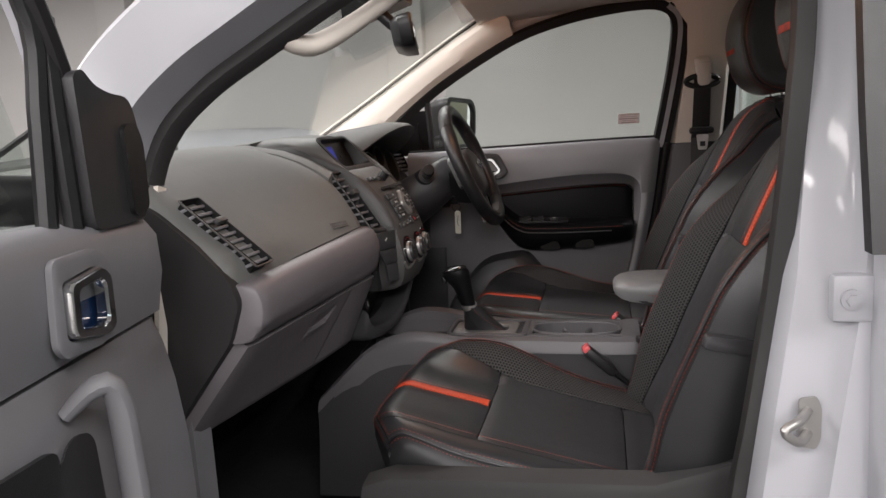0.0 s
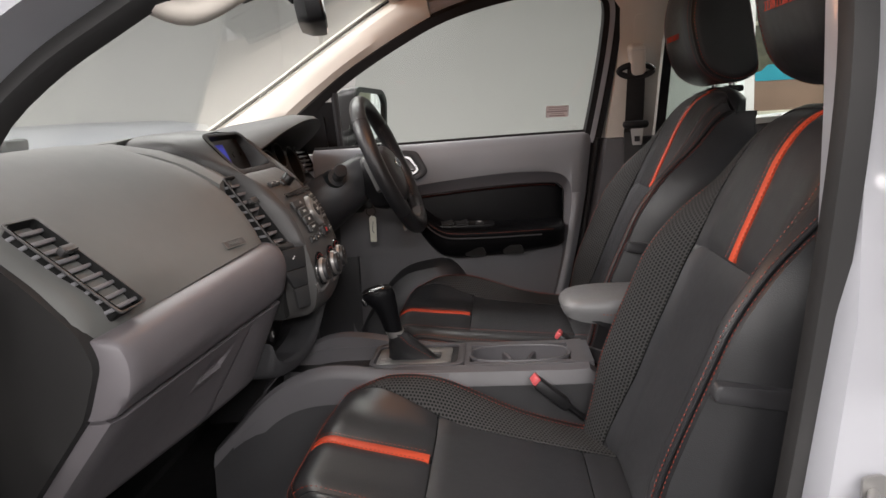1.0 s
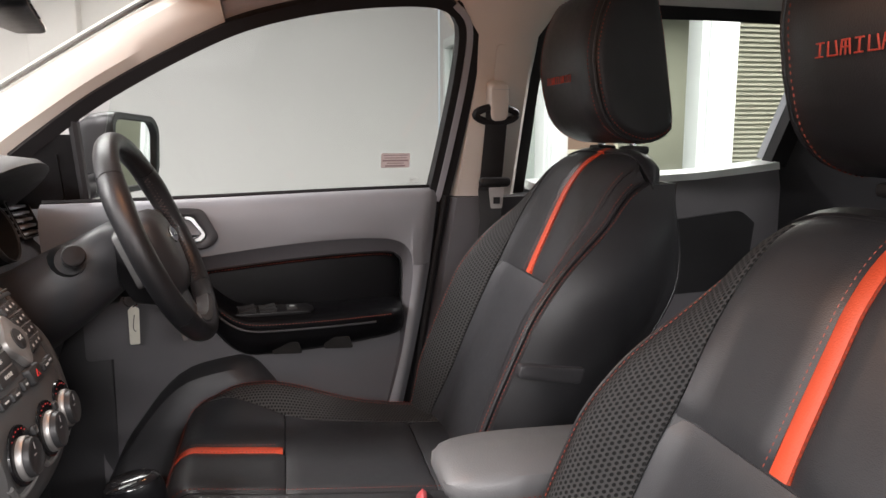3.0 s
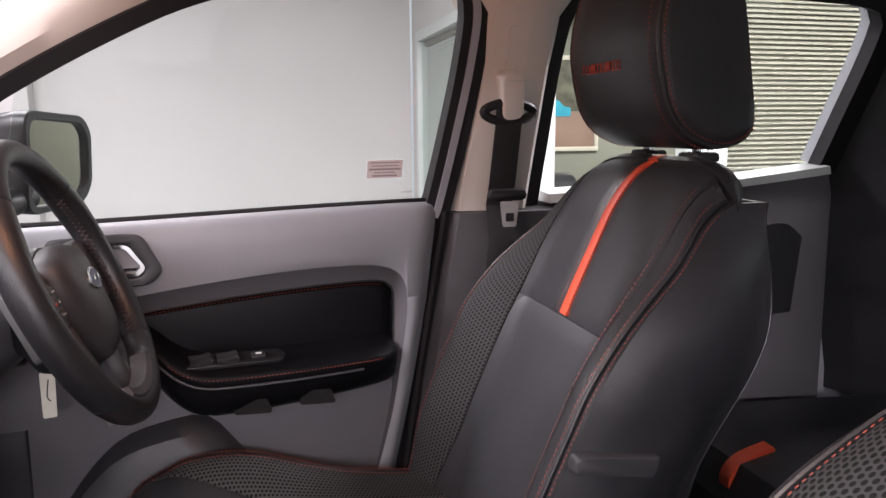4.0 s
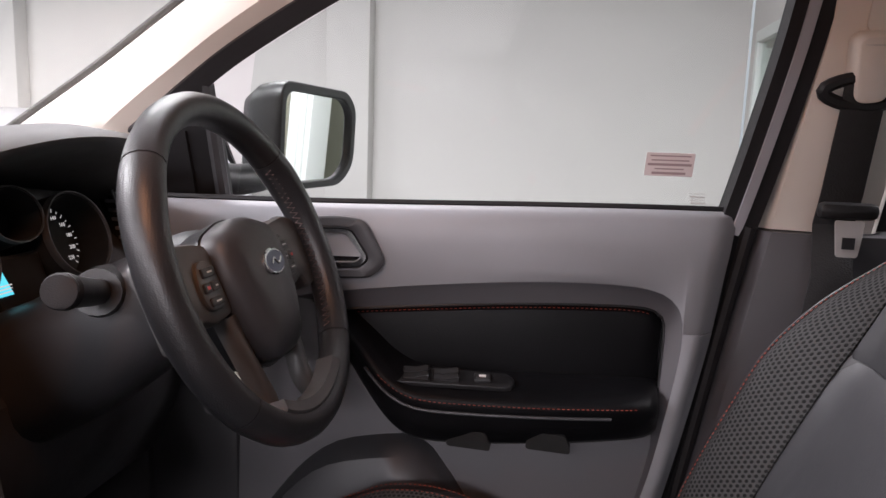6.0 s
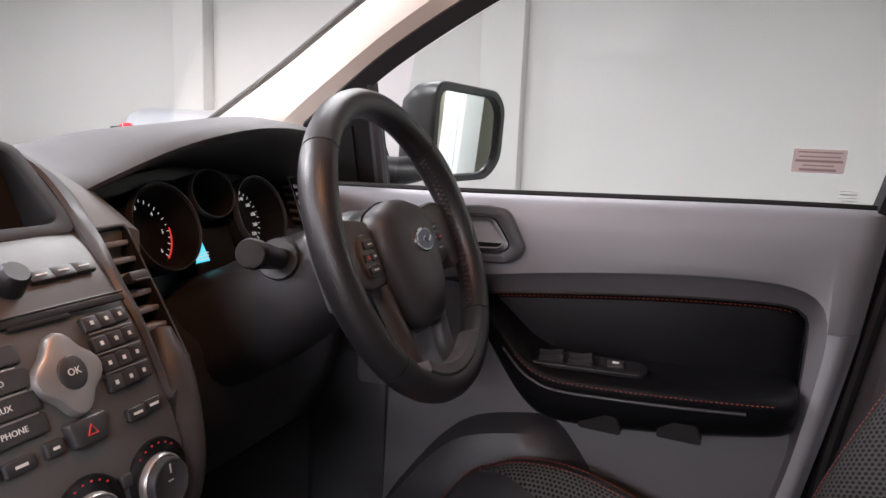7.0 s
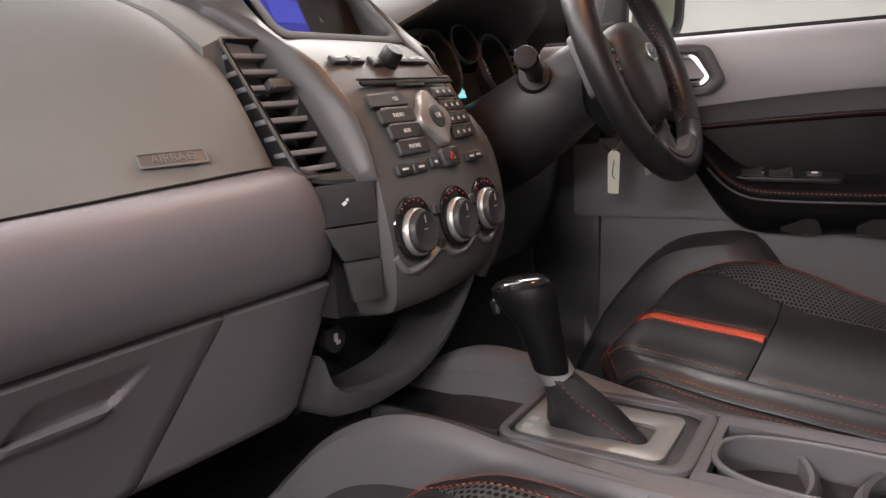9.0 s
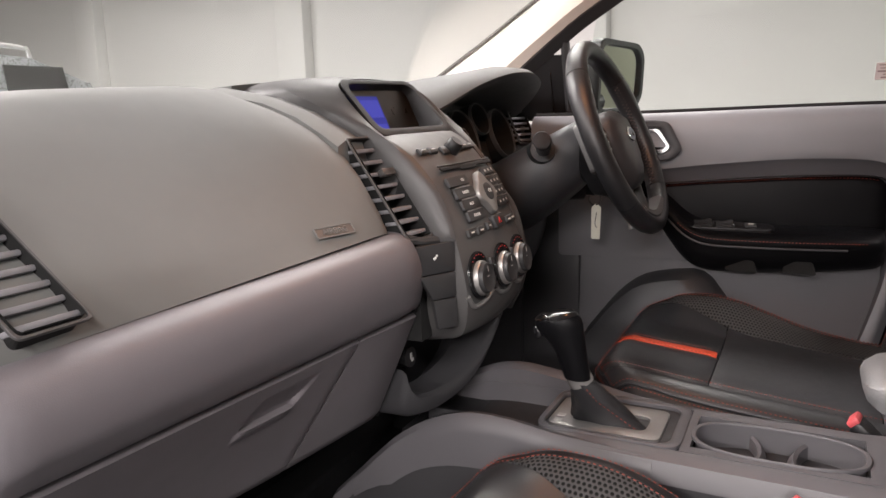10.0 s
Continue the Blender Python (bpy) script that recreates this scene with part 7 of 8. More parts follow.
def buckle(x, y, z, lean, turn_):
    b = thing("belt_buckle", "black seat belt buckle with a red release button", "belt buckle", (x, y, z - 0.1))
    m = Matrix.Translation((x, y, z)) @ Matrix.Rotation(radians(turn_), 4, "Z") @ Matrix.Rotation(radians(lean), 4, "Y")
    part("housing", moved(box(0, 0, -0.035, 0.020, 0.034, 0.075, 0.006), m), "black", b)
    part("release", moved(cat(box(0.002, 0, 0.0045, 0.016, 0.028, 0.010, 0.003)), m), "buckle_red", b, "worn red release button")
    part("stem", moved(tube([(0, 0, -0.07), (0.0, 0, -0.16)], 0.012, 8, 0.5), m), "black", b)


buckle(-0.355, -0.132, 0.967, -48, 8)
buckle(-0.292, 0.128, 0.966, -48, -10)

# ---- driver's door: trim, window, mirror ----
def door_y(x):
    return 0.70 + 0.15 * (x + 0.2)


dd = thing("driver_door", "closed driver's door with grey and black trim", "car door", (-0.5, 0.74, 0.55))
# the black recess in the trim: its outer edge on the grey moulding and its inner edge round the leather
RIM_OUT = along([(-0.72, 1.236), (-0.656, 1.246), (-0.53, 1.259), (-0.41, 1.267), (-0.31, 1.268), (-0.258, 1.264), (-0.226, 1.253), (-0.208, 1.232), (-0.203, 1.205), (-0.206, 1.160), (-0.217, 1.090), (-0.234, 1.0), (-0.262, 0.90), (-0.300, 0.78)], 70)
RIM_IN = along([(-0.72, 1.208), (-0.656, 1.217), (-0.53, 1.227), (-0.41, 1.234), (-0.31, 1.236), (-0.262, 1.235), (-0.240, 1.231), (-0.227, 1.220), (-0.2235, 1.203), (-0.2235, 1.160), (-0.2275, 1.090), (-0.243, 1.0), (-0.270, 0.90), (-0.308, 0.78)], 70)


def edge_z(line, x):
    """Height of the upper run of a rim line above x, before it turns down at the rear."""
    k = int(np.argmax(line[:, 0]))
    return float(np.interp(x, line[:k + 1, 0], line[:k + 1, 1]))


def lower_edge(x):
    return edge_z(RIM_OUT, x) if x < -0.2035 else 1.203


xs = np.r_[np.linspace(-0.90, -0.27, 22), np.linspace(-0.26, -0.204, 14), np.linspace(-0.2033, -0.143, 6)]
up = []
for x in xs:
    y, zt, zb = door_y(x), lerp(1.356, 1.364, ease(-0.8, -0.2, x)), lower_edge(x)
    tuck = 0.018 * ease(-0.172, -0.143, x) ** 2
    ring = [(x, y + 0.05, zt + 0.004), (x, y + 0.012, zt + 0.004), (x, y - 0.002, zt - 0.002), (x, y - 0.010, zt - 0.016), (x, y - 0.012, zt - 0.045), (x, y - 0.009, 1.285), (x, y - 0.006, min(1.27, zb + 0.010)), (x, y - 0.004, zb), (x, y + 0.05, zb)]
    up.append([(px - 0.115 * (1.364 - pz) * ease(-0.20, -0.155, x), min(py + tuck, y + 0.05), pz) for px, py, pz in ring])
part("upper_trim", loft(up), "grey", dd, "grey moulded upper door trim")
part("waist_seal", tube([(x, door_y(x) + 0.022, lerp(1.362, 1.370, ease(-0.8, -0.2, x))) for x in xs], 0.005, 6), "rubber", dd)
# downward-facing bevel takes the darker plastic to imitate its shade
part("recess_bevel", loft([[(a[0], door_y(a[0]) - 0.003, a[1]), tuple(lerp(np.array((a[0], door_y(a[0]) + 0.001, a[1])), np.array((b[0], door_y(b[0]) + 0.018, b[1])), 0.25)), (b[0], door_y(b[0]) + 0.018, b[1]), (b[0], door_y(b[0]) + 0.05, b[1]), (a[0], door_y(a[0]) + 0.05, a[1])] for a, b in zip(RIM_OUT, RIM_IN)]), "console", dd, "bevel round the leather insert, its shade put into the colour")


def insert(u, v):
    x = lerp(-0.72, -0.2245, u)
    z = lerp(1.07, edge_z(RIM_IN, x) - 0.001, v)
    return (x, door_y(x) + 0.030 - 0.010 * math.sin(math.pi * v) ** 0.6 * math.sin(math.pi * u) ** 0.4, z)


part("leather_insert", turned(sheet(insert, 44, 16, 0, 1, 0, 1, 0.006, 0.05)), "door_leather", dd, "black leather door insert")
part("insert_piping", tube([(q[0] - 0.001, door_y(q[0]) + 0.020, q[1] - 0.002) for q in RIM_IN[2:46]], 0.0020, 6), "leather", dd)
part("insert_stitching", stitches([(q[0] - 0.004, door_y(q[0]) + 0.0185, q[1] - 0.007) for q in RIM_IN[6:36]], r=0.0006), "thread", dd, kind="stuff")
# the rear border below the corner, and the darker lower panels
bord = []
for xi, z in [(-0.2033, 1.203)] + [tuple(q) for q in RIM_OUT[int(np.argmax(RIM_OUT[:, 0])) + 1:] if q[1] < 1.20]:
    dz = 1.203 - z
    d = -0.1615 - 0.17 * dz - 0.12 * dz ** 2
    ring = [(xi, door_y(xi) + 0.05, z)]
    for f in (0.0, 0.15, 0.3, 0.45, 0.6, 0.75, 0.88, 1.0):
        x = lerp(xi, d, f)
        ring.append((x, door_y(x) - 0.004 - 0.004 * math.sin(math.pi * f) + 0.018 * ease(d - 0.029, d, x) ** 2, z))
    bord.append(ring + [(d, door_y(d) + 0.05, z)])
part("rear_border", loft(bord), "grey", dd, "grey rear border of the door trim")
low = []
for x in np.linspace(-0.830, -0.232, 24):
    y = door_y(x)
    low.append([(x, y + 0.030, 1.075), (x, y + 0.012, 1.060), (x, y + 0.010, 0.98), (x, y + 0.006, 0.86), (x, y + 0.0, 0.78), (x, y + 0.0, 0.66), (x, y + 0.06, 0.66), (x, y + 0.06, 1.075)])
part("lower_panel", loft(low), "console", dd, "dark grey lower door panel")
part("pocket", loft([[(x, door_y(x) + 0.012, zt + 0.004), (x, door_y(x) - 0.012, zt), (x, door_y(x) - 0.034, zt - 0.012), (x, door_y(x) - 0.050, zt - 0.05), (x, door_y(x) - 0.055, 0.68), (x, door_y(x) + 0.012, 0.68)] for x, zt in along([(-0.83, 0.80), (-0.79, 0.885), (-0.755, 0.935), (-0.715, 0.985), (-0.67, 1.020), (-0.61, 1.034), (-0.55, 1.034), (-0.51, 0.99), (-0.47, 0.93), (-0.42, 0.88), (-0.25, 0.84)], 34)]), "dark", dd, "dark door pocket and speaker rim")
fo = rounded([(-0.845, 1.062), (-0.535, 1.062), (-0.570, 1.100), (-0.640, 1.185), (-0.700, 1.232), (-0.845, 1.244)], 0.010)
part("front_panel", loft([[(x, door_y(x) + d, z) for x, z in fo] for d in (0.05, 0.004, -0.001)]), "console", dd, "dark grey front part of the door trim")
# armrest and switches
ARM = along([(-0.690, 0.000, 1.226, 1.204), (-0.668, 0.006, 1.214, 1.180), (-0.642, 0.020, 1.194, 1.142), (-0.616, 0.036, 1.172, 1.104), (-0.592, 0.048, 1.150, 1.074), (-0.568, 0.056, 1.135, 1.055), (-0.538, 0.060, 1.126, 1.046), (-0.48, 0.062, 1.123, 1.044), (-0.38, 0.060, 1.121, 1.047), (-0.28, 0.052, 1.120, 1.055), (-0.242, 0.040, 1.118, 1.060), (-0.229, 0.024, 1.112, 1.068)], 46)
arms = []
for x, out, zt, zb in ARM:
    y = door_y(x)
    arms.append([(x, y + 0.035, zt + 0.014), (x, y - out + 0.026, zt + 0.008), (x, y - out + 0.007, zt + 0.001), (x, y - out + 0.001, zt - 0.005), (x, y - out, zt - 0.013), (x, y - out + 0.003, zt - 0.021), (x, y - out + 0.005, lerp(zt, zb, 0.45)), (x, y - out + 0.014, lerp(zt, zb, 0.8)), (x, y - out * 0.4 + 0.006, zb), (x, y + 0.035, zb - 0.003)])
part("armrest", loft(arms), "door_leather", dd, "black leather door armrest", smooth=60)
part("armrest_stitching", stitches([(x, door_y(x) - o - 0.0008, zt - 0.008) for x, o, zt, zb in ARM[14:-3]]), "thread", dd, kind="stuff")
part("armrest_trim", tube([(x, door_y(x) - o + 0.0005, zt - 0.021) for x, o, zt, zb in ARM[11:-6]], 0.0022, 6), "dark", dd)
for gx in (-0.475, -0.372):
    # solid near-black blocks stand in for the shade in the notches
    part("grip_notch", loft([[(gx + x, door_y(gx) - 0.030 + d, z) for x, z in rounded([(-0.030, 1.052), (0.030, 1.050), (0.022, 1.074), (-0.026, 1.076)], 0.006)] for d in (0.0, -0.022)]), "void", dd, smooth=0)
SWITCH = [(-0.016, 0.005), (0.016, 0.005), (0.0165, 0.0125), (0.012, 0.0128), (-0.004, 0.0085), (-0.016, 0.0092)]
swm = frame_at((-0.505, door_y(-0.505) - 0.026, 1.134), (1, 0.15, -0.035), (0.0, 1, 0.22))
sw = part("switch_panel", plate(rounded([(-0.085, -0.020), (0.078, -0.018), (0.088, 0.0), (0.078, 0.018), (-0.07, 0.020), (-0.088, 0.004)], 0.012), 0.006, swm, 0.002), "black", dd, "window switch panel")
for xx in (-0.046, -0.006):
    part("switch_well", moved(box(xx, 0.0, 0.0056, 0.037, 0.030, 0.002, 0.0008), swm), "void", sw)
    for yy in (-0.0072, 0.0072):
        rocker = part("window_switch", moved(loft([[(xx + x, yy - 0.0062, z) for x, z in SWITCH], [(xx + x, yy + 0.0062, z) for x, z in SWITCH]]), swm), "button", sw)
        part("switch_edge", moved(tube([(xx + 0.0160, yy - 0.0058, 0.0132), (xx + 0.0160, yy + 0.0058, 0.0132)], 0.0013, 6), swm), "chrome", rocker, "thin chrome edge")
lock = part("lock_switch", moved(box(0.042, 0.0, 0.0075, 0.022, 0.017, 0.006, 0.002), swm), "button", sw)
part("lock_mark", moved(box(0.042, 0.0, 0.0107, 0.009, 0.005, 0.0006), swm), "mark", lock, smooth=0)


def door_handle(m, parent, glow_blue=False):
    outer = [(-0.088, -0.042), (0.048, -0.038), (0.068, -0.018), (0.040, 0.038), (0.008, 0.042), (-0.088, 0.038)]
    mid = [(-0.066, -0.029), (0.034, -0.026), (0.046, -0.013), (0.022, 0.026), (0.006, 0.028), (-0.066, 0.026)]
    core_ = [(-0.060, -0.019), (0.027, -0.017), (0.035, -0.009), (0.014, 0.018), (0.004, 0.019), (-0.060, 0.018)]
    h = part("handle_surround", ring_plate(rounded(outer, 0.012, 5), rounded(mid, 0.008, 5), 0.009, m), "dark", parent, "dark handle surround")
    part("handle_cup", plate(rounded(mid, 0.008, 5), 0.002, m @ Matrix.Translation((0, 0, -0.006))), "gloss", h)
    part("release_lever", ring_plate(rounded([(x * 0.97, y * 0.95) for x, y in mid], 0.008, 5), rounded(core_, 0.006, 5), 0.011, m @ Matrix.Translation((0, 0, -0.003))), "chrome", h, "chrome door release lever")


door_handle(frame_at((-0.662, door_y(-0.662) - 0.014, 1.306), (1, 0.15, 0), (0, 0, 1)), dd)
# mirror corner, window glass, stickers
part("mirror_corner", loft([[(x, side_y(x, z) - d, z) for x, z in ((-0.965, 1.35), (-0.835, 1.35), (-0.835, 1.485), (-0.86, 1.485), (-0.95, 1.42))] for d in (-0.03, 0.010)]), "black", dd, "black mirror corner cover", smooth=0)
part("corner_post", tube([(-0.832, side_y(-0.832, 1.345) - 0.006, 1.345), (-0.832, side_y(-0.832, 1.51) - 0.004, 1.51)], 0.010, 8), "dark", dd)
part("corner_grille", loft([[(x, side_y(x, z) - d, z) for x, z in ((-0.945, 1.36), (-0.865, 1.36), (-0.865, 1.45), (-0.93, 1.41))] for d in (0.008, 0.016)]), "black", dd, smooth=0)
gl = part("window_glass", loft([[(x, side_y(x, z) + d, z) for x, z in [(-0.83, 1.33), (-0.166, 1.33)] + WIN[::-1][1:-2]] for d in (0.010, 0.014)]), "glass", dd, smooth=0)
gl.visible_shadow = False
part("outer_skin", loft([[(x, 0.80, 0.52), (x, 0.86, 0.7), (x, 0.86, 1.1), (x, 0.80, 1.34), (x, 0.77, 1.34), (x, 0.79, 1.1), (x, 0.78, 0.55)] for x in (-1.0, -0.6, -0.14)]), "paint", dd)


def sticker(x0, x1, z0, z1, mat, lines, name, label):
    st_ = thing(name, label, "sticker", ((x0 + x1) / 2, 0.72, z0))
    c = ((x0 + x1) / 2, side_y((x0 + x1) / 2, (z0 + z1) / 2) + 0.0085, (z0 + z1) / 2)
    m = frame_at(c, (1, 0.12, 0), (0, -0.3, 1))
    w, h = x1 - x0, z1 - z0
    if mat:
        part("label", plate(rounded([(-w / 2, -h / 2), (w / 2, -h / 2), (w / 2, h / 2), (-w / 2, h / 2)], 0.001, 2), 0.0006, m), mat, st_, smooth=0)
    bars = [moved(box(dx * w, (0.5 - (k + 0.7) / (len(lines) + 0.4)) * h, 0.0009, ww * w, 0.05 * h if t else 0.10 * h, 0.0003), m) for k, (dx, ww, t) in enumerate(lines)]
    part("print_block", cat(*bars), "ink" if mat else "mark", st_, smooth=0)


sticker(-0.268, -0.205, 1.412, 1.444, "paper", [(0, 0.84, 1), (0, 0.78, 1), (0, 0.9, 0), (0, 0.6, 1), (0, 0.7, 0)], "window_sticker", "pale pink printed service sticker on the window")
sticker(-0.208, -0.183, 1.374, 1.394, None, [(0, 0.9, 1), (0, 0.8, 0), (0, 0.9, 1), (0.1, 0.8, 0)], "glass_mark", "small etched glass mark in the window corner")


def door_mirror():
    mo = thing("door_mirror", "black door mirror reflecting the showroom", "mirror", (-0.85, 0.9, 1.4))
    m = frame_at((-0.795, 0.885, 1.437), (0.30, 1, 0.0), (0.06, 0.0, 1))
    out = rounded([(-0.098, -0.078), (0.075, -0.075), (0.112, -0.04), (0.112, 0.06), (0.085, 0.088), (-0.098, 0.096)], [0.03, 0.04, 0.03, 0.035, 0.03, 0.03], 5)
    inn = [(x * 0.86, y * 0.84) for x, y in out]
    part("mirror_shell", moved(loft([[(x * k, y * k, z) for x, y in out] for k, z in ((0.35, -0.105), (0.72, -0.085), (0.93, -0.045), (1.0, -0.008), (1.0, 0.0))]), m), "black", mo)
    part("mirror_lip", ring_plate(out, inn, 0.014, m), "black", mo)
    part("mirror_glass", plate(inn, 0.002, m @ Matrix.Translation((0, 0, 0.003))), "mirror", mo, "mirror glass", smooth=0)
    part("mirror_arm", tube([(-0.90, 0.68, 1.385), (-0.86, 0.76, 1.378), (-0.83, 0.83, 1.39)], [0.035, 0.03, 0.03], 12, 0.8, 10), "black", mo)


door_mirror()

# ---- passenger's door, standing open ----
pd = thing("passenger_door", "open white passenger door with grey inner trim", "car door", (-0.85, -1.1, 0.55))
PO, PA, PN = Vector((-0.868, -0.785, 0)), Vector((0.17, -0.985, 0)), Vector((0.985, 0.17, 0))


def pdoor(a, n, z):
    """World place on the open door: a metres out from its hinge end, n proud of the trim, z up."""
    return tuple(PO + PA * a + PN * n + Vector((0, 0, z)))


pt = []
for a, z0 in ((-0.012, 1.33), (0.0, 1.338), (0.05, 1.340), (0.15, 1.343), (0.3, 1.347), (0.6, 1.352), (0.95, 1.355)):
    pt.append([pdoor(a, -0.08, z0 + 0.006), pdoor(a, -0.03, z0 + 0.008), pdoor(a, -0.008, z0), pdoor(a, 0.002, z0 - 0.014), pdoor(a, 0.004, z0 - 0.06), pdoor(a, 0.0, 1.25), pdoor(a, -0.006, 1.218), pdoor(a, -0.03, 1.214), pdoor(a, -0.08, 1.214)])
part("upper_trim", loft(pt), "grey", pd, "grey moulded upper door trim")
pl = []
for z, a0, n in ((1.213, 0.003, -0.008), (1.18, -0.002, 0.004), (1.13, -0.010, 0.010), (1.05, -0.024, 0.012), (0.98, -0.028, 0.012), (0.90, -0.028, 0.012), (0.66, -0.02, 0.012)):
    pl.append([pdoor(a0, -0.07, z), pdoor(a0, -0.01, z), pdoor(a0 + 0.010, n, z), pdoor(0.3, n, z), pdoor(0.6, n, z), pdoor(0.95, n, z), pdoor(0.95, -0.07, z)])
part("lower_trim", loft(pl), "grey", pd, "grey lower door trim")
pm = frame_at(pdoor(0.172, 0.004, 1.268), tuple(-PA), (0, 0, 1))
psur = part("handle_surround", ring_plate(rounded([(-0.068, -0.026), (-0.054, -0.040), (0.013, -0.044), (0.042, -0.034), (0.043, 0.044), (0.016, 0.058), (-0.060, 0.057)], 0.012, 5), rounded([(-0.050, -0.020), (-0.044, -0.025), (0.010, -0.034), (0.028, -0.030), (0.030, 0.030), (0.014, 0.040), (-0.048, 0.034)], 0.008, 5), 0.008, pm), "grey", pd, "grey handle surround")
# the cup's blue reflection is painted in as its base colour
part("handle_cup", plate(rounded([(-0.050, -0.024), (0.010, -0.034), (0.028, -0.030), (0.030, 0.030), (0.014, 0.040), (-0.048, 0.034)], 0.008, 5), 0.001, pm @ Matrix.Translation((0, 0, -0.002))), material("blue_reflection_cup", (0.01, 0.03, 0.09), 0.2), psur)
part("release_lever", ring_plate(rounded([(-0.050, -0.021), (0.010, -0.033), (0.029, -0.029), (0.030, 0.028), (0.015, 0.039), (-0.048, 0.032)], 0.009, 6), rounded([(-0.037, -0.014), (0.004, -0.021), (0.014, -0.017), (0.015, 0.019), (0.007, 0.027), (-0.034, 0.023)], 0.007, 6), 0.013, pm @ Matrix.Translation((0, 0, 0.003))), "chrome", psur, "chrome door release lever")
part("door_pull", tube([pdoor(0.240, 0.008, 1.178), pdoor(0.232, 0.030, 1.199), pdoor(0.222, 0.044, 1.202), pdoor(0.215, 0.049, 1.178), pdoor(0.211, 0.050, 1.125), pdoor(0.208, 0.050, 1.06), pdoor(0.206, 0.046, 1.0), pdoor(0.204, 0.03, 0.95)], [0.010, 0.015, 0.0175, 0.018, 0.018, 0.018, 0.017, 0.014], 12, 0.75, 40), "grey", pd, "curved grey door pull")
RO = rounded([(0.208, 1.150), (0.250, 1.160), (0.300, 1.10), (0.310, 0.92), (0.190, 0.92)], 0.03, 6)
part("pull_recess", loft([[pdoor(a, n, z) for a, z in RO] for n in (0.0125, 0.0145)]), "dark", pd)
part("leather_insert", loft([[pdoor(a, n, z) for a, z in rounded([(0.27, 1.16), (0.62, 1.19), (0.62, 1.04), (0.30, 1.04)], 0.02)] for n in (0.012, 0.018)]), "leather", pd)
part("armrest", loft([[pdoor(a, 0.01, zt), pdoor(a, o, zt - 0.004), pdoor(a, o + 0.004, zt - 0.03), pdoor(a, o * 0.5, zt - 0.09), pdoor(a, 0.01, zt - 0.1)] for a, o, zt in ((0.24, 0.03, 1.06), (0.28, 0.06, 1.07), (0.6, 0.06, 1.08), (0.66, 0.02, 1.07))]), "leather", pd)
sail = rounded([(0.0, 0.0), (0.125, 0.0), (0.132, 0.165), (0.112, 0.172), (0.092, 0.156), (0.06, 0.148), (0.012, 0.146), (-0.004, 0.10)], 0.02, 4)
part("mirror_corner", loft([[pdoor(a, n, 1.338 + z) for a, z in sail] for n in (-0.05, -0.012, 0.0)]), "dark", pd, "dark mirror corner cover with tweeter")
part("tweeter_panel", loft([[pdoor(0.004 + a, n, 1.35 + z) for a, z in rounded([(0.0, 0.0), (0.042, -0.004), (0.044, 0.10), (0.012, 0.105), (-0.002, 0.08)], 0.012)] for n in (0.0, 0.006)]), "black", pd)
part("window_channel", tube([pdoor(0.085, -0.02, 1.40), pdoor(0.12, -0.02, 1.50), pdoor(0.155, -0.03, 1.60), pdoor(0.24, -0.05, 1.72)], 0.014, 8, smooth=20), "rubber", pd)
part("glass_run", cat(tube([pdoor(0.135, -0.02, 1.34), pdoor(0.135, -0.022, 1.46), pdoor(0.128, -0.026, 1.56)], 0.012, 8), tube([pdoor(0.165, -0.03, 1.33), pdoor(0.150, -0.03, 1.46), pdoor(0.145, -0.03, 1.56), pdoor(0.2, -0.05, 1.68)], 0.011, 8, smooth=14)), "black", pd)
part("window_frame", tube([pdoor(0.10, -0.045, 1.52), pdoor(0.14, -0.05, 1.62), pdoor(0.24, -0.07, 1.74), pdoor(0.42, -0.09, 1.80), pdoor(0.75, -0.10, 1.80), pdoor(0.9, -0.09, 1.72), pdoor(0.95, -0.06, 1.36)], 0.02, 8, smooth=30), "paint", pd)
gp_ = part("window_glass", loft([[pdoor(a, n - 0.25 * (z - 1.34), z) for a, z in ((0.15, 1.32), (0.15, 1.58), (0.26, 1.71), (0.42, 1.77), (0.86, 1.77), (0.93, 1.32))] for n in (-0.035, -0.031)]), "glass", pd, smooth=0)
gp_.visible_shadow = False
part("outer_skin", loft([[pdoor(a, -0.085, z) for a in (-0.04, 0.4, 0.97)] + [pdoor(a, -0.12 if 0.6 < z < 1.25 else -0.10, z) for a in (0.97, 0.4, -0.04)] for z in (0.5, 0.65, 1.0, 1.2, 1.33)]), "paint", pd)
mpo = thing("door_mirror", "black door mirror on the open passenger door", "mirror", pdoor(0.16, -0.2, 1.35))
part("mirror_shell", moved(loft([[(x * k, y * k, z) for x, y in rounded([(-0.09, -0.08), (0.09, -0.08), (0.09, 0.09), (-0.09, 0.09)], 0.04, 5)] for k, z in ((0.4, -0.09), (0.85, -0.06), (1.0, 0.0), (0.96, 0.01))]), frame_at(pdoor(0.22, -0.24, 1.43), tuple(PN), (0, 0, 1))), "black", mpo)
part("mirror_arm", tube([pdoor(0.06, -0.10, 1.37), pdoor(0.16, -0.2, 1.385)], 0.03, 10), "black", mpo)

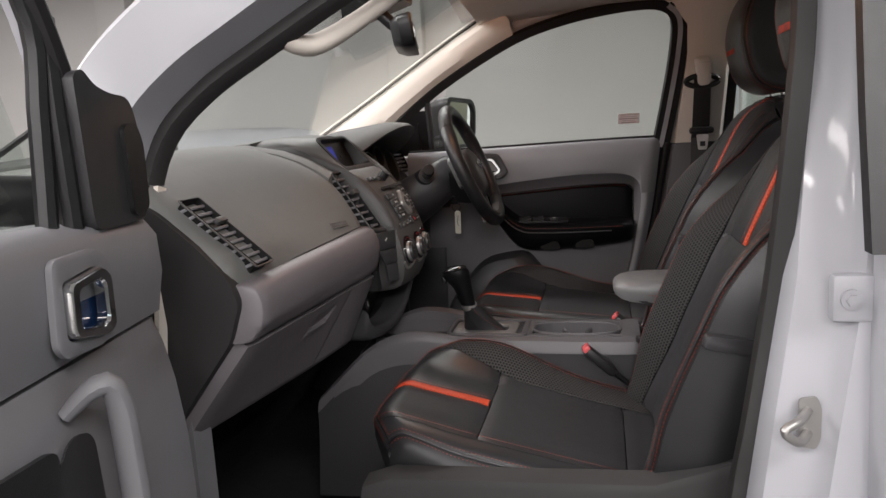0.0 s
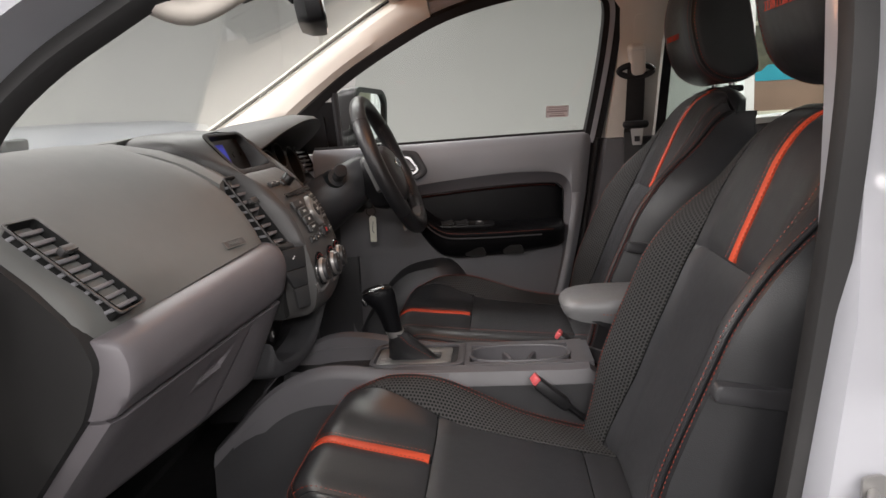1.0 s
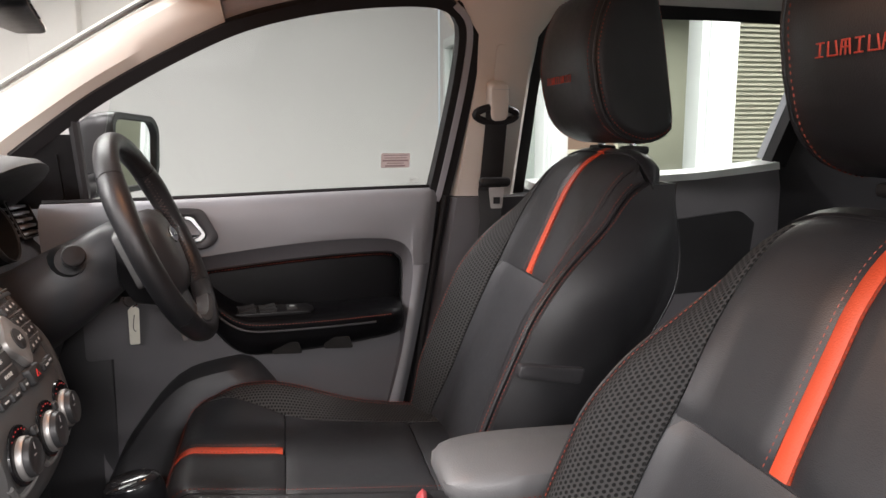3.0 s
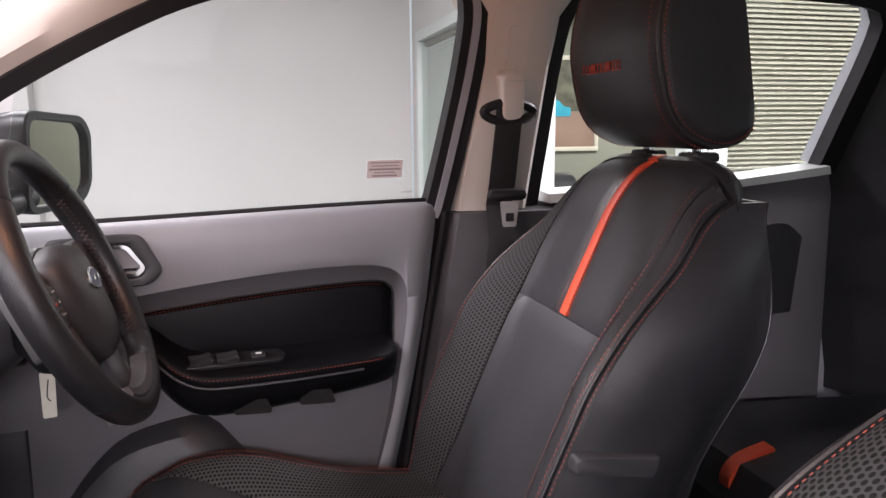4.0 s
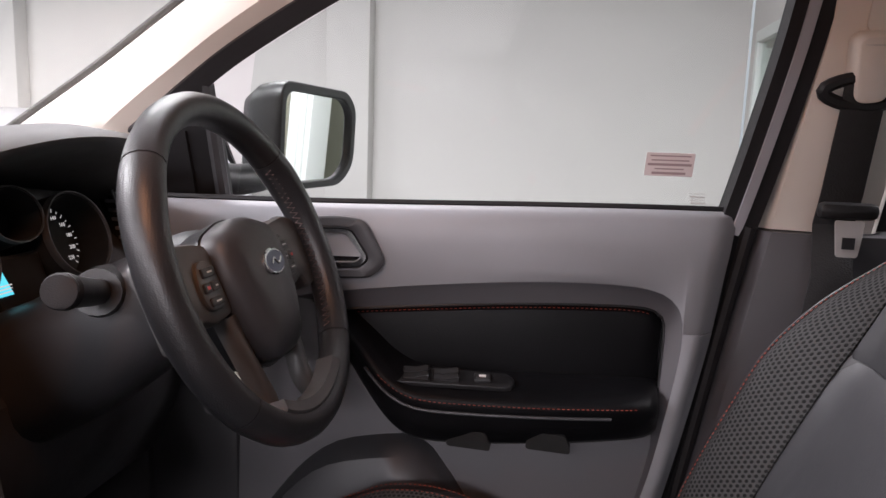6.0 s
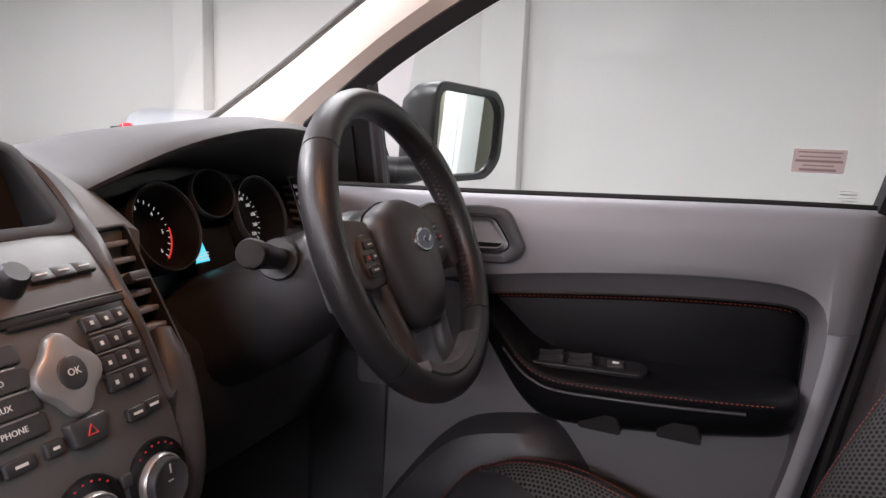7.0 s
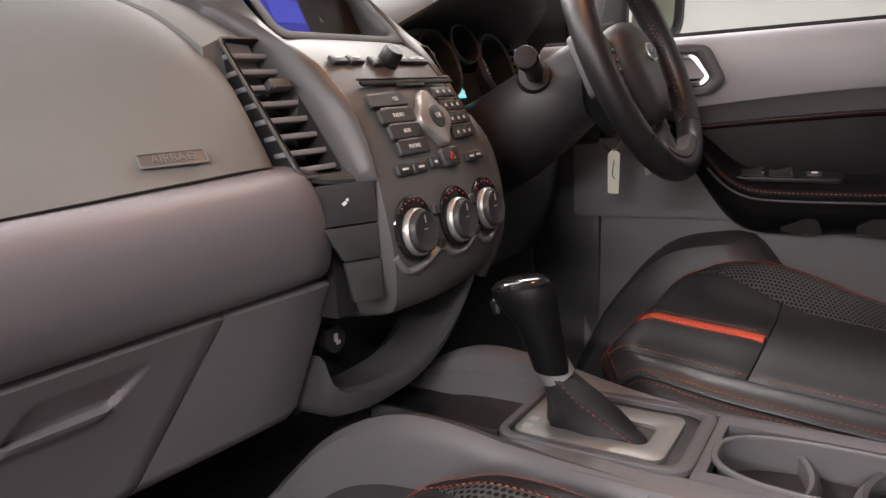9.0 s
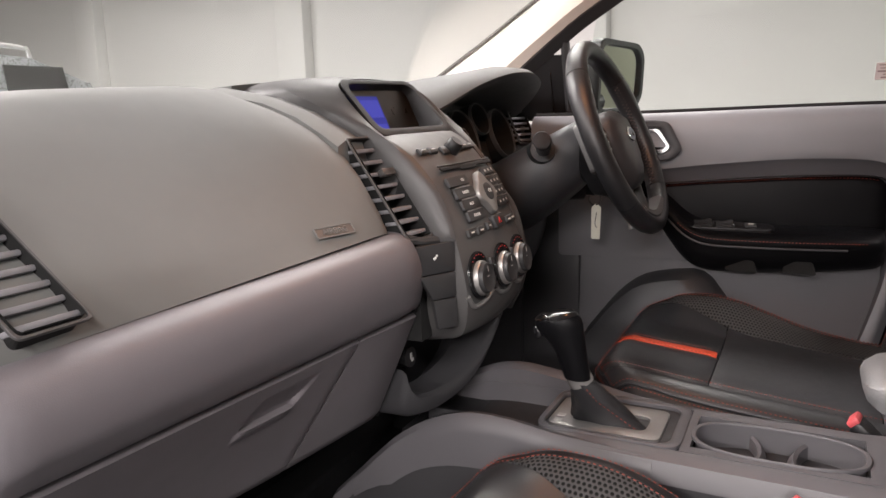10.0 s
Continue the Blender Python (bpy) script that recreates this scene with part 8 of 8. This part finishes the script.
# ---- other cars in the bay ----
def parked_car(x, y, turn_, paint_, label, tall, rails):
    c = thing("parked_car", label, "car", (x, y, 0))
    m = Matrix.Translation((x, y, 0)) @ Matrix.Rotation(radians(turn_), 4, "Z")
    hull = []
    for s, zb, zt, w in ((-2.1, 0.45, 0.68, 0.70), (-2.0, 0.3, 0.85, 0.82), (-1.2, 0.25, 0.98, 0.88), (0.0, 0.25, 1.02, 0.9), (1.5, 0.25, 1.05, 0.88), (1.95, 0.3, 1.0, 0.84), (2.05, 0.45, 0.8, 0.74)):
        hull.append([(s, -w, zb), (s, -w - 0.02, lerp(zb, zt, 0.6)), (s, -w + 0.05, zt), (s, w - 0.05, zt), (s, w + 0.02, lerp(zb, zt, 0.6)), (s, w, zb)])
    part("body_shell", moved(loft(hull), m), paint_, c)
    cab = []
    for s, zt, w in ((-1.25, 1.0, 0.78), (-0.75, tall - 0.12, 0.66), (-0.45, tall - 0.02, 0.62), (0.3, tall, 0.62), (1.2, tall - 0.05, 0.62), (1.65, tall - 0.22, 0.64), (1.95, 1.02, 0.74)):
        cab.append([(s, -0.80, 1.0), (s, -lerp(0.80, w, 0.5), lerp(1.0, zt, 0.5)), (s, -w, zt - 0.01), (s, 0, zt), (s, w, zt - 0.01), (s, lerp(0.80, w, 0.5), lerp(1.0, zt, 0.5)), (s, 0.80, 1.0)])
    part("cabin", moved(loft(cab), m), paint_, c)
    for sd in (-1, 1):
        for a, b in ((-0.85, -0.1), (0.0, 0.8), (0.9, 1.5)):
            part("side_window", moved(loft([[(a + 0.05, sd * 0.79, 1.08), (b - 0.05, sd * 0.79, 1.08), (b - 0.1 if b > 1 else b - 0.05, sd * 0.675, tall - 0.12), (a + (0.28 if a < -0.5 else 0.05), sd * 0.675, tall - 0.12)], [(a + 0.05, sd * 0.80, 1.08), (b - 0.05, sd * 0.80, 1.08), (b - 0.1 if b > 1 else b - 0.05, sd * 0.685, tall - 0.12), (a + (0.28 if a < -0.5 else 0.05), sd * 0.685, tall - 0.12)]]), m), "dusk", c, smooth=0)
        if rails:
            part("roof_rail", moved(tube([(-0.6, sd * 0.55, tall - 0.03), (-0.5, sd * 0.56, tall + 0.04), (1.1, sd * 0.56, tall + 0.02), (1.25, sd * 0.55, tall - 0.06)], 0.018, 8, smooth=20), m), "silver", c)
        part("tail_lamp", moved(box(1.52 if not rails else 2.02, sd * 0.60, tall - 0.125 if not rails else 0.95, 0.06, 0.06, 0.05, 0.015), m), "red_lamp", c)
        for ax in (-1.3, 1.3):
            part("wheel", moved(tube([(ax, sd * 0.66, 0.33), (ax, sd * 0.90, 0.33)], 0.33, 20), m), "rubber", c)
    part("rear_window", moved(loft([[(1.70, -0.55, tall - 0.24), (1.70, 0.55, tall - 0.24), (1.96, 0.62, 1.06), (1.96, -0.62, 1.06)], [(1.72, -0.55, tall - 0.22), (1.72, 0.55, tall - 0.22), (1.99, 0.62, 1.06), (1.99, -0.62, 1.06)]]), m), "dusk", c, smooth=0)
    return c


parked_car(-6.0, 1.35, 90, "silver_paint", "silver wagon with roof rails parked ahead", 1.88, True)
parked_car(-3.55, 3.93, -51, "paint", "white hatchback with red tail lamps by the wall", 1.53, False)
